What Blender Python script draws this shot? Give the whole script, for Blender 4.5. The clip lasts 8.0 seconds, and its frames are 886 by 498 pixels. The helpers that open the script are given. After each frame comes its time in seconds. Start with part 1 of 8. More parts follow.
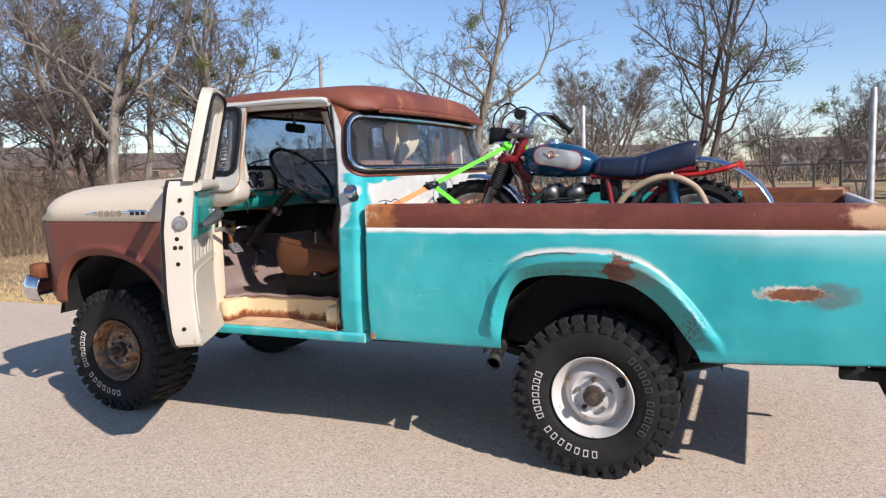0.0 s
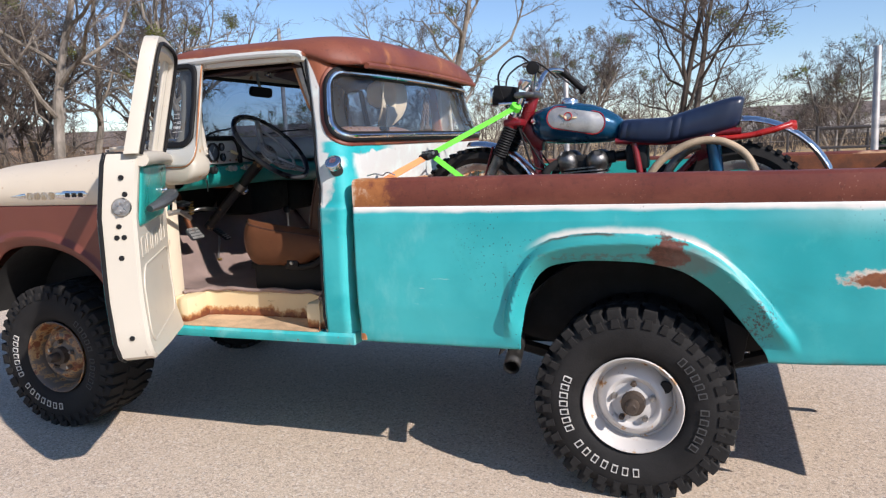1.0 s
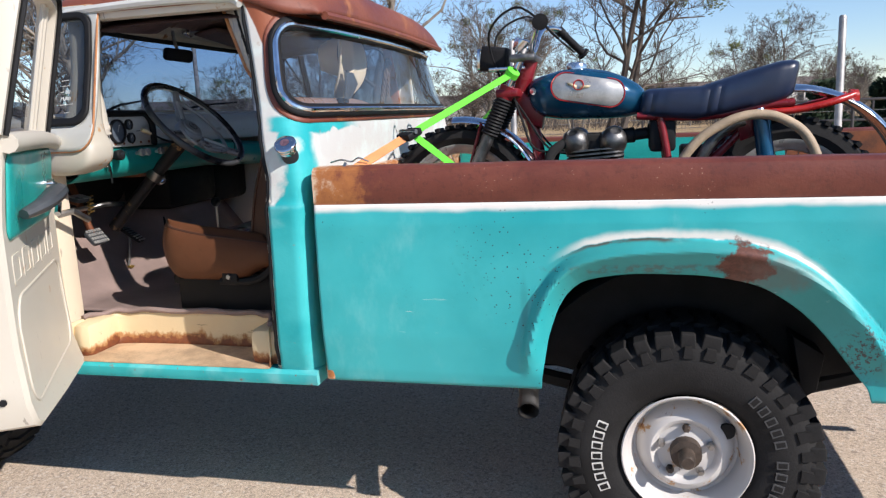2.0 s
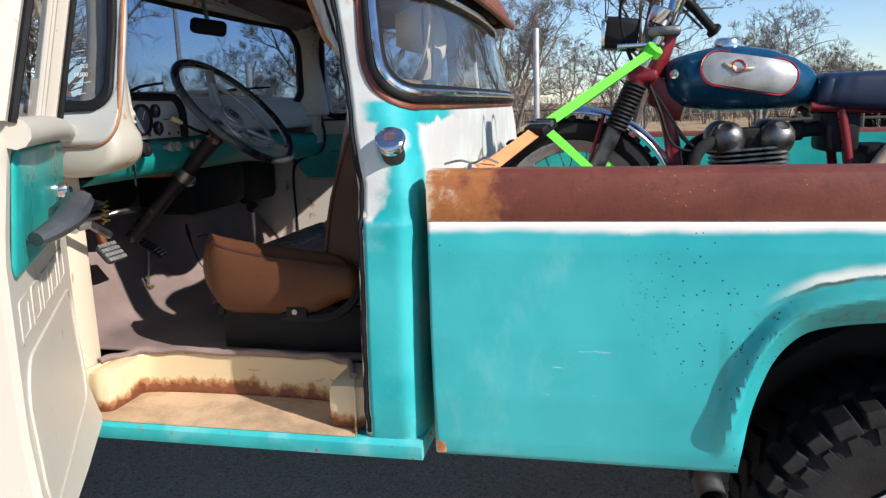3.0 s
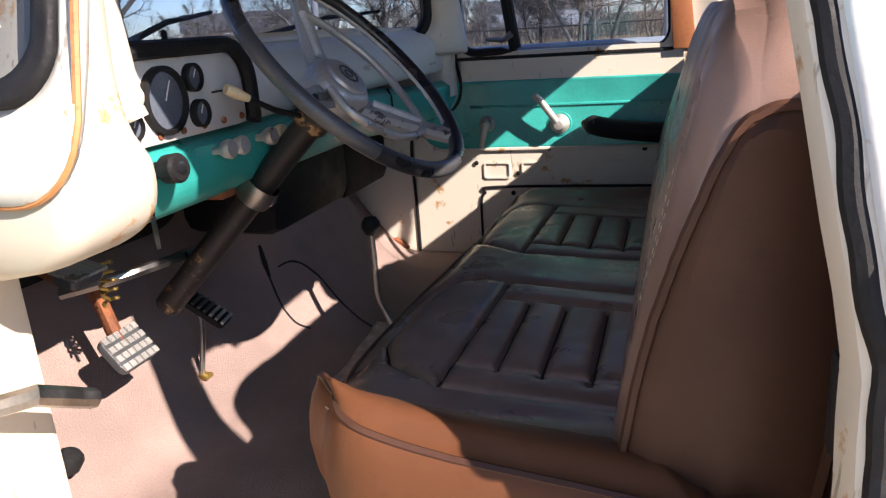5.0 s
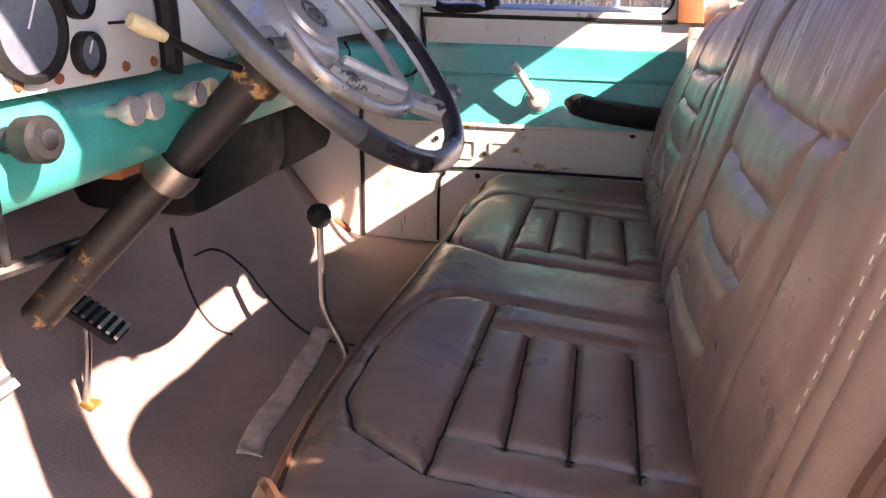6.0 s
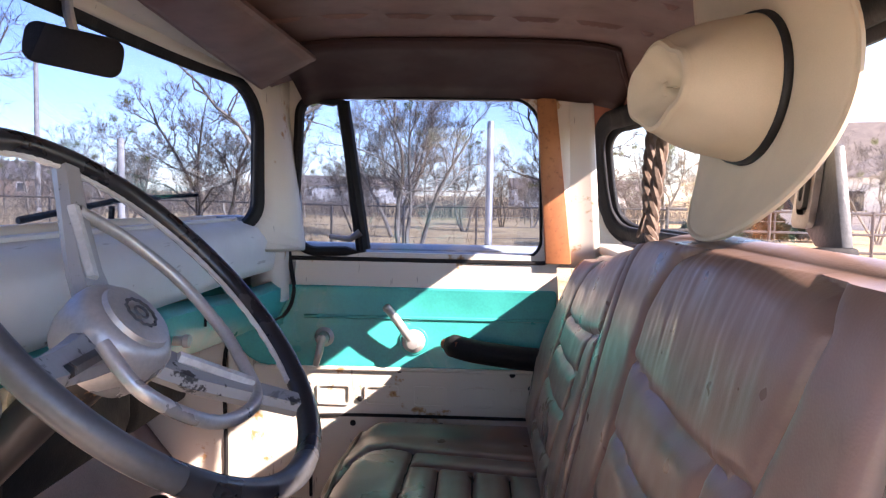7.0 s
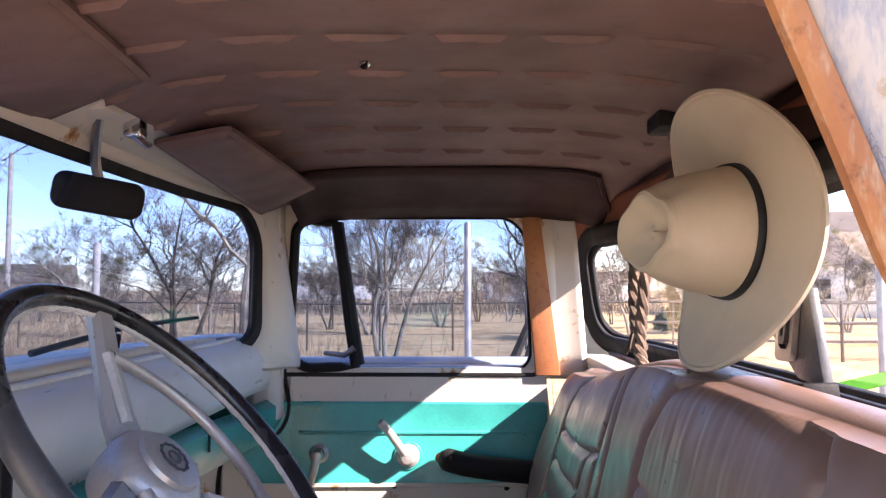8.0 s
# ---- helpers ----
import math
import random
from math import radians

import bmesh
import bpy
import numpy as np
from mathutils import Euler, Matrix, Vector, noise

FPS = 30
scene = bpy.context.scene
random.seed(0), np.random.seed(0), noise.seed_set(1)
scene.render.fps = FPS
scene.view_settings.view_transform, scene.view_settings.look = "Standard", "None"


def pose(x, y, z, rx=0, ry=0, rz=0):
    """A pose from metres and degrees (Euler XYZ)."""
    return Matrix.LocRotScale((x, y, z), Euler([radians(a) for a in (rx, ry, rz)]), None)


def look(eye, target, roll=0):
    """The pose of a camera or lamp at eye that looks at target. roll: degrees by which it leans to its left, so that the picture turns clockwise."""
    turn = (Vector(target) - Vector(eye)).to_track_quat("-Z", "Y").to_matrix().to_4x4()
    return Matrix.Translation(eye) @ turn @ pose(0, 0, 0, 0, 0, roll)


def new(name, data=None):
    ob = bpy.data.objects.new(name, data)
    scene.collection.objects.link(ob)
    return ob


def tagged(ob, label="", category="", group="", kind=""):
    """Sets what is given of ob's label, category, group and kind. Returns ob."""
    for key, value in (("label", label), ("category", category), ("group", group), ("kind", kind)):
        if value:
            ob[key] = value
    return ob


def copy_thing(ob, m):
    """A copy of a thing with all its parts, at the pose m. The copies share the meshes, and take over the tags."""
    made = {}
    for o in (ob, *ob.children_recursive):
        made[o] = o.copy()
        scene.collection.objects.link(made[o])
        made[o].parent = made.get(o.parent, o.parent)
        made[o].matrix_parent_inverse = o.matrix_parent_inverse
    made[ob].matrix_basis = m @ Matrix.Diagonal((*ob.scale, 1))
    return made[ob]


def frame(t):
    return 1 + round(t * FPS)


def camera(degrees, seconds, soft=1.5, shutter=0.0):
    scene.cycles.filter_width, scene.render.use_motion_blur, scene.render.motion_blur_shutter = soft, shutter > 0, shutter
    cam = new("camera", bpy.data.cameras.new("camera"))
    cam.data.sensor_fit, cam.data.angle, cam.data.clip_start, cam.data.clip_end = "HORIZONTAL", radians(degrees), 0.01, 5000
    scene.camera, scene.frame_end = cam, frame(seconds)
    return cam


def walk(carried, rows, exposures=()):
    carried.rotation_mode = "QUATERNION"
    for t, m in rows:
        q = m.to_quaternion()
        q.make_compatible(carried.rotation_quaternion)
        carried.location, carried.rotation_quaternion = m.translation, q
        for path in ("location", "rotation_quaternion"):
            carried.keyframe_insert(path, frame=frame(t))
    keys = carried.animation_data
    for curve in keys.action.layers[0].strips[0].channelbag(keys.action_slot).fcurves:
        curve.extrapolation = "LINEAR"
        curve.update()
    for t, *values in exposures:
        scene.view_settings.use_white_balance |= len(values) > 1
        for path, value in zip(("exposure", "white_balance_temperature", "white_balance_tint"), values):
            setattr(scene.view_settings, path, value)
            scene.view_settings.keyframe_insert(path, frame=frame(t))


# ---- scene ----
from mathutils import kdtree
cam = camera(61.6, 8.0, 1.3)
PATH = [
    (0, (0.692, -4.384, 1.498), (-0.085, -2.553, 1.283), -1.6),
    (0.5, (0.535, -4.134, 1.497), (-0.209, -2.295, 1.241), -2.0),
    (1, (0.295, -3.87, 1.468), (-0.392, -2.013, 1.182), -2.5),
    (1.2, (0.197, -3.758, 1.463), (-0.452, -1.888, 1.176), -2.6),
    (2.3, (-0.345, -3.077, 1.475), (-0.792, -1.163, 1.105), -2.4),
    (2.5, (-0.478, -2.996, 1.47), (-0.914, -1.079, 1.106), -2.2),
    (3, (-0.715, -2.735, 1.47), (-1.15, -0.819, 1.096), -2.0),
    (3.5, (-0.929, -2.401, 1.478), (-1.385, -0.493, 1.086), -2.1),
    (4, (-1.169, -2.1, 1.47), (-1.669, -0.213, 1.034), -2.7),
    (4.5, (-1.307, -1.812, 1.526), (-1.865, 0.043, 1.028), -3.8),
    (4.7, (-1.344, -1.719, 1.543), (-1.946, 0.116, 1.024), -4.2),
    (5.8, (-1.601, -1.317, 1.516), (-2.04, 0.494, 0.792), 0.2),
    (6, (-1.609, -1.279, 1.51), (-1.979, 0.568, 0.836), 1.4),
    (6.5, (-1.603, -1.177, 1.555), (-1.833, 0.768, 1.152), 1.7),
    (7, (-1.6, -1.15, 1.597), (-1.698, 0.842, 1.454), 1.1),
    (7.5, (-1.627, -1.193, 1.619), (-1.651, 0.807, 1.652), 0.8),
    (8, (-1.642, -1.219, 1.651), (-1.674, 0.777, 1.762), 0.0),
]
EXPOSURES = [(0, 0.20, 6450, 17), (3, 0.28, 6350, 13), (4, 0.32, 6350, 12), (4.5, 0.60, 6600, 15), (4.8, 0.98, 6800, 18), (5.8, 2.88, 8100, 35), (6.5, 2.82, 7600, 33), (7, 2.44, 7150, 30), (8, 2.36, 7150, 31)]
walk(cam, [(t, look(eye, target, roll)) for t, eye, target, roll in PATH], EXPOSURES)

# ---- world, sun, exposure ----
SUN = Vector((2.05, -1.0, 1.56)).normalized()
world = bpy.data.worlds.new("sky")
scene.world = world
world.use_nodes = True
wn = world.node_tree.nodes
sky = wn.new("ShaderNodeTexSky")
sky.sky_type, sky.sun_disc = "NISHITA", False
sky.sun_elevation = math.asin(SUN.z)
sky.sun_rotation = math.atan2(SUN.x, SUN.y)
sky.air_density, sky.dust_density, sky.ozone_density = 1.0, 0.05, 4.5
sky.altitude = 400
wn["Background"].inputs["Strength"].default_value = 0.125
world.node_tree.links.new(sky.outputs["Color"], wn["Background"].inputs["Color"])
sun = new("sun", bpy.data.lights.new("sun", "SUN"))
sun.data.energy, sun.data.angle, sun.data.color = 5.0, radians(0.55), (1.0, 0.95, 0.87)
sun.matrix_world = look(SUN * 60, (0, 0, 0))


# ---- material tools ----
class Tree:
    """Short calls for shader nodes of one material."""

    def __init__(self, name, rough=0.6, metal=0.0, spec=0.5):
        self.m = bpy.data.materials.new(name)
        self.m.use_nodes = True
        self.t = self.m.node_tree
        self.b = self.t.nodes["Principled BSDF"]
        self.b.inputs["Roughness"].default_value = rough
        self.b.inputs["Metallic"].default_value = metal
        self.b.inputs["Specular IOR Level"].default_value = spec
        c = self.t.nodes.new("ShaderNodeTexCoord")
        self.co = c.outputs["Object"]

    def put(self, sock, v):
        if isinstance(v, bpy.types.NodeSocket):
            self.t.links.new(v, sock)
        elif isinstance(v, tuple) and len(v) == 3 and sock.type == "RGBA":
            sock.default_value = (*v, 1)
        else:
            sock.default_value = v

    def math(self, op, a, b=0.0, c=0.0, clamp=False):
        n = self.t.nodes.new("ShaderNodeMath")
        n.operation, n.use_clamp = op, clamp
        for s, v in zip(n.inputs, (a, b, c)):
            self.put(s, v)
        return n.outputs[0]

    def noise(self, scale, detail=3.0, rough=0.55, vec=None, stretch=None, dist=0.0):
        v = self.co if vec is None else vec
        if stretch:
            mp = self.t.nodes.new("ShaderNodeMapping")
            mp.inputs["Scale"].default_value = stretch
            self.put(mp.inputs["Vector"], v)
            v = mp.outputs[0]
        n = self.t.nodes.new("ShaderNodeTexNoise")
        self.put(n.inputs["Vector"], v)
        n.inputs["Scale"].default_value, n.inputs["Detail"].default_value = scale, detail
        n.inputs["Roughness"].default_value, n.inputs["Distortion"].default_value = rough, dist
        return n.outputs["Fac"]

    def voronoi(self, scale, feature="F1", out="Distance"):
        n = self.t.nodes.new("ShaderNodeTexVoronoi")
        n.feature = feature
        self.put(n.inputs["Vector"], self.co)
        n.inputs["Scale"].default_value = scale
        return n.outputs[out]

    def step(self, v, a, b, lo=0.0, hi=1.0):
        n = self.t.nodes.new("ShaderNodeMapRange")
        n.interpolation_type = "SMOOTHSTEP"
        for s, x in zip(n.inputs, (v, a, b, lo, hi)):
            self.put(s, x)
        return n.outputs[0]

    def mix(self, f, a, b, mode="MIX"):
        n = self.t.nodes.new("ShaderNodeMix")
        n.data_type, n.blend_type = "RGBA", mode
        self.put(n.inputs[0], f)
        self.put(n.inputs[6], a)
        self.put(n.inputs[7], b)
        return n.outputs[2]

    def xyz(self):
        n = self.t.nodes.new("ShaderNodeSeparateXYZ")
        self.put(n.inputs[0], self.co)
        return n.outputs

    def blob(self, x, z, rx, rz, wob=0.35, scale=9.0, edge=0.25):
        """1 inside an uneven spot round (x, z) of the side view."""
        p = self.xyz()
        a = self.math("DIVIDE", self.math("SUBTRACT", p[0], x), rx)
        b = self.math("DIVIDE", self.math("SUBTRACT", p[2], z), rz)
        d = self.math("SQRT", self.math("ADD", self.math("MULTIPLY", a, a), self.math("MULTIPLY", b, b)))
        n = self.math("MULTIPLY", self.math("SUBTRACT", self.noise(scale, 5.0, 0.65), 0.5), 4 * wob)
        return self.step(self.math("ADD", d, n), 1.0 + edge, 1.0 - edge)

    def colour(self, v):
        self.put(self.b.inputs["Base Color"], v)
        return self

    def rough(self, v):
        self.put(self.b.inputs["Roughness"], v)
        return self

    def bump(self, h, strength=0.3, dist=0.01):
        n = self.t.nodes.new("ShaderNodeBump")
        n.inputs["Strength"].default_value, n.inputs["Distance"].default_value = strength, dist
        self.put(n.inputs["Height"], h)
        self.put(self.b.inputs["Normal"], n.outputs[0])
        return self


def simple(name, col, rough=0.6, metal=0.0, var=0.25, scale=12.0, bump=0.15, fine=60.0):
    """A surface of one colour with two scales of wear."""
    t = Tree(name, rough, metal)
    a = t.noise(scale, 4.0)
    f = t.noise(fine * 3, 3.0)
    dark = tuple(c * (1 - var) for c in col)
    light = tuple(min(1.0, c * (1 + 0.6 * var)) for c in col)
    t.colour(t.mix(t.step(t.math("ADD", a, t.math("MULTIPLY", f, 0.35)), 0.45, 0.9), dark, light))
    t.rough(t.step(a, 0.3, 0.7, max(0.03, rough - 0.1), min(1.0, rough + 0.12)))
    if bump:
        t.bump(f, bump, 0.004)
    return t.m


TEAL = (0.010, 0.335, 0.355)
TEAL_LIGHT = (0.045, 0.455, 0.465)
WHITE = (0.56, 0.55, 0.515)
CREAM = (0.72, 0.61, 0.46)
RUST = (0.28, 0.085, 0.028)
RUST_DARK = (0.085, 0.026, 0.016)
PRIMER = (0.15, 0.038, 0.022)


def paint_bed():
    t = Tree("worn_teal_paint", 0.38)
    p = t.xyz()
    base = t.mix(t.step(t.noise(1.6, 5.0, 0.6), 0.35, 0.72), TEAL, TEAL_LIGHT)
    base = t.mix(t.math("MULTIPLY", t.step(t.noise(7.0, 6.0, 0.7), 0.55, 0.75), 0.25), base, (0.10, 0.50, 0.48))
    # white undercoat along the upper edge
    top = t.step(t.math("ADD", p[2], t.math("MULTIPLY", t.noise(5.0, 3.0), 0.03)), 1.198, 1.217)
    rear_fade = t.math("MULTIPLY", t.step(t.math("ADD", p[2], t.math("MULTIPLY", t.noise(3.0, 3.0), 0.06)), 1.10, 1.22), t.step(p[0], 0.3, 0.9, 0.0, 0.55))
    base = t.mix(rear_fade, base, (0.42, 0.66, 0.64))
    base = t.mix(top, base, (0.80, 0.76, 0.70))
    # ridge of the wheel flare: thin white line just above it
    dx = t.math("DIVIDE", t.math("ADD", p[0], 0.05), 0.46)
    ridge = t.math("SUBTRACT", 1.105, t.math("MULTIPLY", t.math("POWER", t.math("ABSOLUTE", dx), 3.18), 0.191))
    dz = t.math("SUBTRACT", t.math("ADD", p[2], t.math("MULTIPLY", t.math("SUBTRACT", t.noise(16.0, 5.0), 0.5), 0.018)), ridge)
    near_top = t.step(t.math("ABSOLUTE", t.math("SUBTRACT", p[0], 0.01)), 0.42, 0.26)
    over = t.math("MULTIPLY", t.math("MULTIPLY", t.step(dz, 0.0, 0.006), t.step(dz, 0.034, 0.010)), near_top)
    base = t.mix(over, base, (0.78, 0.75, 0.68))
    dark_line = t.math("MULTIPLY", t.math("MULTIPLY", t.step(dz, -0.010, -0.003), t.step(dz, 0.004, -0.001)), t.step(p[0], 0.02, -0.08))
    base = t.mix(t.math("MULTIPLY", t.math("MULTIPLY", dark_line, t.step(t.noise(18.0, 4.0), 0.38, 0.5)), near_top), base, (0.09, 0.05, 0.035))
    # shade of the down-turned flare face, put in as an uneven darker teal
    flare_shade = t.math("MULTIPLY", t.step(dz, 0.002, -0.008), t.math("MULTIPLY", t.step(p[2], 0.66, 0.74), t.step(p[0], -0.44, -0.30)))
    base = t.mix(t.math("MULTIPLY", flare_shade, t.step(t.noise(4.0, 5.0, 0.6), 0.25, 0.75, 0.40, 0.80)), base, (0.035, 0.235, 0.215))
    # rust across the flare and down its rear side
    rust = t.mix(t.step(t.noise(34.0, 6.0, 0.75), 0.4, 0.65), RUST_DARK, (0.15, 0.055, 0.035))
    base = t.mix(t.blob(0.140, 1.035, 0.070, 0.058, 0.42, 30.0, 0.14), base, rust)
    base = t.mix(t.math("MULTIPLY", t.blob(0.215, 1.00, 0.075, 0.050, 0.4, 24.0, 0.45), 0.5), base, (0.17, 0.10, 0.080))
    lip = t.math("MULTIPLY", t.step(t.noise(24.0, 6.0, 0.7), 0.46, 0.58), t.blob(-0.05, 1.018, 0.34, 0.016, 0.3, 20.0, 0.3))
    base = t.mix(t.math("MULTIPLY", lip, 0.45), base, rust)
    # pale scuffs and long scratches
    scuff = t.math("MULTIPLY", t.step(t.noise(3.2, 6.0, 0.7, stretch=(1.0, 1.0, 0.45)), 0.56, 0.74), 0.30)
    base = t.mix(scuff, base, (0.30, 0.62, 0.60))
    deep = t.math("MULTIPLY", t.step(t.noise(2.1, 5.0, 0.65, dist=0.4), 0.54, 0.70), 0.35)
    base = t.mix(deep, base, (0.010, 0.25, 0.23))
    scratch = t.math("MULTIPLY", t.step(t.noise(46.0, 3.0, 0.6, stretch=(0.10, 1.0, 1.0)), 0.69, 0.72), t.step(t.noise(1.7, 3.0), 0.50, 0.62))
    base = t.mix(t.math("MULTIPLY", scratch, 0.55), base, (0.55, 0.68, 0.64))
    white_spot = t.blob(0.825, 0.956, 0.128, 0.031, 0.5, 26.0, 0.22)
    base = t.mix(white_spot, base, (0.66, 0.58, 0.48))
    base = t.mix(t.blob(0.832, 0.952, 0.118, 0.024, 0.5, 26.0, 0.18), base, t.mix(t.noise(40.0, 4.0), RUST_DARK, (0.34, 0.12, 0.045)))
    base = t.mix(t.math("MULTIPLY", t.blob(0.96, 0.95, 0.11, 0.05, 0.4, 10.0), 0.55), base, (0.14, 0.06, 0.04))
    base = t.mix(t.math("MULTIPLY", t.math("MULTIPLY", t.blob(0.44, 0.785, 0.05, 0.085, 0.6, 20.0, 0.5), t.step(t.noise(75.0, 5.0, 0.7), 0.52, 0.58)), 0.9), base, (0.05, 0.03, 0.03))
    # faint dark streak: shade painted along the flare's front crease
    base = t.mix(t.math("MULTIPLY", t.blob(-0.470, 0.90, 0.010, 0.08, 0.1, 6.0, 0.6), 0.25), base, (0.01, 0.11, 0.10))
    # dirty lower edge and chips
    low = t.step(t.math("ADD", p[2], t.math("MULTIPLY", t.noise(9.0, 4.0), 0.06)), 0.70, 0.655)
    base = t.mix(t.math("MULTIPLY", low, t.step(p[0], 0.3, 0.7, 0.15, 0.75)), base, (0.10, 0.05, 0.04))
    near = t.step(t.math("ABSOLUTE", t.math("SUBTRACT", p[0], -0.35)), 0.42, 0.1)
    chips = t.math("MULTIPLY", t.step(t.voronoi(62.0), 0.17, 0.12), t.step(t.noise(5.0, 3.0), 0.48, 0.58))
    chips = t.math("MULTIPLY", chips, t.math("MAXIMUM", near, t.step(t.noise(2.4, 2.0), 0.52, 0.62, 0.10, 0.8)))
    base = t.mix(chips, base, (0.02, 0.02, 0.02))
    t.colour(base)
    t.rough(t.step(t.noise(3.0, 4.0), 0.3, 0.7, 0.30, 0.52))
    t.bump(t.math("ADD", t.noise(2.4, 2.0), t.math("MULTIPLY", t.noise(160.0, 2.0), 0.04)), 0.14, 0.03)
    return t.m


def paint_cab():
    """Teal sprayed over white in clouds, for the cab's corner and rocker."""
    t = Tree("teal_over_white_paint", 0.6, 0.0, 0.3)
    p = t.xyz()
    teal = t.mix(t.step(t.noise(4.0, 4.0), 0.4, 0.7), TEAL, TEAL_LIGHT)
    cloud = t.math("ADD", t.noise(4.5, 3.0, 0.5, dist=0.6), t.math("MULTIPLY", t.math("SUBTRACT", t.noise(17.0, 5.0), 0.5), 0.25))
    upper = t.step(t.math("ADD", p[2], t.math("MULTIPLY", t.math("SUBTRACT", cloud, 0.5), 0.06)), 1.480, 1.495)
    wob = t.math("MULTIPLY", t.math("SUBTRACT", cloud, 0.5), 0.16)
    column = t.math("MULTIPLY", t.step(t.math("ADD", p[0], wob), -1.246, -1.228), t.step(t.math("ADD", p[1], wob), -0.945, -0.985))
    under = t.math("MULTIPLY", t.step(t.math("ADD", p[0], wob), -1.300, -1.262), t.step(t.math("ADD", p[2], t.math("MULTIPLY", wob, 0.5)), 1.436, 1.446))
    bare = t.blob(-1.205, 1.395, 0.030, 0.030, 0.3, 14.0, 0.3)
    patch = t.math("MULTIPLY", t.math("MAXIMUM", column, t.math("MULTIPLY", under, t.step(p[1], -0.55, -0.75))), t.math("SUBTRACT", 1.0, t.math("MULTIPLY", bare, 0.8)))
    low = t.step(t.math("ADD", p[2], t.math("MULTIPLY", t.noise(7.0), 0.012)), 1.226, 1.214)
    lowwash = t.math("MULTIPLY", t.step(cloud, 0.52, 0.70), 0.35)
    white = t.mix(t.step(t.noise(9.0, 5.0), 0.45, 0.7), WHITE, (0.60, 0.66, 0.62))
    c = t.mix(t.math("MAXIMUM", patch, low), white, teal)
    c = t.mix(t.math("MULTIPLY", low, lowwash), c, (0.36, 0.68, 0.66))
    c = t.mix(upper, c, white)
    stain = t.math("MULTIPLY", t.step(t.noise(26.0, 6.0, 0.7), 0.64, 0.72), 0.45)
    c = t.mix(stain, c, (0.33, 0.18, 0.08))
    sill = t.math("MULTIPLY", t.step(p[2], 0.68, 0.645), t.step(t.noise(22.0, 6.0, 0.7), 0.60, 0.68))
    c = t.mix(sill, c, RUST)
    lean = t.math("ADD", p[2], t.math("MULTIPLY", t.math("ADD", p[0], 1.39), 1.9))
    brown = t.step(t.math("ADD", lean, t.math("MULTIPLY", t.math("SUBTRACT", t.noise(8.0, 4.0), 0.5), 0.03)), 1.868, 1.880)
    brown = t.math("MULTIPLY", brown, t.step(p[2], 1.62, 1.66))
    c = t.mix(brown, c, t.mix(t.noise(3.0, 5.0), PRIMER, (0.30, 0.10, 0.045)))
    t.colour(c)
    t.bump(t.noise(90.0, 3.0), 0.06, 0.01)
    return t.m


def cream_paint(name, rusty=0.5, col=CREAM, scale=8.0):
    t = Tree(name, 0.48)
    n = t.noise(scale, 7.0, 0.68)
    c = t.mix(t.noise(3.0, 4.0), col, tuple(x * 0.86 for x in col))
    lo = 0.74 - 0.2 * rusty
    c = t.mix(t.step(n, lo - 0.06, lo), c, (0.42, 0.24, 0.10))
    c = t.mix(t.step(n, lo, lo + 0.05), c, t.mix(t.noise(45.0, 4.0), RUST_DARK, RUST))
    scr = t.math("MULTIPLY", t.step(t.noise(60.0, 3.0, 0.6, stretch=(1.0, 1.0, 0.15)), 0.68, 0.72), 0.5)
    c = t.mix(scr, c, (0.10, 0.07, 0.05))
    t.colour(c)
    t.bump(n, 0.1, 0.006)
    return t.m


def sill_paint():
    t = Tree("rusty_cream_step_paint", 0.55)
    p = t.xyz()
    c = t.mix(t.noise(5.0, 5.0), (0.74, 0.60, 0.37), (0.60, 0.46, 0.27))
    fine = t.noise(22.0, 7.0, 0.72)
    streak = t.noise(16.0, 6.0, 0.65, stretch=(1.0, 1.0, 0.22))
    foot = t.step(p[2], 0.742, 0.668)
    m1 = t.math("ADD", t.math("MULTIPLY", foot, 0.34), t.math("ADD", t.math("MULTIPLY", fine, 0.55), t.math("MULTIPLY", streak, 0.45)))
    c = t.mix(t.step(m1, 0.60, 0.72), c, (0.40, 0.20, 0.075))
    c = t.mix(t.step(m1, 0.70, 0.80), c, t.mix(t.noise(60.0, 4.0), RUST_DARK, RUST))
    scr = t.step(t.noise(70.0, 3.0, 0.6, stretch=(0.12, 0.12, 1.0)), 0.66, 0.70)
    c = t.mix(t.math("MULTIPLY", scr, 0.6), c, (0.07, 0.04, 0.03))
    t.colour(c)
    t.bump(fine, 0.25, 0.006)
    return t.m


def rust_brown(name, orange=0.3):
    t = Tree(name, 0.55)
    n = t.noise(2.6, 6.0, 0.65)
    c = t.mix(t.step(n, 0.35, 0.65), PRIMER, (0.21, 0.062, 0.034))
    c = t.mix(t.math("MULTIPLY", t.step(t.noise(6.0, 6.0, 0.7, stretch=(0.4, 1, 1)), 0.55, 0.72), orange), c, (0.42, 0.17, 0.055))
    c = t.mix(t.math("MULTIPLY", t.step(t.noise(70.0, 4.0), 0.55, 0.7), 0.4), c, (0.07, 0.02, 0.012))
    t.colour(c)
    t.rough(t.step(n, 0.3, 0.7, 0.42, 0.68))
    t.bump(t.noise(120.0, 4.0), 0.12, 0.006)
    return t.m


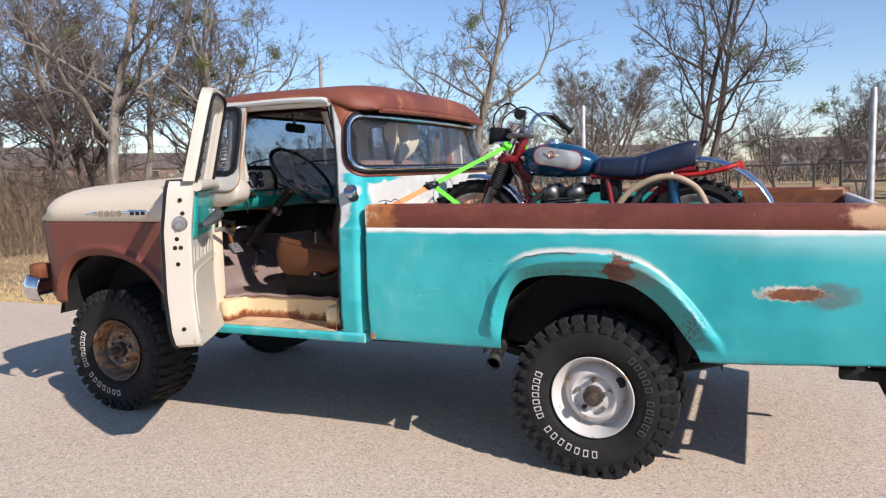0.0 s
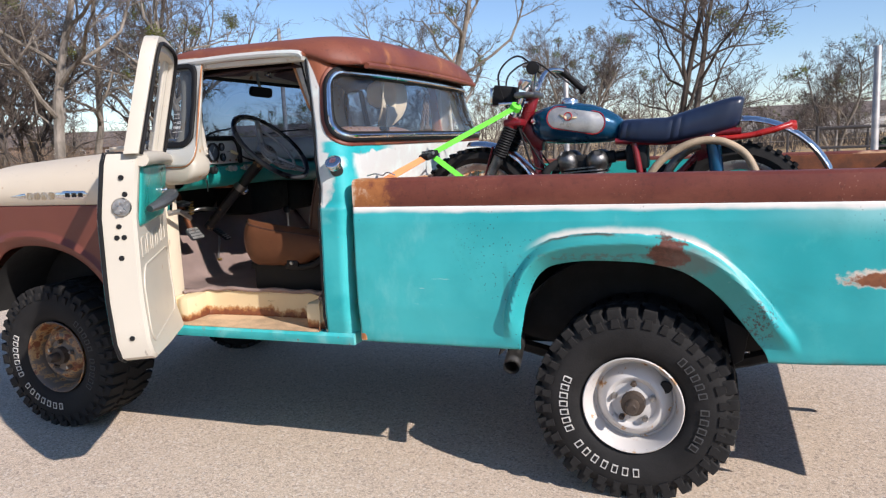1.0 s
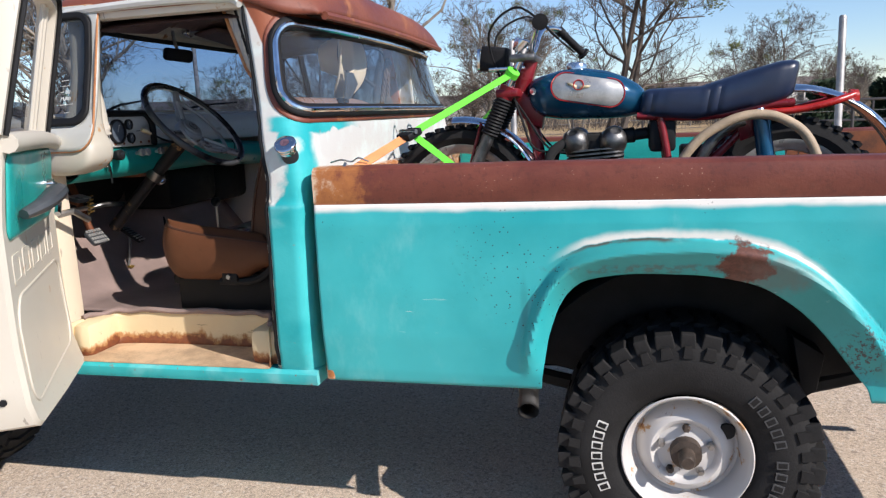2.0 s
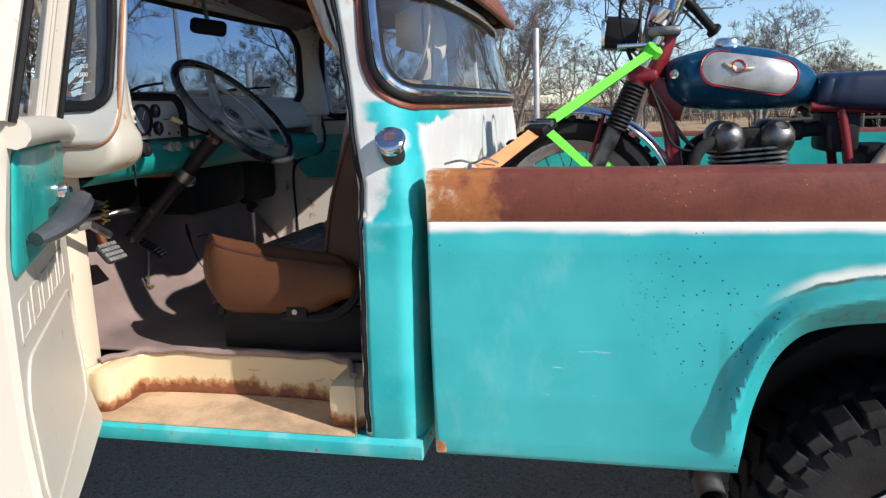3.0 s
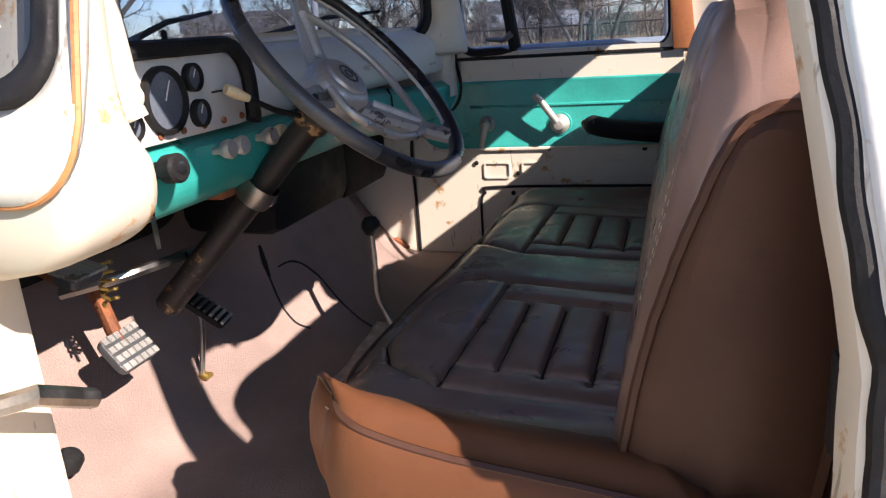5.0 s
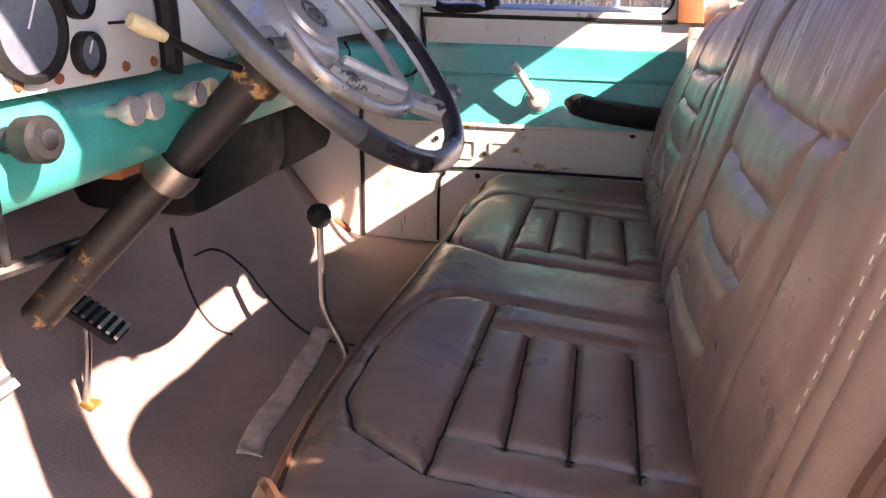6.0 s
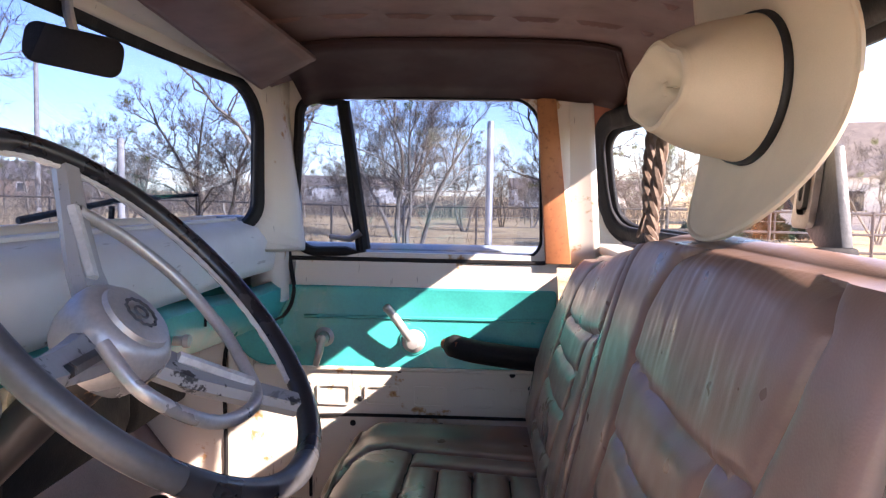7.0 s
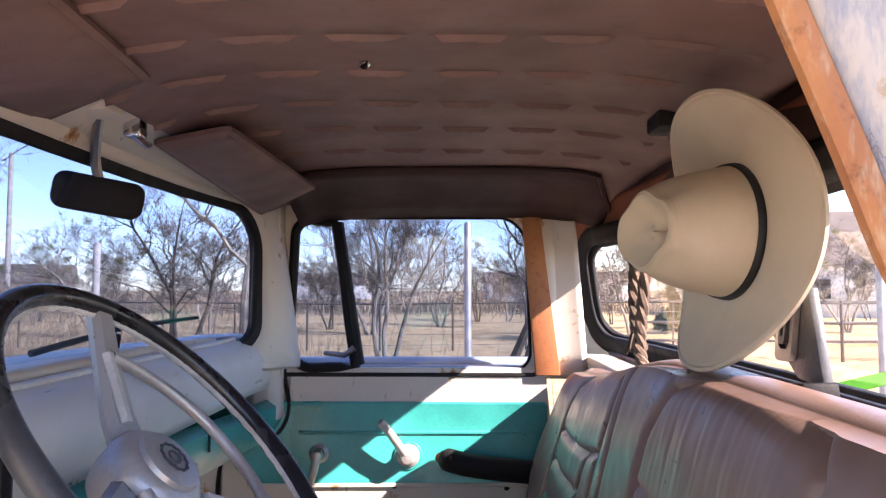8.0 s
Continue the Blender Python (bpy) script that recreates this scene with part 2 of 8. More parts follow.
def rail_rust():
    t = Tree("rust_brown_rail", 0.5)
    p = t.xyz()
    n = t.noise(3.0, 6.0, 0.65)
    c = t.mix(t.step(n, 0.35, 0.65), (0.135, 0.032, 0.02), (0.185, 0.05, 0.03))
    c = t.mix(t.math("MULTIPLY", t.step(t.noise(45.0, 4.0, 0.7), 0.5, 0.68), 0.5), c, (0.09, 0.024, 0.016))
    speck = t.math("ADD", t.math("MULTIPLY", t.math("ADD", p[0], 1.125), 3.4), t.math("MULTIPLY", t.math("SUBTRACT", t.noise(13.0, 6.0, 0.7), 0.5), 1.6))
    c = t.mix(t.step(speck, 0.62, 0.25), c, t.mix(t.noise(30.0, 5.0), (0.50, 0.19, 0.05), (0.30, 0.10, 0.035)))
    c = t.mix(t.step(speck, 0.22, -0.1), c, (0.72, 0.58, 0.42))
    c = t.mix(t.blob(1.12, 1.27, 0.10, 0.045, 0.45, 16.0, 0.3), c, (0.62, 0.38, 0.22))
    c = t.mix(t.math("MULTIPLY", t.step(t.noise(2.2, 6.0, 0.7, stretch=(0.5, 1.0, 1.6)), 0.54, 0.72), 0.5), c, (0.26, 0.085, 0.05))
    fleck = t.math("MULTIPLY", t.step(t.voronoi(70.0), 0.13, 0.09), t.step(t.noise(6.0, 2.0), 0.52, 0.6))
    c = t.mix(t.math("MULTIPLY", fleck, 0.8), c, (0.48, 0.30, 0.20))
    t.colour(c)
    t.bump(t.noise(120.0, 4.0), 0.12, 0.006)
    return t.m


def chipped(name, base, chip, level=0.58, rough=0.4, scale=14.0):
    """Paint broken off in patches down to another colour."""
    t = Tree(name, rough)
    n = t.noise(scale, 6.0, 0.65)
    c = t.mix(t.noise(5.0, 4.0), base, tuple(x * 0.75 for x in base))
    c = t.mix(t.step(n, level, level + 0.035), c, chip)
    scr = t.step(t.noise(55.0, 3.0, 0.6, stretch=(1.0, 0.15, 1.0)), 0.64, 0.69)
    c = t.mix(t.math("MULTIPLY", scr, 0.5), c, chip)
    t.colour(c)
    t.rough(t.step(n, 0.3, 0.7, rough - 0.08, rough + 0.15))
    t.bump(n, 0.12, 0.004)
    return t.m


def asphalt():
    """Sun-bleached road: tan fines with small pale and dark stones."""
    t = Tree("aggregate_asphalt", 0.9, 0.0, 0.25)
    g = t.t.nodes.new("ShaderNodeSeparateColor")
    t.put(g.inputs[0], t.voronoi(210.0, out="Color"))
    c = t.mix(t.step(g.outputs[0], 0.1, 0.95), (0.50, 0.395, 0.295), (0.76, 0.61, 0.465))
    c = t.mix(t.math("MULTIPLY", t.step(t.voronoi(210.0), 0.35, 0.75), 0.4), c, (0.24, 0.20, 0.175))
    c = t.mix(t.step(t.noise(0.5, 5.0, 0.6), 0.3, 0.75, 0.0, 0.40), c, (0.67, 0.545, 0.415))
    c = t.mix(t.step(t.noise(2.2, 6.0, 0.7), 0.58, 0.78, 0.0, 0.25), c, (0.33, 0.28, 0.245))
    g2 = t.t.nodes.new("ShaderNodeSeparateColor")
    t.put(g2.inputs[0], t.voronoi(95.0, out="Color"))
    c = t.mix(t.math("MULTIPLY", t.step(g2.outputs[0], 0.84, 0.90), 0.5), c, (0.22, 0.18, 0.155))
    c = t.mix(t.math("MULTIPLY", t.step(g2.outputs[1], 0.86, 0.92), 0.5), c, (0.78, 0.70, 0.61))
    c = t.mix(t.step(t.noise(9.0, 5.0, 0.7), 0.56, 0.74, 0.0, 0.2), c, (0.36, 0.30, 0.26))
    t.colour(c)
    t.bump(t.math("ADD", t.voronoi(210.0), t.math("MULTIPLY", t.noise(22.0, 4.0), 0.3)), 0.45, 0.005)
    return t.m


def primed(name):
    """Orange primer with rust clouds and fine specks."""
    t = Tree(name, 0.58)
    c = t.mix(t.step(t.noise(5.0, 5.0, 0.6, stretch=(1.0, 1.0, 0.4)), 0.35, 0.65), (0.46, 0.20, 0.075), (0.30, 0.10, 0.038))
    c = t.mix(t.step(t.noise(70.0, 5.0, 0.7), 0.52, 0.72, 0.0, 0.7), c, (0.16, 0.055, 0.026))
    c = t.mix(t.step(t.noise(11.0, 6.0, 0.7, stretch=(1.0, 1.0, 0.3)), 0.60, 0.68, 0.0, 0.8), c, (0.56, 0.45, 0.30))
    t.colour(c)
    t.bump(t.noise(40.0, 5.0, 0.7), 0.15, 0.004)
    return t.m


def worn_jamb():
    """White paint worn in upright streaks to blue-grey, with dark cracks."""
    t = Tree("worn_jamb_paint", 0.5)
    n = t.noise(9.0, 7.0, 0.7, stretch=(1.0, 1.0, 0.25))
    c = t.mix(t.noise(7.0, 5.0), (0.44, 0.42, 0.38), (0.56, 0.54, 0.50))
    c = t.mix(t.step(n, 0.48, 0.56), c, (0.27, 0.31, 0.38))
    c = t.mix(t.step(n, 0.62, 0.66), c, (0.10, 0.095, 0.10))
    k = t.noise(24.0, 6.0, 0.65, stretch=(1.0, 1.0, 0.25))
    c = t.mix(t.math("MULTIPLY", t.step(t.math("ABSOLUTE", t.math("SUBTRACT", k, 0.53)), 0.008, 0.003), 0.5), c, (0.14, 0.11, 0.10))
    c = t.mix(t.step(t.noise(30.0, 6.0, 0.7), 0.62, 0.70, 0.0, 0.6), c, (0.38, 0.22, 0.10))
    t.colour(c)
    t.bump(n, 0.2, 0.004)
    return t.m


def dry_grass():
    t = Tree("dry_winter_grass", 0.95, 0.0, 0.1)
    n = t.noise(0.35, 6.0, 0.62)
    c = t.mix(t.step(n, 0.35, 0.62), (0.44, 0.305, 0.165), (0.55, 0.40, 0.225))
    c = t.mix(t.step(t.noise(2.6, 6.0, 0.75), 0.5, 0.66, 0.0, 0.75), c, (0.21, 0.135, 0.085))
    c = t.mix(t.step(t.noise(0.9, 5.0, 0.7), 0.55, 0.75, 0.0, 0.7), c, (0.24, 0.15, 0.085))
    c = t.mix(t.step(t.noise(0.16, 3.0), 0.56, 0.7, 0.0, 0.5), c, (0.24, 0.23, 0.075))
    c = t.mix(t.step(t.noise(40.0, 4.0, 0.7), 0.4, 0.75, 0.0, 0.55), c, (0.20, 0.14, 0.07))
    t.colour(c)
    t.bump(t.noise(30.0, 5.0, 0.7), 0.8, 0.05)
    return t.m


def leather(name, col, rough=0.36):
    t = Tree(name, rough)
    c = t.mix(t.step(t.noise(6.0, 4.0), 0.35, 0.7), col, tuple(min(1, x * 1.35) for x in col))
    c = t.mix(t.step(t.noise(40.0, 5.0), 0.55, 0.8, 0.0, 0.4), c, tuple(x * 0.6 for x in col))
    t.colour(c)
    t.rough(t.step(t.noise(9.0, 4.0), 0.3, 0.7, rough - 0.06, rough + 0.12))
    crease = t.noise(9.0, 4.0, 0.6, stretch=(5.0, 5.0, 1.0))
    t.bump(t.math("ADD", t.math("MULTIPLY", t.voronoi(420.0), 0.35), t.math("MULTIPLY", crease, 0.25)), 0.10, 0.003)
    return t.m


def bark(name, col):
    t = Tree(name, 0.9, 0.0, 0.2)
    n = t.noise(7.0, 5.0, 0.7, stretch=(1.0, 1.0, 0.25))
    c = t.mix(t.step(n, 0.35, 0.7), tuple(x * 0.45 for x in col), col)
    t.colour(t.mix(t.step(t.noise(1.3, 3.0), 0.5, 0.7, 0.0, 0.5), c, tuple(min(1, x * 1.5) for x in col)))
    t.bump(n, 0.5, 0.03)
    return t.m


def glass(name, col=(1, 1, 1), rough=0.0, dirt=0.0):
    """Thin window glass: tinted by col, with a mirror's share set by the angle, and some dust."""
    t = Tree(name, 0.02)
    tr = t.t.nodes.new("ShaderNodeBsdfTransparent")
    tr.inputs["Color"].default_value = (*col, 1)
    gl = t.t.nodes.new("ShaderNodeBsdfGlossy")
    gl.inputs["Roughness"].default_value = rough
    fr = t.t.nodes.new("ShaderNodeLayerWeight")
    fr.inputs["Blend"].default_value = 0.5
    share = t.math("ADD", t.math("MULTIPLY", t.math("POWER", fr.outputs["Facing"], 4.0), 0.8), 0.045)
    m1 = t.t.nodes.new("ShaderNodeMixShader")
    t.put(m1.inputs[0], share)
    t.put(m1.inputs[1], tr.outputs[0])
    t.put(m1.inputs[2], gl.outputs[0])
    df = t.t.nodes.new("ShaderNodeBsdfDiffuse")
    df.inputs["Color"].default_value = (0.7, 0.68, 0.64, 1)
    m2 = t.t.nodes.new("ShaderNodeMixShader")
    t.put(m2.inputs[0], t.step(t.noise(3.0, 5.0, 0.6), 0.3, 0.8, dirt * 0.4, dirt))
    t.put(m2.inputs[1], m1.outputs[0])
    t.put(m2.inputs[2], df.outputs[0])
    out = t.t.nodes["Material Output"]
    t.t.links.new(m2.outputs[0], out.inputs[0])
    return t.m


M = dict(
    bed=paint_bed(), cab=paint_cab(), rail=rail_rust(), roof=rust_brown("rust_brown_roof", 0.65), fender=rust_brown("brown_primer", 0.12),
    column=cream_paint("worn_black_column", 0.55, (0.022, 0.021, 0.021), 9.0), faded_red=simple("faded_red_mark", (0.36, 0.20, 0.23), 0.28, 0.7),
    cab_white=cream_paint("worn_white_cab_paint", 0.35, (0.52, 0.52, 0.48), 10.0), cream=cream_paint("cream_paint", 0.12), sill=sill_paint(),
    inner=cream_paint("inner_cream_paint", 0.36, (0.66, 0.61, 0.52), 9.0),
    door_cream=cream_paint("door_cream_paint", 0.16, (0.58, 0.53, 0.44), 7.0),
    teal=simple("teal_paint", (0.016, 0.35, 0.315), 0.36, 0.0, 0.2, 6.0, 0.05),
    dash=chipped("grey_cream_dash_paint", (0.60, 0.59, 0.56), (0.16, 0.13, 0.11), 0.66), spoke=chipped("chipped_grey_spoke", (0.34, 0.34, 0.335), (0.03, 0.03, 0.03), 0.60, 0.38, 22.0),
    primer_orange=primed("orange_primer"), jamb=worn_jamb(),
    black=simple("black_rubber", (0.012, 0.012, 0.013), 0.62, 0.0, 0.3, 20.0, 0.2),
    tyre=simple("tyre_rubber", (0.021, 0.020, 0.0195), 0.80, 0.0, 0.35, 9.0, 0.3),
    letter_dim=simple("grey_tyre_letter", (0.05, 0.05, 0.05), 0.7), letter=simple("white_tyre_letter", (0.62, 0.60, 0.56), 0.7, 0.0, 0.3, 30.0),
    rim=cream_paint("worn_white_rim", 0.5, (0.58, 0.55, 0.52), 13.0), hub=simple("grimy_hub_steel", (0.075, 0.055, 0.042), 0.6, 0.3, 0.4, 30.0, 0.3),
    rim_dark=cream_paint("worn_tan_rim", 0.95, (0.15, 0.115, 0.09), 12.0),
    # one near-black for wheel houses, chassis, firewall and bumper
    under=simple("matte_near_black", (0.013, 0.012, 0.0115), 0.9),
    chrome=simple("worn_chrome", (0.72, 0.72, 0.73), 0.16, 1.0, 0.12, 20.0, 0.02),
    steel=simple("dull_steel", (0.38, 0.37, 0.36), 0.36, 1.0, 0.25, 15.0, 0.06),
    alu=simple("cast_aluminium", (0.20, 0.195, 0.19), 0.46, 1.0, 0.35, 25.0, 0.12),
    rust=simple("bare_rust", (0.20, 0.065, 0.025), 0.8, 0.0, 0.4, 14.0, 0.3),
    mat=simple("brown_floor_mat", (0.27, 0.195, 0.172), 0.9, 0.0, 0.22, 5.0, 0.5, 90.0),
    plank=simple("sandy_step_dust", (0.55, 0.38, 0.23), 0.85, 0.0, 0.3, 10.0, 0.3),
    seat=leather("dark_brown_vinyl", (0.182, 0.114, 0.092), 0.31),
    # the seat's brown vinyl again, toned apart for its sunlit and shaded ends
    seat_side=leather("side_toned_vinyl", (0.100, 0.038, 0.017), 0.46),
    back_side=leather("shade_toned_vinyl", (0.058, 0.027, 0.018), 0.40),
    stitch=simple("pale_stitching", (0.52, 0.42, 0.34), 0.8),
    liner=leather("brown_headliner_vinyl", (0.145, 0.085, 0.072), 0.6),
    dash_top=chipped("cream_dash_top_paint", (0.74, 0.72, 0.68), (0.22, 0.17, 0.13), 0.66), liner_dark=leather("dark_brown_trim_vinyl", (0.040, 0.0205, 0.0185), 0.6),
    wheel=simple("black_steering_wheel", (0.02, 0.021, 0.024), 0.28, 0.0, 0.3, 14.0, 0.03),
    wheel_worn=simple("worn_grey_plastic", (0.058, 0.060, 0.064), 0.34, 0.0, 0.3, 9.0, 0.05),
    straw=simple("cream_felt", (0.60, 0.50, 0.36), 0.95, 0.0, 0.10, 8.0, 0.10, 260.0),
    band=simple("black_ribbon", (0.012, 0.012, 0.013), 0.6),
    rope=simple("brown_rope", (0.13, 0.088, 0.062), 0.9, 0.0, 0.4, 30.0, 0.5),
    blue=simple("metallic_blue_paint", (0.008, 0.072, 0.145), 0.2, 0.35, 0.2, 5.0, 0.0),
    silver=simple("brushed_silver", (0.46, 0.45, 0.43), 0.34, 0.5, 0.2, 14.0, 0.03),
    moto_seat=leather("dark_blue_vinyl", (0.012, 0.020, 0.045), 0.34),
    red=simple("dark_red_frame_paint", (0.20, 0.012, 0.018), 0.32, 0.0, 0.25, 10.0, 0.03),
    red_bright=simple("red_enamel", (0.42, 0.02, 0.015), 0.3),
    seam=simple("dark_seam_line", (0.012, 0.009, 0.008), 0.8),
    green_strap=simple("green_webbing", (0.14, 0.78, 0.045), 0.75, 0.0, 0.12, 10.0, 0.3, 150.0),
    orange_strap=simple("faded_orange_webbing", (0.80, 0.30, 0.11), 0.8, 0.0, 0.15, 10.0, 0.3, 150.0),
    hose=simple("tan_rubber_hose", (0.42, 0.31, 0.20), 0.6, 0.0, 0.25, 14.0),
    neck=simple("black_filler_neck", (0.02, 0.02, 0.022), 0.5), rack=simple("grey_plastic", (0.06, 0.065, 0.07), 0.45),
    belt=simple("pale_dusty_webbing", (0.50, 0.40, 0.36), 0.9, 0.0, 0.3, 30.0, 0.4, 120.0), knee=cream_paint("knee_cream_paint", 0.40, (0.50, 0.46, 0.38), 11.0),
    brass=simple("dull_brass", (0.50, 0.33, 0.10), 0.4, 0.8),
    yellow=simple("yellowed_plastic", (0.60, 0.50, 0.30), 0.4),
    asphalt=asphalt(), grass=dry_grass(),
    bark_pale=bark("pale_bark", (0.30, 0.26, 0.215)), bark_dark=bark("dark_bark", (0.135, 0.11, 0.092)),
    twig=bark("grey_brown_twigs", (0.165, 0.14, 0.125)), twig_red=bark("red_brown_twigs", (0.17, 0.135, 0.115)),
    leaf=simple("mistletoe_leaves", (0.115, 0.13, 0.022), 0.7), cedar=simple("dark_evergreen_needles", (0.022, 0.045, 0.018), 0.8),
    straw_grass=simple("dead_grass_blades", (0.50, 0.37, 0.18), 0.9), brush=simple("dead_brush", (0.22, 0.155, 0.10), 0.9),
    post=simple("weathered_post_wood", (0.32, 0.295, 0.27), 0.9, 0.0, 0.3, 6.0, 0.5), pipe=simple("dark_steel_pipe", (0.05, 0.045, 0.045), 0.6),
    galv=simple("weathered_galvanised_pipe", (0.40, 0.38, 0.36), 0.5, 0.5, 0.25, 8.0, 0.1), wire=simple("galvanised_wire", (0.30, 0.29, 0.28), 0.5, 0.7),
    shingle=simple("brown_roof_shingles", (0.15, 0.12, 0.105), 0.9, 0.0, 0.3, 3.0, 0.4), siding=simple("pale_siding", (0.62, 0.60, 0.57), 0.8),
    brick=simple("tan_brick_wall", (0.30, 0.20, 0.15), 0.9, 0.0, 0.3, 4.0), window_dark=simple("dark_window_glass", (0.03, 0.035, 0.045), 0.1),
    # first tint stands in for exposure: it dims the bright view outdoors
    glass=glass("window_glass", (0.245, 0.32, 0.455), 0.0, 0.045), glass_rear=glass("dusty_rear_glass", (0.90, 0.93, 0.94), 0.0, 0.045),
    glass_tint=glass("tinted_vent_glass", (0.42, 0.47, 0.52), 0.0, 0.04),
    chalk=simple("white_marker", (0.55, 0.55, 0.53), 0.8), gauge=simple("gauge_face", (0.10, 0.12, 0.15), 0.2),
)


for name in ("tyre", "black", "liner_dark", "seat_side", "back_side"):
    M[name].node_tree.nodes["Principled BSDF"].inputs["Specular IOR Level"].default_value = 0.2


# ---- mesh tools ----
WORLD_OF = {}


def thing(name, label, category, at=(0, 0, 0), group="", kind=""):
    """An empty at a thing's base, under which its parts hang."""
    ob = new(name)
    ob.location = at
    ob.empty_display_size = 0.2
    WORLD_OF[ob] = Matrix.Translation(at)
    return tagged(ob, label, category, group, kind)


def part(name, bm, material, parent=None, label="", smooth=True, solid=0.0, mods=()):
    me = bpy.data.meshes.new(name)
    if isinstance(bm, tuple):
        me.from_pydata(bm[0], [], bm[1])
    else:
        bmesh.ops.recalc_face_normals(bm, faces=bm.faces)
        bm.to_mesh(me)
        bm.free()
    me.materials.append(M[material] if isinstance(material, str) else material)
    if smooth:
        me.shade_smooth()
        me.set_sharp_from_angle(angle=radians(38))
    ob = new(name, me)
    if solid:
        s = ob.modifiers.new("thickness", "SOLIDIFY")
        s.thickness, s.offset = solid, 0.0
    if parent is not None:
        ob.parent = parent
        ob.matrix_parent_inverse = WORLD_OF.get(parent, Matrix()).inverted()
    if label:
        ob["label"] = label
    return ob


def box(x0, x1, y0, y1, z0, z1, bev=0.004, seg=2, bm=None, m=None):
    bm = bm or bmesh.new()
    r = bmesh.ops.create_cube(bm, size=1.0)
    vs = r["verts"]
    mm = Matrix.Translation(((x0 + x1) / 2, (y0 + y1) / 2, (z0 + z1) / 2)) @ Matrix.Diagonal((abs(x1 - x0), abs(y1 - y0), abs(z1 - z0), 1))
    bmesh.ops.transform(bm, matrix=(m @ mm) if m else mm, verts=vs)
    if bev:
        es = list({e for v in vs for e in v.link_edges})
        bmesh.ops.bevel(bm, geom=es, offset=bev, segments=seg, affect="EDGES", profile=0.5)
    return bm


def prism(poly, lo, hi, axis="y", bev=0.0, bm=None, m=None):
    """A flat outline (two coordinates a corner) pushed along an axis from lo to hi."""
    bm = bm or bmesh.new()

    def at(a, b, c):
        return {"x": (c, a, b), "y": (a, c, b), "z": (a, b, c)}[axis]

    lo_v = [bm.verts.new(at(a, b, lo)) for a, b in poly]
    hi_v = [bm.verts.new(at(a, b, hi)) for a, b in poly]
    n = len(poly)
    fs = [bm.faces.new(lo_v), bm.faces.new(hi_v[::-1])]
    for i in range(n):
        fs.append(bm.faces.new((lo_v[i], hi_v[i], hi_v[(i + 1) % n], lo_v[(i + 1) % n])))
    bmesh.ops.recalc_face_normals(bm, faces=fs)
    if bev:
        es = list({e for v in lo_v + hi_v for e in v.link_edges})
        bmesh.ops.bevel(bm, geom=es, offset=bev, segments=2, affect="EDGES", profile=0.5, clamp_overlap=True)
    if m:
        bmesh.ops.transform(bm, matrix=m, verts=bm.verts)
    return bm


def curve(pts, n=8, closed=False):
    """A smooth line through points (Catmull-Rom)."""
    p = [Vector(q) for q in pts]
    k = len(p)
    out = []
    for i in range(k if closed else k - 1):
        a, b, c, d = (p[(i - 1) % k], p[i], p[(i + 1) % k], p[(i + 2) % k]) if closed else (p[max(i - 1, 0)], p[i], p[i + 1], p[min(i + 2, k - 1)])
        for j in range(n):
            t = j / n
            out.append(0.5 * (2 * b + (c - a) * t + (2 * a - 5 * b + 4 * c - d) * t * t + (3 * b - a - 3 * c + d) * t ** 3))
    if not closed:
        out.append(p[-1])
    return out


def tube(pts, r, sides=8, closed=False, bm=None, caps=True, flat=1.0):
    """A round (or flattened) rod along points; r: one radius or one a point."""
    bm = bm or bmesh.new()
    pts = [Vector(p) for p in pts]
    n = len(pts)
    rs = r if isinstance(r, (list, tuple)) else [r] * n
    rings = []
    up = None
    for i, p in enumerate(pts):
        d = (pts[(i + 1) % n] - pts[i - 1]) if closed or 0 < i < n - 1 else (pts[1] - pts[0] if i == 0 else pts[-1] - pts[-2])
        d = d.normalized() if d.length > 1e-9 else Vector((0, 0, 1))
        if up is None:
            up = Vector((0, 0, 1)) if abs(d.z) < 0.9 else Vector((1, 0, 0))
        a = (up - d * up.dot(d)).normalized()
        b = d.cross(a)
        up = a
        rings.append([bm.verts.new(p + rs[i] * (math.cos(2 * math.pi * k / sides) * a * flat + math.sin(2 * math.pi * k / sides) * b)) for k in range(sides)])
    for i in range(n if closed else n - 1):
        A, B = rings[i], rings[(i + 1) % n]
        for k in range(sides):
            bm.faces.new((A[k], A[(k + 1) % sides], B[(k + 1) % sides], B[k]))
    if caps and not closed:
        bm.faces.new(rings[0][::-1])
        bm.faces.new(rings[-1])
    return bm


def lathe(profile, centre, axis=(0, 1, 0), steps=40, bm=None, a0=0.0, a1=360.0, sx=1.0):
    """A profile of (radius, distance along the axis) turned round it."""
    bm = bm or bmesh.new()
    ax = Vector(axis).normalized()
    u = ax.cross(Vector((0, 0, 1)) if abs(ax.z) < 0.9 else Vector((1, 0, 0))).normalized()
    v = ax.cross(u)
    c = Vector(centre)
    full = abs(a1 - a0) >= 359.9
    k = steps if full else steps + 1
    rings = []
    for i in range(k):
        t = radians(a0 + (a1 - a0) * i / steps)
        rings.append([bm.verts.new(c + ax * h + r * (math.cos(t) * u * sx + math.sin(t) * v)) for r, h in profile])
    for i in range(k if full else k - 1):
        A, B = rings[i], rings[(i + 1) % k]
        for j in range(len(profile) - 1):
            try:
                bm.faces.new((A[j], B[j], B[j + 1], A[j + 1]))
            except ValueError:
                pass
    bmesh.ops.remove_doubles(bm, verts=bm.verts, dist=1e-5)
    return bm


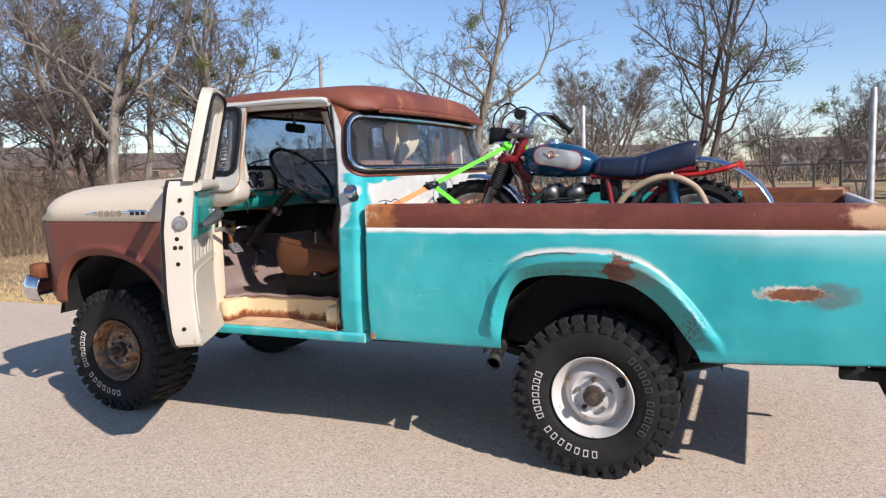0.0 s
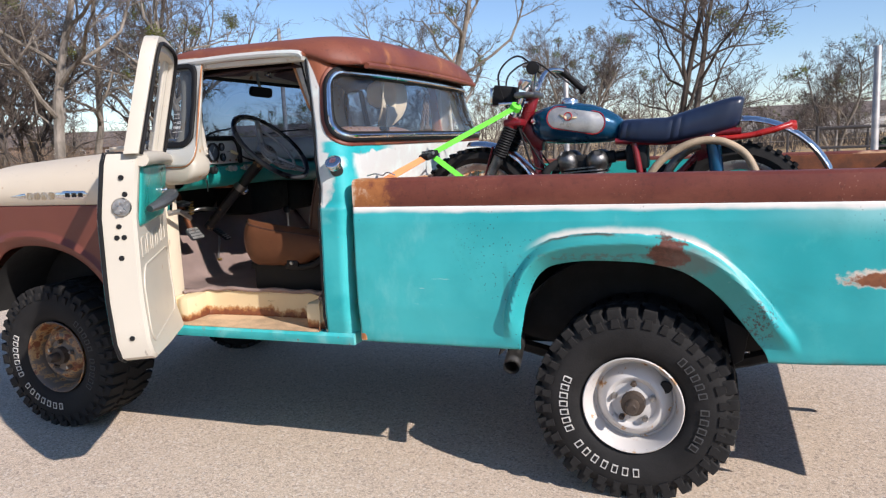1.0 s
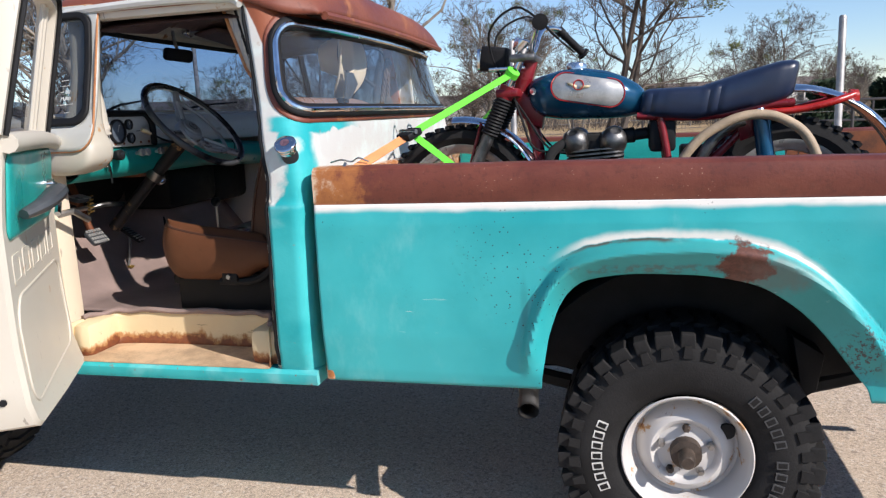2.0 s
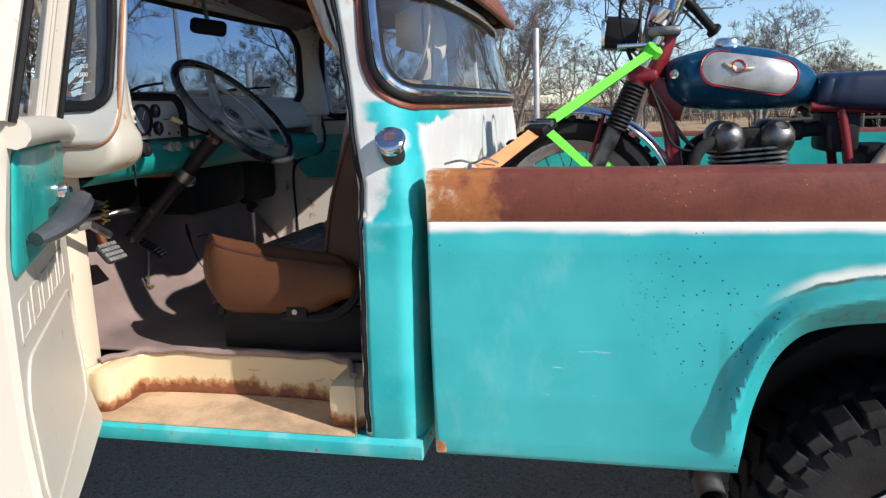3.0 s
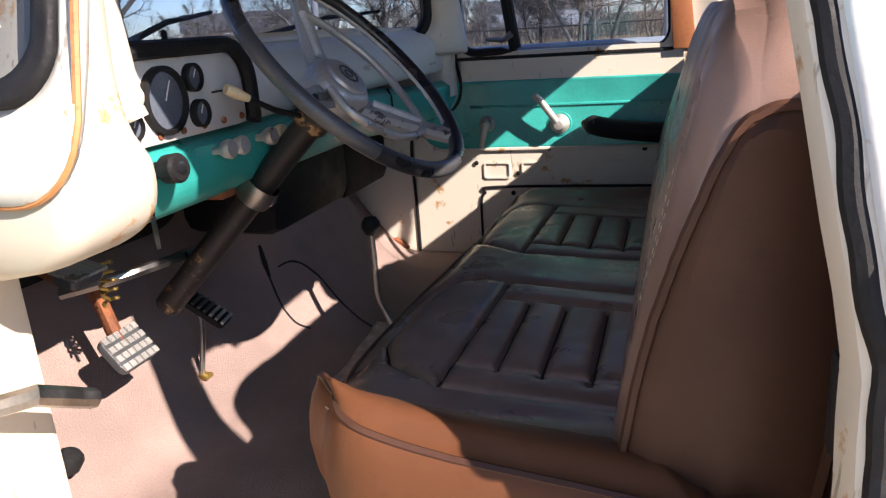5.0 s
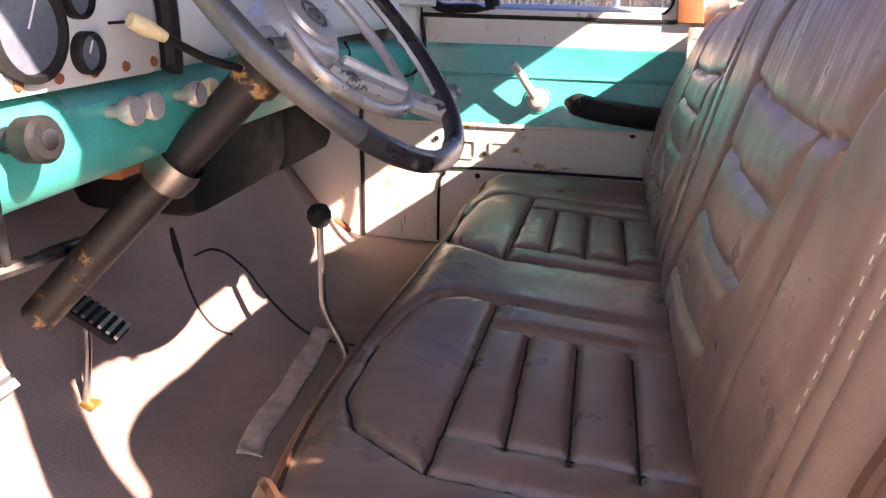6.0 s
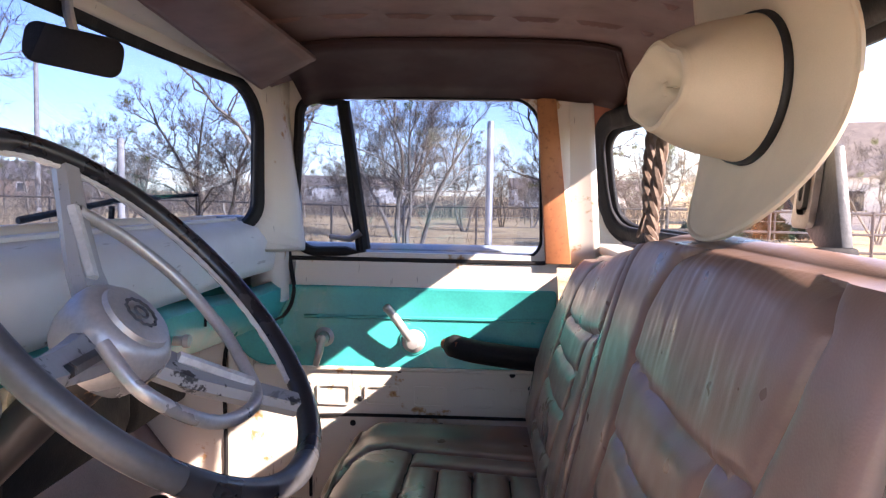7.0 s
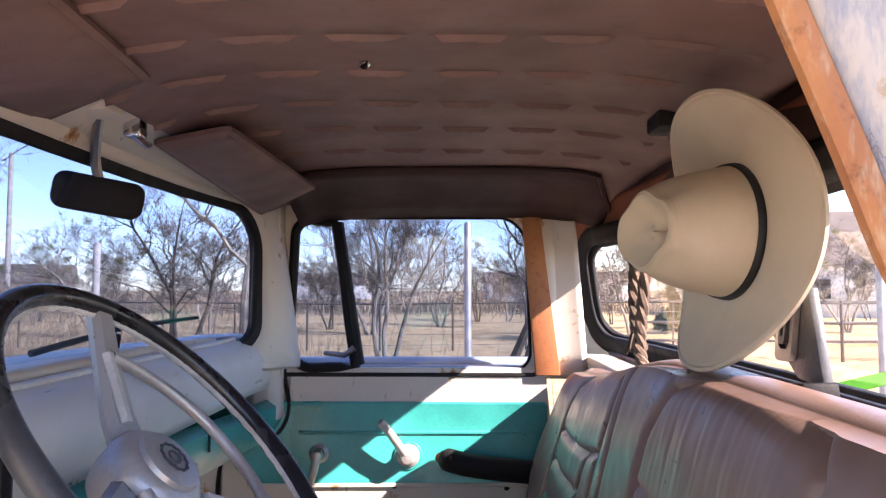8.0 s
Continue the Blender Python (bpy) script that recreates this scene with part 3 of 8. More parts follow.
def grid(f, us, vs, bm=None, close_u=False):
    """A sheet of the points f(u, v)."""
    bm = bm or bmesh.new()
    rows = [[bm.verts.new(f(u, v)) for v in vs] for u in us]
    n = len(rows)
    for i in range(n if close_u else n - 1):
        A, B = rows[i], rows[(i + 1) % n]
        for j in range(len(vs) - 1):
            bm.faces.new((A[j], B[j], B[j + 1], A[j + 1]))
    bm.faces.index_update()
    return bm


def span(a, b, n):
    return [a + (b - a) * i / (n - 1) for i in range(n)]


def smooth(x, a, b):
    t = min(1.0, max(0.0, (x - a) / (b - a)))
    return t * t * (3 - 2 * t)


def lerp_table(x, table):
    """The value at x of a table of (x, value), joined by smooth pieces."""
    if x <= table[0][0]:
        return table[0][1]
    for (a, p), (b, q) in zip(table, table[1:]):
        if x <= b:
            return p + (q - p) * (x - a) / (b - a)
    return table[-1][1]


def rounded(x0, x1, z0, z1, r, n=6):
    """The outline of a rectangle with round corners; r: one radius or four (from x0, z0 on, anticlockwise)."""
    rs = r if isinstance(r, (list, tuple)) else [r] * 4
    out = []
    for (cx, cz, sx, sz, a), q in zip(((x0, z0, 1, 1, 180), (x1, z0, -1, 1, 270), (x1, z1, -1, -1, 0), (x0, z1, 1, -1, 90)), rs):
        for i in range(n + 1):
            t = radians(a + 90 * i / n)
            out.append((cx + sx * q + q * math.cos(t), cz + sz * q + q * math.sin(t)))
    return out


def ring(outer, inner, place, depth, bm=None):
    """A frame between two outlines of the same count; place(a, b, d) gives the point at depth d."""
    bm = bm or bmesh.new()
    n = len(outer)
    V = [[bm.verts.new(place(a, b, d)) for a, b in o] for o, d in ((outer, 0), (inner, 0), (inner, depth), (outer, depth))]
    for A, B in ((V[0], V[1]), (V[1], V[2]), (V[2], V[3]), (V[3], V[0])):
        for i in range(n):
            bm.faces.new((A[i], A[(i + 1) % n], B[(i + 1) % n], B[i]))
    return bm



# ---- the truck: body ----
CY = -0.06
truck = thing("pickup_truck", "old teal and rust pickup truck, driver door open, on asphalt", "truck", (-1.0, CY, 0.0))


def side_h(z):
    return lerp_table(z, [(0.60, 1.005), (0.68, 1.025), (0.80, 1.040), (0.95, 1.046), (1.15, 1.044), (1.213, 1.036)])


REAR_ARCH = [(-0.430, 0.60), (-0.424, 0.68), (-0.411, 0.78), (-0.392, 0.85), (-0.368, 0.91), (-0.334, 0.956), (-0.283, 0.986), (-0.173, 1.003), (-0.054, 1.004), (0.062, 0.997), (0.174, 0.973), (0.251, 0.930), (0.316, 0.875), (0.381, 0.798), (0.435, 0.721), (0.467, 0.675), (0.490, 0.60)]
FRONT_ARCH = [(-3.345, 0.60), (-3.335, 0.74), (-3.305, 0.86), (-3.25, 0.95), (-3.16, 1.010), (-3.02, 1.032), (-2.88, 1.022), (-2.75, 0.985), (-2.64, 0.92), (-2.56, 0.84), (-2.50, 0.74), (-2.46, 0.60)]


def seg_gap(p, a, b):
    """How far a point of the side view lies from a short line."""
    ax, az = b[0] - a[0], b[1] - a[1]
    t = max(0.0, min(1.0, ((p[0] - a[0]) * ax + (p[1] - a[1]) * az) / (ax * ax + az * az + 1e-12)))
    return math.hypot(p[0] - a[0] - t * ax, p[1] - a[1] - t * az)


def arched_side(x0, x1, arch, bottom, top, half, side, flare, cols=170, rows=40, band=((-0.45, 0.070), (-0.25, 0.088), (0.0, 0.100), (0.3, 0.115))):
    """A body side with a wheel opening and a raised band round it."""
    fine = []
    for p in curve([(a, 0, b) for a, b in arch], 12):
        fine.append((max(p.x, fine[-1][0] + 2e-4) if fine else p.x, p.z))
    line = fine[::3] + [fine[-1]]
    xs = sorted(set([round(x, 4) for x in span(x0, x1, cols)] + [round(a, 4) for a, _ in fine]))

    def f(x, v):
        zb = bottom(x)
        if arch[0][0] < x < arch[-1][0]:
            zb = max(zb, lerp_table(x, fine))
        z = zb + (top - zb) * v
        d = min(seg_gap((x, z), a, b) for a, b in zip(line, line[1:]))
        wide = lerp_table(x, band)
        lift = flare * (1 - smooth(d, wide - 0.030, wide + 0.004)) * (1.5 * min(1.0, d / (wide - 0.03)) - 0.5) * smooth(z, 0.66, 0.78)
        dent = 0.004 * noise.noise((x * 2.3, z * 3.1, 4.0)) + 0.0012 * noise.noise((x * 9, z * 9, 1.0))
        return (x, CY + side * (half(x, z) + lift + dent), z)

    return grid(f, xs, span(0.0, 1.0, rows))


def bed_bottom(x):
    return 0.638 if x < 0.48 else 0.64 + 0.045 * smooth(x, 0.48, 1.4)


BED0, BED1, FLOOR = -1.120, 1.225, 0.80
for s in (-1, 1):
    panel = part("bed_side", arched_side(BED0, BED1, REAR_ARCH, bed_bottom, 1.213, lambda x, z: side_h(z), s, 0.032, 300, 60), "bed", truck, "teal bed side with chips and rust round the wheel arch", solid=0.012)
    prof = [(1.036, 1.213), (1.041, 1.22), (1.041, 1.298), (1.036, 1.318), (1.022, 1.328), (0.965, 1.330), (0.945, 1.322), (0.940, 1.25), (0.955, 1.213)]
    bm = bmesh.new()
    xs = span(BED0 - 0.001, BED1, 40)
    rows = []
    for x in xs:
        drop = 0.012 * (x + 1.1) * 0.5
        rows.append([bm.verts.new((x, CY + s * (h + 0.0015 * noise.noise((x * 4, z * 9, s))), z - (drop if z > 1.25 else 0) + 0.002 * noise.noise((x * 3, 0.3, s)))) for h, z in prof])
    for A, B in zip(rows, rows[1:]):
        for j in range(len(prof)):
            k = (j + 1) % len(prof)
            bm.faces.new((A[j], B[j], B[k], A[k]))
    bm.faces.new(rows[0]), bm.faces.new(rows[-1][::-1])
    part("bed_rail", bm, "rail", truck, "rust-brown bed rail with bare orange patches")
    for xa, xb, za in ((BED0 + 0.03, -0.56, FLOOR - 0.02), (-0.56, 0.60, 1.045), (0.60, BED1 - 0.04, FLOOR - 0.02)):
        part("inner_wall", box(xa, xb, CY + s * 0.925, CY + s * 0.945, za, 1.30, 0.0), "teal" if xa < 0.5 else "rust", truck, "dark teal inner bed wall" if xa < 0.5 else "rust-stained inner bed wall")
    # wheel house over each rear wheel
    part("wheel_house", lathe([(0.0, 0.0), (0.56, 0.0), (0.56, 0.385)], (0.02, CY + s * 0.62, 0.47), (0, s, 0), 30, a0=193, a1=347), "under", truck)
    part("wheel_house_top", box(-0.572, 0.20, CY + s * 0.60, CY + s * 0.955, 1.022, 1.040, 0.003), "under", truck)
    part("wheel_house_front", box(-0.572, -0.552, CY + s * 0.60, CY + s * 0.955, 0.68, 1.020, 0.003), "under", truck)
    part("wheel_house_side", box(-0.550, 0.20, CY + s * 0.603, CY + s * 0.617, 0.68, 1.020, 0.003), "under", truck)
bm = box(BED0 + 0.02, BED1, CY - 0.60, CY + 0.60, FLOOR - 0.03, FLOOR, 0.0)
for s in (-1, 1):
    for xa, xb in ((BED0 + 0.02, -0.57), (0.61, BED1)):
        box(xa, xb, CY + s * 0.602, CY + s * 0.925, FLOOR - 0.03, FLOOR, 0.0, bm=bm)
part("bed_floor", bm, "rust", truck, "rusty steel bed floor")
bm = box(BED0 - 0.005, BED0 + 0.022, CY - 1.03, CY + 1.03, 0.64, 1.24, 0.006)
box(BED0 - 0.012, BED0 + 0.03, CY - 1.0, CY + 1.0, 1.235, 1.30, 0.012, bm=bm)
part("bed_front_panel", bm, "rail", truck, "rust-brown front bed panel with a rolled top")
bm = box(BED1 - 0.03, BED1 + 0.01, CY - 0.98, CY + 0.98, 0.70, 1.28, 0.015)
part("tailgate", bm, "bed", truck)
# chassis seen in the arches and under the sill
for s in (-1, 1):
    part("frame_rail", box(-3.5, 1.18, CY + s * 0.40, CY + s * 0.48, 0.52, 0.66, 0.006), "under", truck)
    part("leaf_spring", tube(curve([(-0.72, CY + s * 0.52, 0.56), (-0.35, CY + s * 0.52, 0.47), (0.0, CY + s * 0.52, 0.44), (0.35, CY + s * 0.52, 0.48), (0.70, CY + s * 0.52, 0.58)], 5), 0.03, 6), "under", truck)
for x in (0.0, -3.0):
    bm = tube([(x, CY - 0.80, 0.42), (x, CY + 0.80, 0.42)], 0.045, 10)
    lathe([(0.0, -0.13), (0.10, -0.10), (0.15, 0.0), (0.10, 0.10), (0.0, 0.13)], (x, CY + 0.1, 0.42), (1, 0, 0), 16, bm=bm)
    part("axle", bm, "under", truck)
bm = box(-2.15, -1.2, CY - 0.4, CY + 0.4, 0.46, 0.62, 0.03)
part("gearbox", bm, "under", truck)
pts = curve([(-1.2, -0.50, 0.60), (-0.70, -0.56, 0.62), (-0.53, -0.76, 0.61), (-0.49, -0.92, 0.585), (-0.475, -1.05, 0.550)], 6)
bm = tube(pts, 0.034, 14, caps=False)
tube([p + Vector((0, 0, 0)) for p in pts], 0.029, 14, caps=False, bm=bm)
part("exhaust_pipe", bm, "steel", truck, "dull steel tailpipe ahead of the rear wheel")
part("mud_flap", prism([(0.33, 0.74), (0.425, 0.68), (0.405, 0.56), (0.365, 0.535)], -0.80, -0.45, "y", 0.004), "black", truck, "black rubber mud flap behind the wheel")
bumper = part("rear_bumper", prism([(1.210, 0.480), (1.225, 0.470), (1.243, 0.476), (1.255, 0.50), (1.257, 0.64), (1.245, 0.668), (1.225, 0.672), (1.213, 0.664), (1.231, 0.63), (1.231, 0.51)], CY - 0.86, CY + 0.86, "y", 0.0), "under", truck, "plain dark rear step bumper")
for y in (-0.78, -0.44, 0.44, 0.78):
    part("bumper_bracket", box(1.03, 1.225, CY + y - 0.025, CY + y + 0.025, 0.55, 0.60, 0.006), "under", bumper)
part("hitch", tube([(1.245, CY - 0.06, 0.47), (1.345, CY - 0.06, 0.475)], 0.022, 8), "under", bumper)
for s in (-1, 1):
    part("stake_latch", box(BED1 - 0.03, BED1 + 0.035, CY + s * 0.985, CY + s * 1.02, 1.20, 1.27, 0.006), "black", truck)


# ---- wheels ----
def wheel(x, face, side, rim_mat, dirty, label):
    """Tyre with lugs, steel rim, hub and nuts; face: where the rim's outer lip stands."""
    c = (x, face, 0.42)
    ax = (0, side, 0)
    R, W = 0.376, 0.285
    prof = [(0.192, -0.01), (0.202, 0.004), (0.235, 0.020), (0.290, 0.028), (0.332, 0.022), (0.360, 0.004), (R - 0.004, -0.03), (R, -0.06), (R, -W + 0.06), (R - 0.004, -W + 0.03), (0.336, -W + 0.0), (0.28, -W - 0.02), (0.197, -W + 0.02)]
    tyre = part("wheel", lathe(prof, c, ax, 72), "tyre", truck, label)
    n = 34
    o = -side
    lug_data = {}
    for w in (0.030, 0.024):
        bm = prism([(-w, R - 0.046), (w, R - 0.046), (w * 0.86, R + 0.012), (-w * 0.86, R + 0.012)], o * -0.014, o * 0.085, "y", 0.004)
        me = bpy.data.meshes.new("tread_lug")
        bm.to_mesh(me)
        bm.free()
        bm = prism([(-0.045, 0.105), (-0.008, 0.105), (0.03, 0.17), (0.012, 0.235), (0.02, W + 0.006), (-0.03, W + 0.006), (-0.036, 0.235), (-0.012, 0.17)], R - 0.012, R + 0.012, "z", 0.0, m=Matrix.Diagonal((1, o, 1, 1)))
        me2 = bpy.data.meshes.new("tread_block")
        bm.to_mesh(me2)
        bm.free()
        bm = prism([(-w * 0.62, 0.318), (w * 0.62, 0.318), (w * 0.42, 0.352), (-w * 0.42, 0.352)], side * 0.014, side * 0.030, "y", 0.0)
        me3 = bpy.data.meshes.new("sidewall_rib")
        bm.to_mesh(me3)
        bm.free()
        for d in (me, me2, me3):
            d.materials.append(M["tyre"])
        lug_data[w] = (me, me2, me3)
    for i in range(n):
        rot = Matrix.Translation(c) @ Matrix.Rotation(2 * math.pi * i / n, 4, "Y")
        for d in lug_data[0.030 if i % 2 else 0.024]:
            ob = new(d.name.split(".")[0], d)
            ob.parent = tyre
            ob.matrix_basis = rot
    rim_prof = [(0.194, 0.010), (0.190, 0.014), (0.185, 0.010), (0.178, -0.006), (0.165, -0.040), (0.157, -0.075), (0.148, -0.080), (0.141, -0.062), (0.120, -0.030), (0.105, -0.024), (0.094, -0.028), (0.086, -0.040), (0.067, -0.042), (0.056, -0.036), (0.000, -0.036)]
    part("rim", lathe(rim_prof, c, ax, 56), rim_mat, tyre, "scuffed white steel rim" if not dirty else "tan dusty steel rim")
    for i in range(4):
        a = 0.5 + i * math.pi / 2
        bm = lathe([(0.0, 0.004), (0.024, 0.004), (0.026, -0.006)], (x + 0.137 * math.cos(a), face + side * -0.045, 0.42 + 0.137 * math.sin(a)), ax, 12) if i == 0 else None
        if bm:
            part("vent_hole", bm, "black", tyre)
    hub = lathe([(0.0, 0.055), (0.018, 0.055), (0.024, 0.046), (0.026, 0.0), (0.046, -0.002), (0.048, -0.04)], c, ax, 20)
    part("hub", hub, "hub", tyre, "rusty hub with a round cap")
    for i in range(5):
        a = 0.3 + 2 * math.pi * i / 5
        p = (x + 0.076 * math.cos(a), face - side * 0.038, 0.42 + 0.076 * math.sin(a))
        part("lug_nut", lathe([(0.0, 0.026), (0.008, 0.026), (0.012, 0.018), (0.012, 0.0)], p, ax, 6), "hub" if i % 2 else "steel", tyre)
    # raised white letters, kept as plain bars
    for mat, words in (("letter", ((159, 7.4, 7), (219, 9.0, 7))), ("letter_dim", ((14, 8.0, 5), (-32, 8.0, 5)))):
        bm = box(0.250, 0.283, side * 0.025, side * 0.0295, -0.0115, 0.0115, 0)
        box(0.2542, 0.2788, side * 0.027, side * 0.0300, -0.0075, 0.0075, 0, bm=bm)
        bar = bpy.data.meshes.new("sidewall_bar")
        bm.to_mesh(bar)
        bm.free()
        bar.materials.append(M[mat])
        bar.materials.append(M["tyre"])
        for f in list(bar.polygons)[6:]:
            f.material_index = 1
        for a0, step, k in words:
            for i in range(k):
                ob = new("sidewall_bar", bar)
                ob.parent = tyre
                ob.matrix_basis = Matrix.Translation(c) @ Matrix.Rotation(radians(-(a0 + step * i)) * (1 if side < 0 else -1), 4, "Y")
    return tyre


wheel(0.0, -1.02, -1, "rim", False, "big black mud tyre at the rear")
wheel(0.0, 0.90, 1, "rim", False, "big black mud tyre at the rear")
wheel(-3.0, -0.97, -1, "rim_dark", True, "big black mud tyre under the front fender")
wheel(-3.0, 0.85, 1, "rim_dark", True, "big black mud tyre under the front fender")


# ---- front end ----
def fender_paint():
    t = Tree("brown_fender_with_white_edge", 0.5)
    p = t.xyz()
    n = t.math("MULTIPLY", t.math("SUBTRACT", t.noise(6.0, 5.0, 0.65), 0.5), 0.28)
    brown = t.mix(t.noise(3.0, 5.0), (0.125, 0.034, 0.022), (0.185, 0.055, 0.034))
    e = t.math("ADD", t.math("ADD", p[0], t.math("MULTIPLY", t.math("SUBTRACT", p[2], 1.0), -0.22)), n)
    c = t.mix(t.math("MULTIPLY", t.step(e, -2.52, -2.44), 0.8), brown, (0.40, 0.17, 0.08))
    c = t.mix(t.step(e, -2.40, -2.33), c, (0.62, 0.55, 0.46))
    t.colour(c)
    t.bump(t.noise(100.0, 4.0), 0.1, 0.006)
    return t.m


M["fender_mix"] = fender_paint()


def front_h(x, z):
    nose = 0.16 * smooth(-x, 3.30, 3.64) ** 2
    return 0.98 - nose + 0.012 * smooth(z, 0.9, 1.2) - 0.03 * smooth(z, 0.85, 0.62)


def front_bottom(x):
    return 0.72 if x < -3.0 else 0.64


for s in (-1, 1):
    part("front_fender", arched_side(-3.64, -2.20, FRONT_ARCH, front_bottom, 1.236, front_h, s, 0.022, 90, 26, ((0.0, 0.075),)), "fender_mix", truck, "brown-primed front fender with a white rear edge", solid=0.012)
    part("wheel_house", lathe([(0.0, 0.0), (0.53, 0.0), (0.53, 0.36)], (-2.92, CY + s * 0.58, 0.52), (0, s, 0), 30, a0=193, a1=347), "under", truck)
    part("cowl_side", box(-2.26, -2.13, CY + s * 0.90, CY + s * 0.985, 0.66, 1.40, 0.01), "cream", truck)


def hood_top(x):
    return lerp_table(x, [(-3.66, 1.27), (-3.62, 1.335), (-3.52, 1.400), (-3.35, 1.438), (-3.0, 1.462), (-2.5, 1.490), (-2.18, 1.500)])


def hood_pt(x, v):
    h = front_h(x, 1.236) + 0.004
    yn = -1 + 2 * v
    yn = math.copysign(abs(yn) ** 0.6, yn)
    z = 1.238 + (hood_top(x) - 1.238) * max(0.0, 1 - abs(yn) ** 7) ** 0.42 + 0.012 * (1 - yn * yn)
    return (x, CY + yn * h, z)


part("hood", grid(hood_pt, span(-3.66, -2.22, 36), span(0.0, 1.0, 49)), "cream", truck, "sun-faded cream hood with surface rust", solid=0.012)
part("cowl", grid(lambda x, v: (x, CY - 0.95 + 1.9 * v, 1.50 + 0.06 * smooth(x, -2.4, -2.2) * 0.3 + 0.02 * (1 - (2 * v - 1) ** 2)), span(-2.46, -2.20, 8), span(0, 1, 20)), "cream", truck, solid=0.02)
part("grille_panel", box(-3.63, -3.58, CY - 0.82, CY + 0.82, 0.74, 1.30, 0.02), "fender", truck)
bm = bmesh.new()
pts = curve([(-3.52, -1.05, 0.80), (-3.68, -1.02, 0.80), (-3.76, -0.85, 0.80), (-3.80, CY, 0.80), (-3.76, 0.73, 0.80), (-3.68, 0.90, 0.80), (-3.52, 0.93, 0.80)], 6)
tube(pts, 0.075, 10, bm=bm, flat=0.35)
bm2 = grid(lambda u, v: Vector(pts[int(u)]) + Vector((0, 0, -0.075 + 0.15 * v)) + (Vector(pts[int(u)]) - Vector((-3.2, CY, 0.8))).normalized() * 0.03 * math.sin(math.pi * v), range(len(pts)), span(0, 1, 7))
bm.free()
part("front_bumper", bm2, "chrome", truck, "curved chrome front bumper", solid=0.012)
part("bumper_bracket", box(-3.66, -3.56, -1.03, -0.93, 0.86, 0.96, 0.02), "rust", truck)
# chrome spear badge on the hood's side, as plain shapes
bm = prism([(-3.10, 1.283), (-3.02, 1.296), (-2.99, 1.300), (-2.99, 1.270), (-3.02, 1.272)], CY - 0.995, CY - 0.978, "y", 0.003)
for i in range(4):
    prism(rounded(-2.975 + 0.048 * i, -2.938 + 0.048 * i, 1.266, 1.303, 0.010, 3), CY - 0.998, CY - 0.976, "y", 0, bm=bm)
prism([(-2.785, 1.300), (-2.745, 1.300), (-2.735, 1.308), (-2.60, 1.306), (-2.58, 1.288), (-2.60, 1.268), (-2.735, 1.264), (-2.745, 1.272), (-2.785, 1.272)], CY - 0.998, CY - 0.978, "y", 0.003, bm=bm)
part("hood_badge", bm, "chrome", truck, "chrome spear badge")
bm = bmesh.new()
for i in range(3):
    box(-2.72 + 0.042 * i, -2.695 + 0.042 * i, CY - 1.001, CY - 0.9982, 1.276, 1.297, 0, bm=bm)
part("badge_inlay", bm, "black", truck)


# ---- cab shell ----
def cab_h(z):
    return lerp_table(z, [(0.62, 0.985), (0.66, 1.010), (0.75, 1.032), (0.90, 1.040), (1.207, 1.040), (1.224, 1.028), (1.35, 1.010), (1.44, 0.990), (1.52, 0.962), (1.70, 0.915), (1.88, 0.872)])


def cab_back(z):
    return lerp_table(z, [(0.6, -1.160), (1.2, -1.150), (1.45, -1.145), (1.55, -1.150), (1.88, -1.225)])


def cab_pt(a, z, off=0.0):
    """The point at arc length a from the middle of the cab's back (driver's side negative), at height z, off metres outside."""
    h, xr = cab_h(z), cab_back(z)
    s = -1 if a < 0 else 1
    a = abs(a)
    up = smooth(z, 1.24, 1.64)
    rx, ry = 0.034 + 0.066 * up, 0.048 + 0.107 * up
    straight = h - ry
    arc = math.pi / 2 * 0.5 * (rx + ry)
    bow = 0.012 + 0.023 * up
    if a <= straight:
        k = a / straight
        return Vector((xr + off - bow * k * k, CY + s * a, z))
    if a <= straight + arc:
        t = (a - straight) / arc * math.pi / 2
        p = Vector((xr - bow - rx + rx * math.cos(t), s * (straight + ry * math.sin(t)), z))
        n = Vector((math.cos(t) / rx, s * math.sin(t) / ry, 0)).normalized()
        return p + Vector((0, CY, 0)) + n * off
    return Vector((xr - bow - rx - (a - straight - arc), CY + s * (h + off), z))


def edge_a(z):
    """The arc length at which the door opening begins."""
    door = lerp_table(z, [(0.62, -1.297), (0.70, -1.285), (1.0, -1.276), (1.30, -1.272), (1.40, -1.293), (1.48, -1.306), (1.56, -1.320), (1.88, -1.388)])
    up = smooth(z, 1.24, 1.64)
    rx, ry = 0.034 + 0.066 * up, 0.048 + 0.107 * up
    straight = cab_h(z) - ry
    arc = math.pi / 2 * 0.5 * (rx + ry)
    return straight + arc + max(0.004, cab_back(z) - (0.012 + 0.023 * up) - rx - door)




def win_shear(a, b):
    """The window's ends lean with the door opening: wider below than above."""
    return a + 0.35 * (1.63 - b) * (a / 0.935) ** 3


def win_scaled(g):
    return [(win_shear(a, b), b) for a, b in rounded(-0.935 - g, 0.935 + g, 1.504 - g, 1.790 + g, [0.075 + g, 0.075 + g, 0.07 + g, 0.07 + g], 8)]


def cut_edges(poly, step):
    out = []
    for (a, b), (c, d) in zip(poly, poly[1:] + poly[:1]):
        out += [(a + (c - a) * i / step, b + (d - b) * i / step) for i in range(step)]
    return out


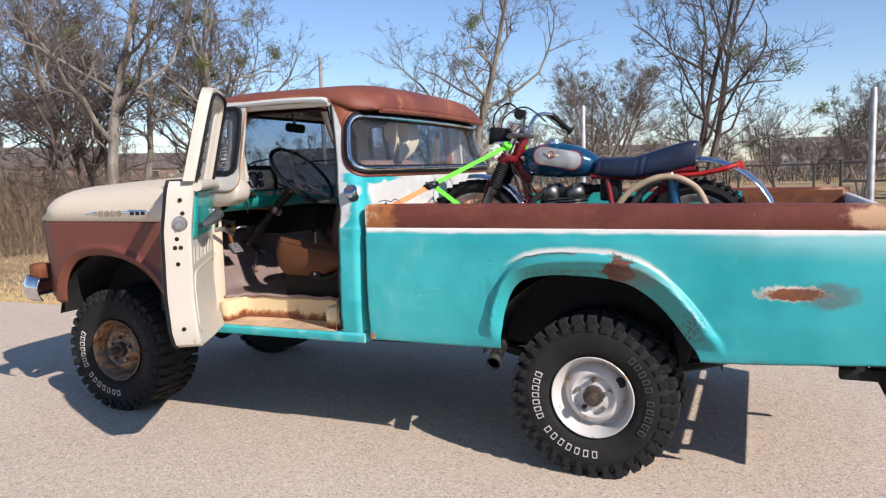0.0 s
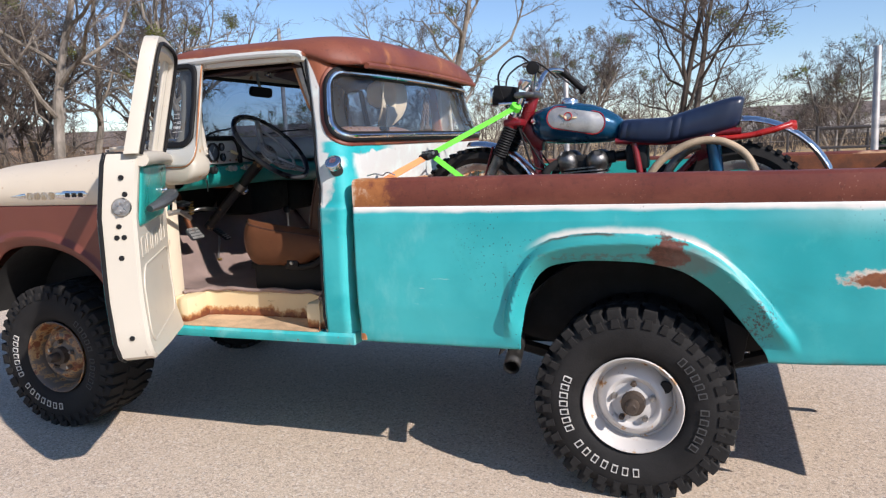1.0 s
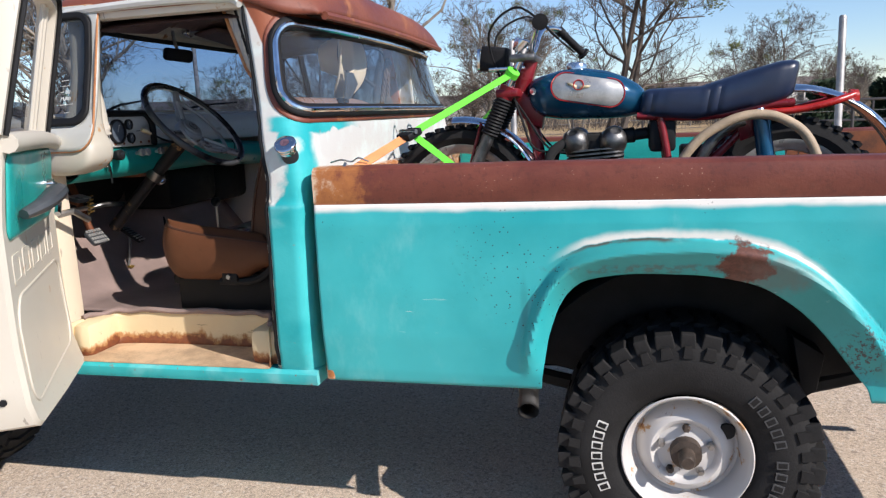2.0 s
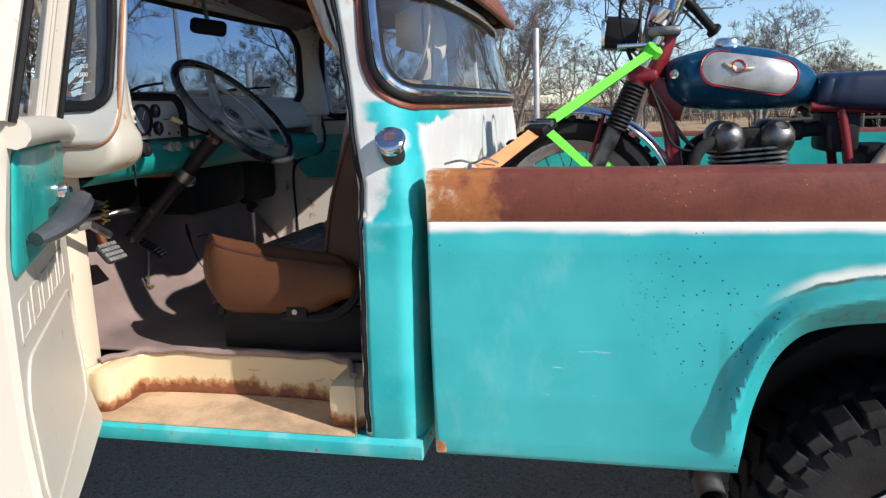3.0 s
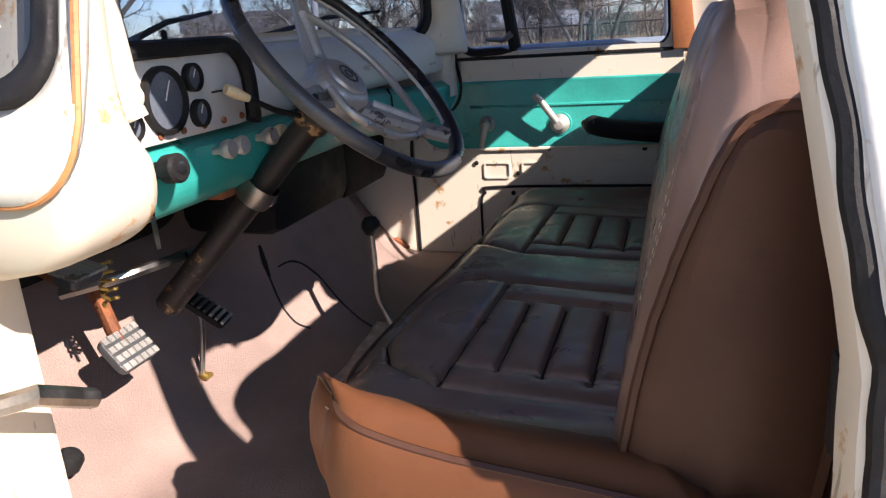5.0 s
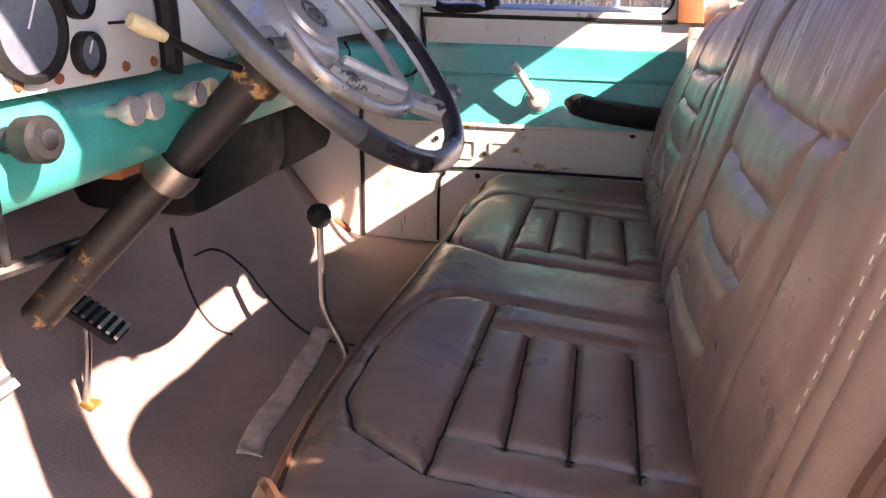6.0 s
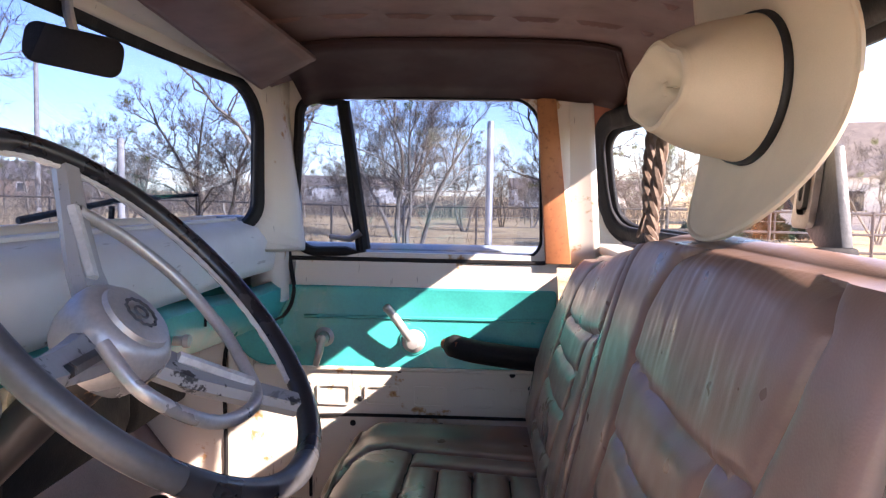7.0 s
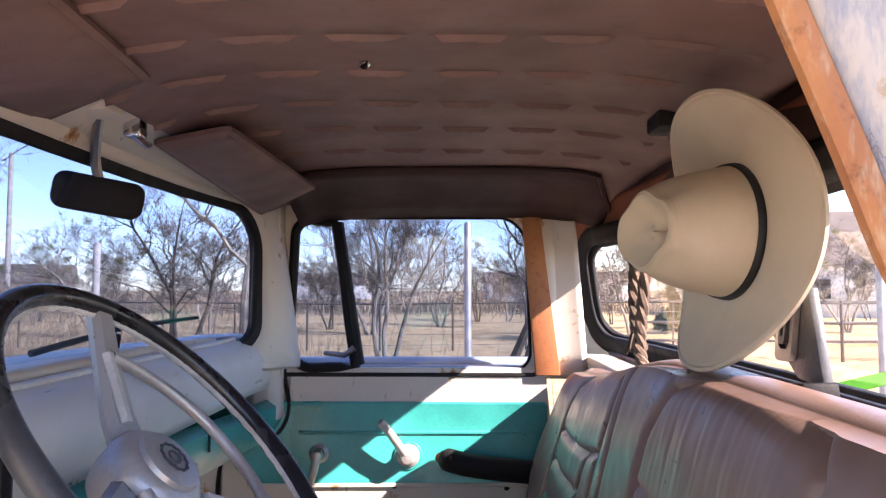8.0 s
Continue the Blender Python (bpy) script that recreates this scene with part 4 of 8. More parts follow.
def subdivided_ring(outer, inner, steps, place, cuts=8):
    outer, inner = cut_edges(outer, cuts), cut_edges(inner, cuts)
    bm = bmesh.new()
    rows = []
    for i in range(steps + 1):
        k = i / steps
        rows.append([bm.verts.new(place(a + (c - a) * k, b + (d - b) * k)) for (a, b), (c, d) in zip(outer, inner)])
    n = len(outer)
    for A, B in zip(rows, rows[1:]):
        for i in range(n):
            bm.faces.new((A[i], A[(i + 1) % n], B[(i + 1) % n], B[i]))
    return bm


ZS = span(0.625, 1.20, 14) + [1.207, 1.2155, 1.224] + span(1.24, 1.88, 66)
bm = grid(lambda z, u: cab_pt((2 * u - 1) * edge_a(z), z), ZS, [i / 220 for i in range(221)])
gone = []
for f in bm.faces:
    c = f.calc_center_median()
    if 1.48 < c.z < 1.81:
        lo_a = (f.index % 220 + 0.5) / 220
        a = abs((2 * lo_a - 1) * edge_a(c.z))
        a -= 0.35 * (1.63 - c.z) * (a / 0.935) ** 3
        rz = 0.072
        da, dz = max(0.0, a - 0.935 + rz), max(0.0, abs(c.z - 1.647) - 0.143 + rz)
        if math.hypot(da, dz) < rz + 0.004:
            gone.append(f)
bmesh.ops.delete(bm, geom=gone, context="FACES")
part("cab_back", bm, "cab", truck, "cab back and corners, teal sprayed over white", solid=0.014)
part("window_surround", subdivided_ring(win_scaled(0.038), win_scaled(0.008), 3, lambda a, b: cab_pt(a, b, 0.0105)), "roof", truck, "rust-red band round the rear window", solid=0.003)
part("rear_window_seal", subdivided_ring(win_scaled(0.020), win_scaled(-0.022), 3, lambda a, b: cab_pt(a, b, 0.017)), "black", truck, solid=0.016)
part("inner_window_seal", subdivided_ring(win_scaled(0.030), win_scaled(-0.018), 3, lambda a, b: cab_pt(a, b, -0.012)), "black", truck, solid=0.012)
part("chrome_strip", tube([cab_pt(a, b, 0.026) for a, b in cut_edges(win_scaled(-0.004), 6)], 0.0095, 8, closed=True), "chrome", truck, "bright trim strip in the window seal")
pane = part("rear_window", grid(lambda a, z: cab_pt(win_shear(a, z), z, 0.012), span(-0.925, 0.925, 64), span(1.500, 1.80, 8)), "glass_rear", truck, "wide wrap-around rear window")
pane.visible_shadow = False
# roof
RX0, RX1 = -2.20, -1.158


def roof_pt(u, v):
    x = RX0 + (RX1 - RX0) * u
    xn = 2 * u - 1
    yn = 2 * v - 1
    h = 0.888 - 0.075 * smooth(x, -1.36, RX1) ** 2 - 0.10 * smooth(x, -2.05, RX0) ** 2
    bx = max(0.0, 1 - abs(xn) ** 7)
    by = max(0.0, 1 - abs(yn) ** 6)
    base = 1.868 - 0.052 * smooth(x, -1.42, -1.22)
    return (x, CY + yn * h, base + (0.096 + 1.868 - base) * (bx * by) ** 0.42 + 0.012 * (1 - yn * yn))


ease = [0.5 - 0.5 * math.cos(math.pi * i / 44) for i in range(45)]
part("roof", grid(roof_pt, ease, ease), "roof", truck, "domed rust-brown roof with streaks", solid=0.016)
lip = [Vector(roof_pt(1.0, v)) + Vector((0.012, 0, -0.004)) for v in span(0.02, 0.98, 30)]
part("roof_lip", tube(lip, 0.014, 8), "roof", truck, "rolled rear lip of the roof")
for s in (-1, 1):
    pts = [(-2.17, CY + s * 0.80, 1.868), (-2.10, CY + s * 0.875, 1.874), (-1.75, CY + s * 0.897, 1.884), (-1.45, CY + s * 0.897, 1.878), (-1.385, CY + s * 0.902, 1.855)]
    part("drip_rail", tube(curve(pts, 6), 0.017, 8, flat=0.9), "cab", truck, "pale teal and white drip rail over the door")
    part("header", box(-2.08, -1.38, CY + s * 0.83, CY + s * 0.885, 1.845, 1.885, 0.008), "inner", truck)
# windscreen pillar with its bulging knee
for s in (-1, 1):
    secs = [(1.322, -2.12, -2.05, 0.88, 0.985), (1.338, -2.14, -1.985, 0.87, 0.995), (1.37, -2.15, -1.945, 0.865, 1.0), (1.42, -2.14, -1.940, 0.86, 0.995), (1.465, -2.11, -1.962, 0.86, 0.975), (1.54, -2.075, -1.975, 0.85, 0.945), (1.70, -2.07, -1.975, 0.83, 0.90), (1.875, -2.08, -1.965, 0.80, 0.875)]
    if s > 0:
        secs = [(z, x0 - 0.03, min(x1, -2.09) - 0.0, 0.74, q) for z, x0, x1, p, q in secs]
    lo_, hi_ = curve([Vector((z, x0, x1)) for z, x0, x1, p, q in secs], 5), curve([Vector((p, q, 0)) for z, x0, x1, p, q in secs], 5)
    bm = bmesh.new()
    rows = []
    for (z, x0, x1), (p, q, _) in zip(lo_, hi_):
        rows.append([bm.verts.new((a, CY + s * b, z)) for a, b in rounded(x0, x1, p, q, min(0.03, (x1 - x0) * 0.4), 3)])
    for A, B in zip(rows, rows[1:]):
        for j in range(len(A)):
            bm.faces.new((A[j], A[(j + 1) % len(A)], B[(j + 1) % len(A)], B[j]))
    bm.faces.new(rows[0]), bm.faces.new(rows[-1])
    part("windscreen_pillar", bm, "knee" if s < 0 else "inner", truck, "cream windscreen pillar with a bulging knee and rust seams")
# windscreen


def screen_pt(a, z):
    """Curved windscreen: a across from the driver's end to the far end, in metres."""
    k = (z - 1.50) / 0.36
    bottom = -2.36 + 0.22 * abs(a / 0.66) ** 2.6
    topx = -2.205 + 0.07 * abs(a / 0.66) ** 2.6
    return Vector((bottom + (topx - bottom) * k, CY + a, z + 0.012 * (1 - (a / 0.66) ** 2)))


pane = part("windscreen", grid(lambda a, z: screen_pt(a, z), span(-0.655, 0.655, 50), span(1.50, 1.84, 8)), "glass", truck, "curved windscreen, tinted to dim the bright view outside")
pane.visible_shadow = False
big = rounded(-0.685, 0.685, 1.480, 1.86, [0.09, 0.09, 0.11, 0.11], 8)
small = rounded(-0.658, 0.658, 1.508, 1.834, [0.07, 0.07, 0.09, 0.09], 8)
part("windscreen_seal", subdivided_ring(big, small, 4, screen_pt), "black", truck, solid=0.022)
rim_out = rounded(-0.80, 0.80, 1.455, 1.90, [0.02] * 4, 8)
part("windscreen_frame", subdivided_ring(rim_out, rounded(-0.676, 0.676, 1.488, 1.852, [0.085, 0.085, 0.105, 0.105], 8), 5, lambda a, z: screen_pt(max(-0.74, min(0.74, a)), z) + Vector((0.004, 0.0 if abs(a) < 0.74 else (a - math.copysign(0.74, a)), 0))), "inner", truck, "cream frame round the windscreen", solid=0.016)
for y0, y1 in ((-0.62, -0.16), (0.06, 0.50)):
    p0 = screen_pt(y0 - CY, 1.53) + Vector((-0.03, 0, 0.0))
    p1 = screen_pt(y1 - CY, 1.585) + Vector((-0.035, 0, 0))
    bm = tube([p0, p0.lerp(p1, 0.5) + Vector((0, 0, 0.012)), p1], [0.0065, 0.0055, 0.004], 6)
    tube([p0.lerp(p1, 0.45), p0.lerp(p1, 0.45) + Vector((-0.02, 0.03, -0.07))], 0.006, 6, bm=bm)
    part("wiper", bm, "black", truck)
# rocker and step
bm = prism([(-1.085, 0.615), (-1.092, 0.63), (-1.092, 0.652), (-1.08, 0.664), (-0.80, 0.664), (-0.80, 0.615)], -2.16, -1.16, "x", 0.0)
part("rocker_panel", bm, "cab", truck, "teal rocker strip below the door")
riser = curve([(-2.125, -1.055, 0), (-2.115, -0.97, 0), (-2.06, -0.885, 0), (-1.95, -0.862, 0), (-1.70, -0.858, 0), (-1.50, -0.868, 0), (-1.41, -0.90, 0), (-1.365, -0.98, 0), (-1.335, -1.065, 0)], 7)
bm = grid(lambda i, v: (riser[i].x, riser[i].y - 0.012 * smooth(v, 0.25, 0.0), 0.664 + 0.128 * v), range(len(riser)), span(0, 1, 8))
part("step_riser", bm, "sill", truck, "rust-streaked cream wall of the step well", solid=0.006)
bm = bmesh.new()
ring_v = [bm.verts.new((p.x, p.y + 0.004, 0.667)) for p in riser] + [bm.verts.new((-1.335, -1.083, 0.667)), bm.verts.new((-2.125, -1.083, 0.667))]
bm.faces.new(ring_v)
part("step_plate", bm, "plank", truck, "dusty sand-coloured step", smooth=False, solid=0.005)
bm = box(-2.205, -2.145, -1.075, -0.995, 0.655, 1.32, 0.012)
part("hinge_pillar", bm, "sill", truck, "rusty cream hinge pillar")
# latch pillar and its dark seal
bm = bmesh.new()
rows = []
for z in span(0.66, 1.87, 26):
    e = cab_pt(-edge_a(z), z)
    rows.append([bm.verts.new((e.x + dx, e.y + dy, z)) for dx, dy in ((0.004, -0.004), (-0.018, 0.012), (-0.024, 0.05), (-0.012, 0.085), (0.02, 0.09))])
for A, B in zip(rows, rows[1:]):
    for j in range(4):
        bm.faces.new((A[j], A[j + 1], B[j + 1], B[j]))
part("latch_pillar", bm, "inner", truck, "grey-cream door jamb", solid=0.006)
seal = [cab_pt(-edge_a(z), z) + Vector((-0.009 + 0.0016 * math.sin(z * 31) + 0.0012 * math.sin(z * 83), 0.004, 0)) for z in span(0.68, 1.86, 90)]
part("door_seal", tube(seal, 0.009, 8), "black", truck, "perished black door seal")
part("latch_striker", box(-1.300, -1.282, -1.035, -1.0, 1.20, 1.285, 0.006), "black", truck)
# fuel cap
base = Vector((-1.203, -1.074, 1.376))
axis = Vector((0.08, -0.70, 0.71)).normalized()
neck = part("fuel_cap", lathe([(0.027, -0.06), (0.027, -0.004), (0.024, 0.010), (0.020, 0.034)], base, axis, 24), "neck", truck, "chrome fuel filler cap")
part("cap_skirt", lathe([(0.022, 0.010), (0.028, 0.012), (0.030, 0.022), (0.029, 0.030), (0.0335, 0.033), (0.0355, 0.038), (0.0345, 0.043), (0.031, 0.0455)], base, axis, 36), "chrome", neck)
part("cap_top", lathe([(0.0312, 0.0455), (0.026, 0.0470), (0.016, 0.0482), (0.0, 0.0486)], base, axis, 36), "chrome", neck)
part("cap_mark", lathe([(0.0145, 0.0487), (0.010, 0.0492), (0.0, 0.0494)], base, axis, 24), "faded_red", neck, "faded red round mark")


# ---- the open driver's door ----
DH = Vector((-2.115, -1.062, 0))
DU = Vector((0.545, -0.838, 0)).normalized()
DN = Vector((0.838, 0.545, 0)).normalized()


def lean(z):
    return lerp_table(z, [(0.60, 0.055), (0.75, 0.012), (0.95, 0.0), (1.25, 0.004), (1.45, 0.03), (1.88, 0.128)])


def door_pt(u, z, d=0.0):
    """u metres from the hinge, height z, d metres outward from the inner face."""
    return DH + DU * (u * 0.955) + DN * (lean(z) - d) + Vector((0, 0, z))


low = [(0.012, 0.650), (0.40, 0.672), (0.78, 0.702), (0.826, 0.722), (0.846, 0.78), (0.850, 1.30), (0.842, 1.44), (0.820, 1.475), (0.165, 1.475), (0.150, 1.42), (0.10, 1.365), (0.012, 1.33)]


def fine_outline(poly, step=0.05):
    out = []
    for (a, b), (c, d) in zip(poly, poly[1:] + poly[:1]):
        n = max(1, int(math.hypot(c - a, d - b) / step))
        out += [(a + (c - a) * i / n, b + (d - b) * i / n) for i in range(n)]
    return out


lowf = fine_outline(low)
mid = (0.45, 1.02)


def toward(poly, k):
    return [(mid[0] + (a - mid[0]) * k, mid[1] + (b - mid[1]) * k) for a, b in poly]


def shell(poly, d, inward, ks=(1.0, 0.97, 0.9, 0.75, 0.5, 0.25)):
    bm = bmesh.new()
    rows = [[bm.verts.new(door_pt(a, b, d if i else d + inward)) for a, b in toward(poly, k)] for i, k in enumerate(ks)]
    n = len(poly)
    for A, B in zip(rows, rows[1:]):
        for i in range(n):
            bm.faces.new((A[i], A[(i + 1) % n], B[(i + 1) % n], B[i]))
    c = bm.verts.new(door_pt(*mid, d))
    for i in range(n):
        bm.faces.new((rows[-1][i], rows[-1][(i + 1) % n], c))
    return bm


bm = shell(lowf, 0.0, 0.012)
n = len(lowf)
edge_rows = [[bm.verts.new(door_pt(a, b, d)) for a, b in lowf] for d in (0.012, 0.06, 0.118)]
for A, B in zip(edge_rows, edge_rows[1:]):
    for i in range(n):
        bm.faces.new((A[i], A[(i + 1) % n], B[(i + 1) % n], B[i]))
door = part("door", bm, "door_cream", truck, "cream inner door standing open with a teal patch")
part("outer_skin", shell(toward(lowf, 1.012), 0.132, -0.014), "cab", door, "teal and white outer door skin")
# window frame, vent post, glass
fr = curve([(0.185, 1.47, 0), (0.195, 1.60, 0), (0.205, 1.78, 0), (0.225, 1.85, 0), (0.29, 1.878, 0), (0.50, 1.885, 0), (0.70, 1.872, 0), (0.765, 1.84, 0), (0.79, 1.76, 0), (0.815, 1.60, 0), (0.832, 1.47, 0)], 5)
bm = bmesh.new()
rows = []
for i, p in enumerate(fr):
    d = (fr[min(i + 1, len(fr) - 1)] - fr[max(i - 1, 0)]).normalized()
    nrm = Vector((-d.y, d.x, 0))
    rows.append([bm.verts.new(door_pt(p.x + nrm.x * w, p.y + nrm.y * w, q)) for w, q in ((-0.028, 0.0), (0.026, 0.0), (0.030, 0.02), (0.030, 0.05), (-0.02, 0.055), (-0.030, 0.03))])
for A, B in zip(rows, rows[1:]):
    for j in range(6):
        bm.faces.new((A[j], A[(j + 1) % 6], B[(j + 1) % 6], B[j]))
part("window_frame", bm, "door_cream", door, "cream upper window frame")
part("frame_seal", tube([door_pt(p.x, p.y, 0.0) + DN * 0.006 for p in fr], 0.008, 6), "black", door, "black weatherstrip")
bm = bmesh.new()
for u, r in ((0.265, 0.011), (0.300, 0.007)):
    tube([door_pt(u - 0.01, 1.475, 0.028), door_pt(u + 0.012, 1.86, 0.028)], r, 8, bm=bm)
part("vent_post", bm, "door_cream", door)
gl = part("door_glass", grid(lambda u, z: door_pt(u, z, 0.03), span(0.31, 0.80, 8), span(1.47, 1.56, 4)), "glass", door)
gl.visible_shadow = False


def lettering(text, size, origin, right, up, material, parent, name="marker_writing"):
    """Flat letters in Blender's own font, laid at origin along right and up."""
    c = bpy.data.curves.new(name, "FONT")
    c.body, c.size, c.offset = text, size, 0.0006
    tmp = bpy.data.objects.new(name, c)
    me = bpy.data.meshes.new_from_object(tmp)
    bpy.data.objects.remove(tmp)
    r, u = Vector(right).normalized(), Vector(up).normalized()
    w = r.cross(u)
    m = Matrix((r, u, w)).transposed().to_4x4()
    me.transform(Matrix.Translation(origin) @ m)
    me.materials.append(M[material])
    ob = new(name, me)
    ob.parent = parent
    ob.matrix_parent_inverse = WORLD_OF.get(parent, Matrix()).inverted()
    return ob


# wrapped end of the windscreen with its rubber, set in the cab's corner
def corner_pt(x, z, d=0.0):
    return Vector((x, -lerp_table(z, [(1.38, 1.066), (1.465, 1.050), (1.54, 1.022), (1.70, 0.978), (1.90, 0.945)]) - d, z))


po, pi_ = rounded(-2.115, -1.948, 1.492, 1.872, [0.03, 0.055, 0.05, 0.03], 8), rounded(-2.098, -1.968, 1.515, 1.852, [0.02, 0.045, 0.04, 0.02], 8)
fo = rounded(-2.135, -1.926, 1.405, 1.895, [0.04, 0.075, 0.03, 0.02], 8)
part("corner_panel", subdivided_ring(fo, po, 6, corner_pt), "cab_white", truck, "white cab corner round the windscreen's end", solid=0.014)
part("corner_seam", tube([corner_pt(a, b, 0.002) for a, b in fo], 0.004, 6, closed=True), "primer_orange", truck, "rusty seam of the cab corner")
part("corner_seal", subdivided_ring(po, pi_, 3, lambda a, z: corner_pt(a, z, 0.008)), "black", truck, "black rubber round the windscreen's end", solid=0.02)
gl = part("corner_glass", grid(lambda x, z: corner_pt(x, z, 0.002), span(-2.105, -1.96, 6), span(1.505, 1.862, 12)), "glass_tint", truck, "windscreen's wrapped end with white marker writing")
gl.visible_shadow = False
for txt, x, z in (("302", -2.050, 1.602), ("19,000", -2.068, 1.580)):
    o = corner_pt(x, z, 0.005)
    lettering(txt, 0.0155, o, (1, 0, 0), corner_pt(x, z + 0.05, 0.005) - o, "chalk", gl)
for k, (x0, x1, z) in enumerate(((-2.068, -2.056, 1.606), (-2.066, -2.052, 1.626), (-2.047, -2.036, 1.627), (-2.068, -2.046, 1.563), (-2.040, -2.018, 1.564), (-2.066, -2.040, 1.645), (-2.050, -2.030, 1.536))):
    part("marker_stroke", tube([corner_pt(x0, z, 0.004), corner_pt(x1, z + 0.002, 0.004)], 0.0013, 5), "chalk", gl)
# inner trim: teal recess, ribs, armrest, handle, latch
patch = rounded(0.10, 0.80, 1.205, 1.425, [0.06, 0.03, 0.03, 0.05], 5)
bm = bmesh.new()
o = [bm.verts.new(door_pt(a, b, -0.002)) for a, b in patch]
i_ = [bm.verts.new(door_pt(0.45 + (a - 0.45) * 0.95, 1.315 + (b - 1.315) * 0.92, -0.008)) for a, b in patch]
for k in range(len(o)):
    bm.faces.new((o[k], o[(k + 1) % len(o)], i_[(k + 1) % len(o)], i_[k]))
bm.faces.new(i_)
part("teal_recess", bm, "teal", door, "scuffed teal recessed panel", solid=0.003)
bm = tube(curve([door_pt(0.03, 1.44, -0.004), door_pt(0.30, 1.452, -0.016), door_pt(0.60, 1.455, -0.020), door_pt(0.83, 1.452, -0.010)], 5), 0.026, 10)
part("belt_roll", bm, "door_cream", door)
for k in range(5):
    u = 0.14 + 0.135 * k
    part("pressed_rib", ring(rounded(u, u + 0.10, 1.085, 1.165, 0.012, 3), rounded(u + 0.012, u + 0.088, 1.097, 1.153, 0.008, 3), lambda a, b, d: door_pt(a, b, -d), 0.0022), "door_cream", door)
part("lower_panel_edge", tube([door_pt(a, b, -0.002) for a, b in rounded(0.08, 0.80, 0.76, 1.055, 0.08, 6)], 0.004, 6, closed=True), "door_cream", door)
arm = curve([door_pt(0.36, 1.255, 0.0), door_pt(0.40, 1.29, -0.055), door_pt(0.50, 1.30, -0.075), door_pt(0.66, 1.285, -0.07), door_pt(0.73, 1.265, -0.03)], 5)
bm = tube(arm, [0.012 + 0.022 * math.sin(math.pi * (0.1 + 0.8 * i / (len(arm) - 1))) for i in range(len(arm))], 10, flat=0.75)
part("armrest", bm, "rack", door, "grey padded armrest")
bm = lathe([(0.0, 0.03), (0.016, 0.028), (0.02, 0.0)], door_pt(0.20, 1.31, 0.0), DN, 14)
tube([door_pt(0.20, 1.31, -0.03), door_pt(0.26, 1.25, -0.05), door_pt(0.30, 1.22, -0.05)], 0.010, 8, bm=bm)
part("window_crank", bm, "chrome", door)
bm = lathe([(0.0, 0.012), (0.03, 0.012), (0.034, 0.004), (0.034, 0.0)], door_pt(0.85, 1.285, 0.048), DU, 18)
for a in range(6):
    tube([door_pt(0.862, 1.285 + 0.018 * math.sin(a), 0.048 + 0.018 * math.cos(a)), door_pt(0.874, 1.285 + 0.018 * math.sin(a), 0.048 + 0.018 * math.cos(a))], 0.006, 6, bm=bm)
part("door_latch", bm, "steel", door, "round toothed door latch")
for z, d in ((1.39, 0.055), (1.33, 0.04), (1.215, 0.06), (1.175, 0.045), (1.175, 0.07), (1.10, 0.06), (0.80, 0.06)):
    part("edge_screw", lathe([(0.0, 0.003), (0.009, 0.003), (0.010, 0.0)], door_pt(0.849, z, d), DU, 10), "black", door)
part("edge_seal", tube([door_pt(a, b, 0.122) for a, b in lowf], 0.008, 6, closed=True), "black", door, "black rubber along the door edge")
bm = tube([door_pt(0.02, 1.19, -0.01), door_pt(0.03, 1.20, -0.06), door_pt(-0.03, 1.16, -0.10)], 0.012, 8)
part("door_check", bm, "steel", door)



# ---- cab interior ----
FZ = 0.79


def floor_z(x, y):
    toe = 0.34 * smooth(-x, 2.26, 2.66)
    hump = 0.30 * math.exp(-(((y - 0.27) / 0.27) ** 4)) * smooth(-x, 2.14, 2.48)
    return FZ + toe + hump + 0.003 * noise.noise((x * 9, y * 9, 0))


part("floor_mat", grid(lambda x, y: (x, y, floor_z(x, y)), span(-2.62, -1.22, 60), span(-0.864, 0.74, 60)), "mat", truck, "worn brown floor mat", solid=0.008)
edge = [(p.x, p.y - 0.006, 0.797 + 0.004 * math.sin(i * 0.9)) for i, p in enumerate(riser[6:-5])]
part("mat_edge", tube(edge, 0.010, 8), "mat", truck, "curled edge of the floor mat")
for a, b in (((-1.42, -0.86), (-1.30, -1.04)), ((-2.05, -0.88), (-2.13, -1.04))):
    part("sill_corner", box(min(a[0], b[0]), max(a[0], b[0]), -1.05, -0.86, 0.66, 0.79, 0.03), "sill", truck)
seam = curve([(-2.385, 0.01, 0), (-2.36, 0.045, 0), (-2.33, 0.07, 0), (-2.29, 0.085, 0), (-2.20, 0.075, 0), (-2.09, 0.05, 0), (-1.95, 0.04, 0)], 8)
part("mat_seam", tube([(p.x, p.y, floor_z(p.x, p.y) + 0.003) for p in seam], 0.004, 6), "black", truck)
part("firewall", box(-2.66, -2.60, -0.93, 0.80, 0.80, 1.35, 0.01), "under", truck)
bm = box(-2.58, -2.30, -0.10, 0.34, 1.08, 1.32, 0.05)
# added black block in place of the shade beside the heater
box(-2.56, -2.33, 0.36, 0.715, 1.06, 1.31, 0.04, bm=bm)
part("heater_and_dark_block", bm, "black", truck, "dark heater box and an added black block for the under-dash shade")
part("kick_panel", box(-2.60, -2.262, 0.742, 0.772, 0.70, 1.40, 0.006), "inner", truck, "cream kick panel with rust at the foot")
part("kick_rust", tube(curve([(-2.30, 0.738, 0.80), (-2.34, 0.736, 0.83), (-2.40, 0.737, 0.81), (-2.44, 0.738, 0.79)], 4), 0.012, 6), "rust", truck)
part("kick_panel", box(-2.60, -2.17, -0.99, -0.93, 0.70, 1.36, 0.01), "black", truck)
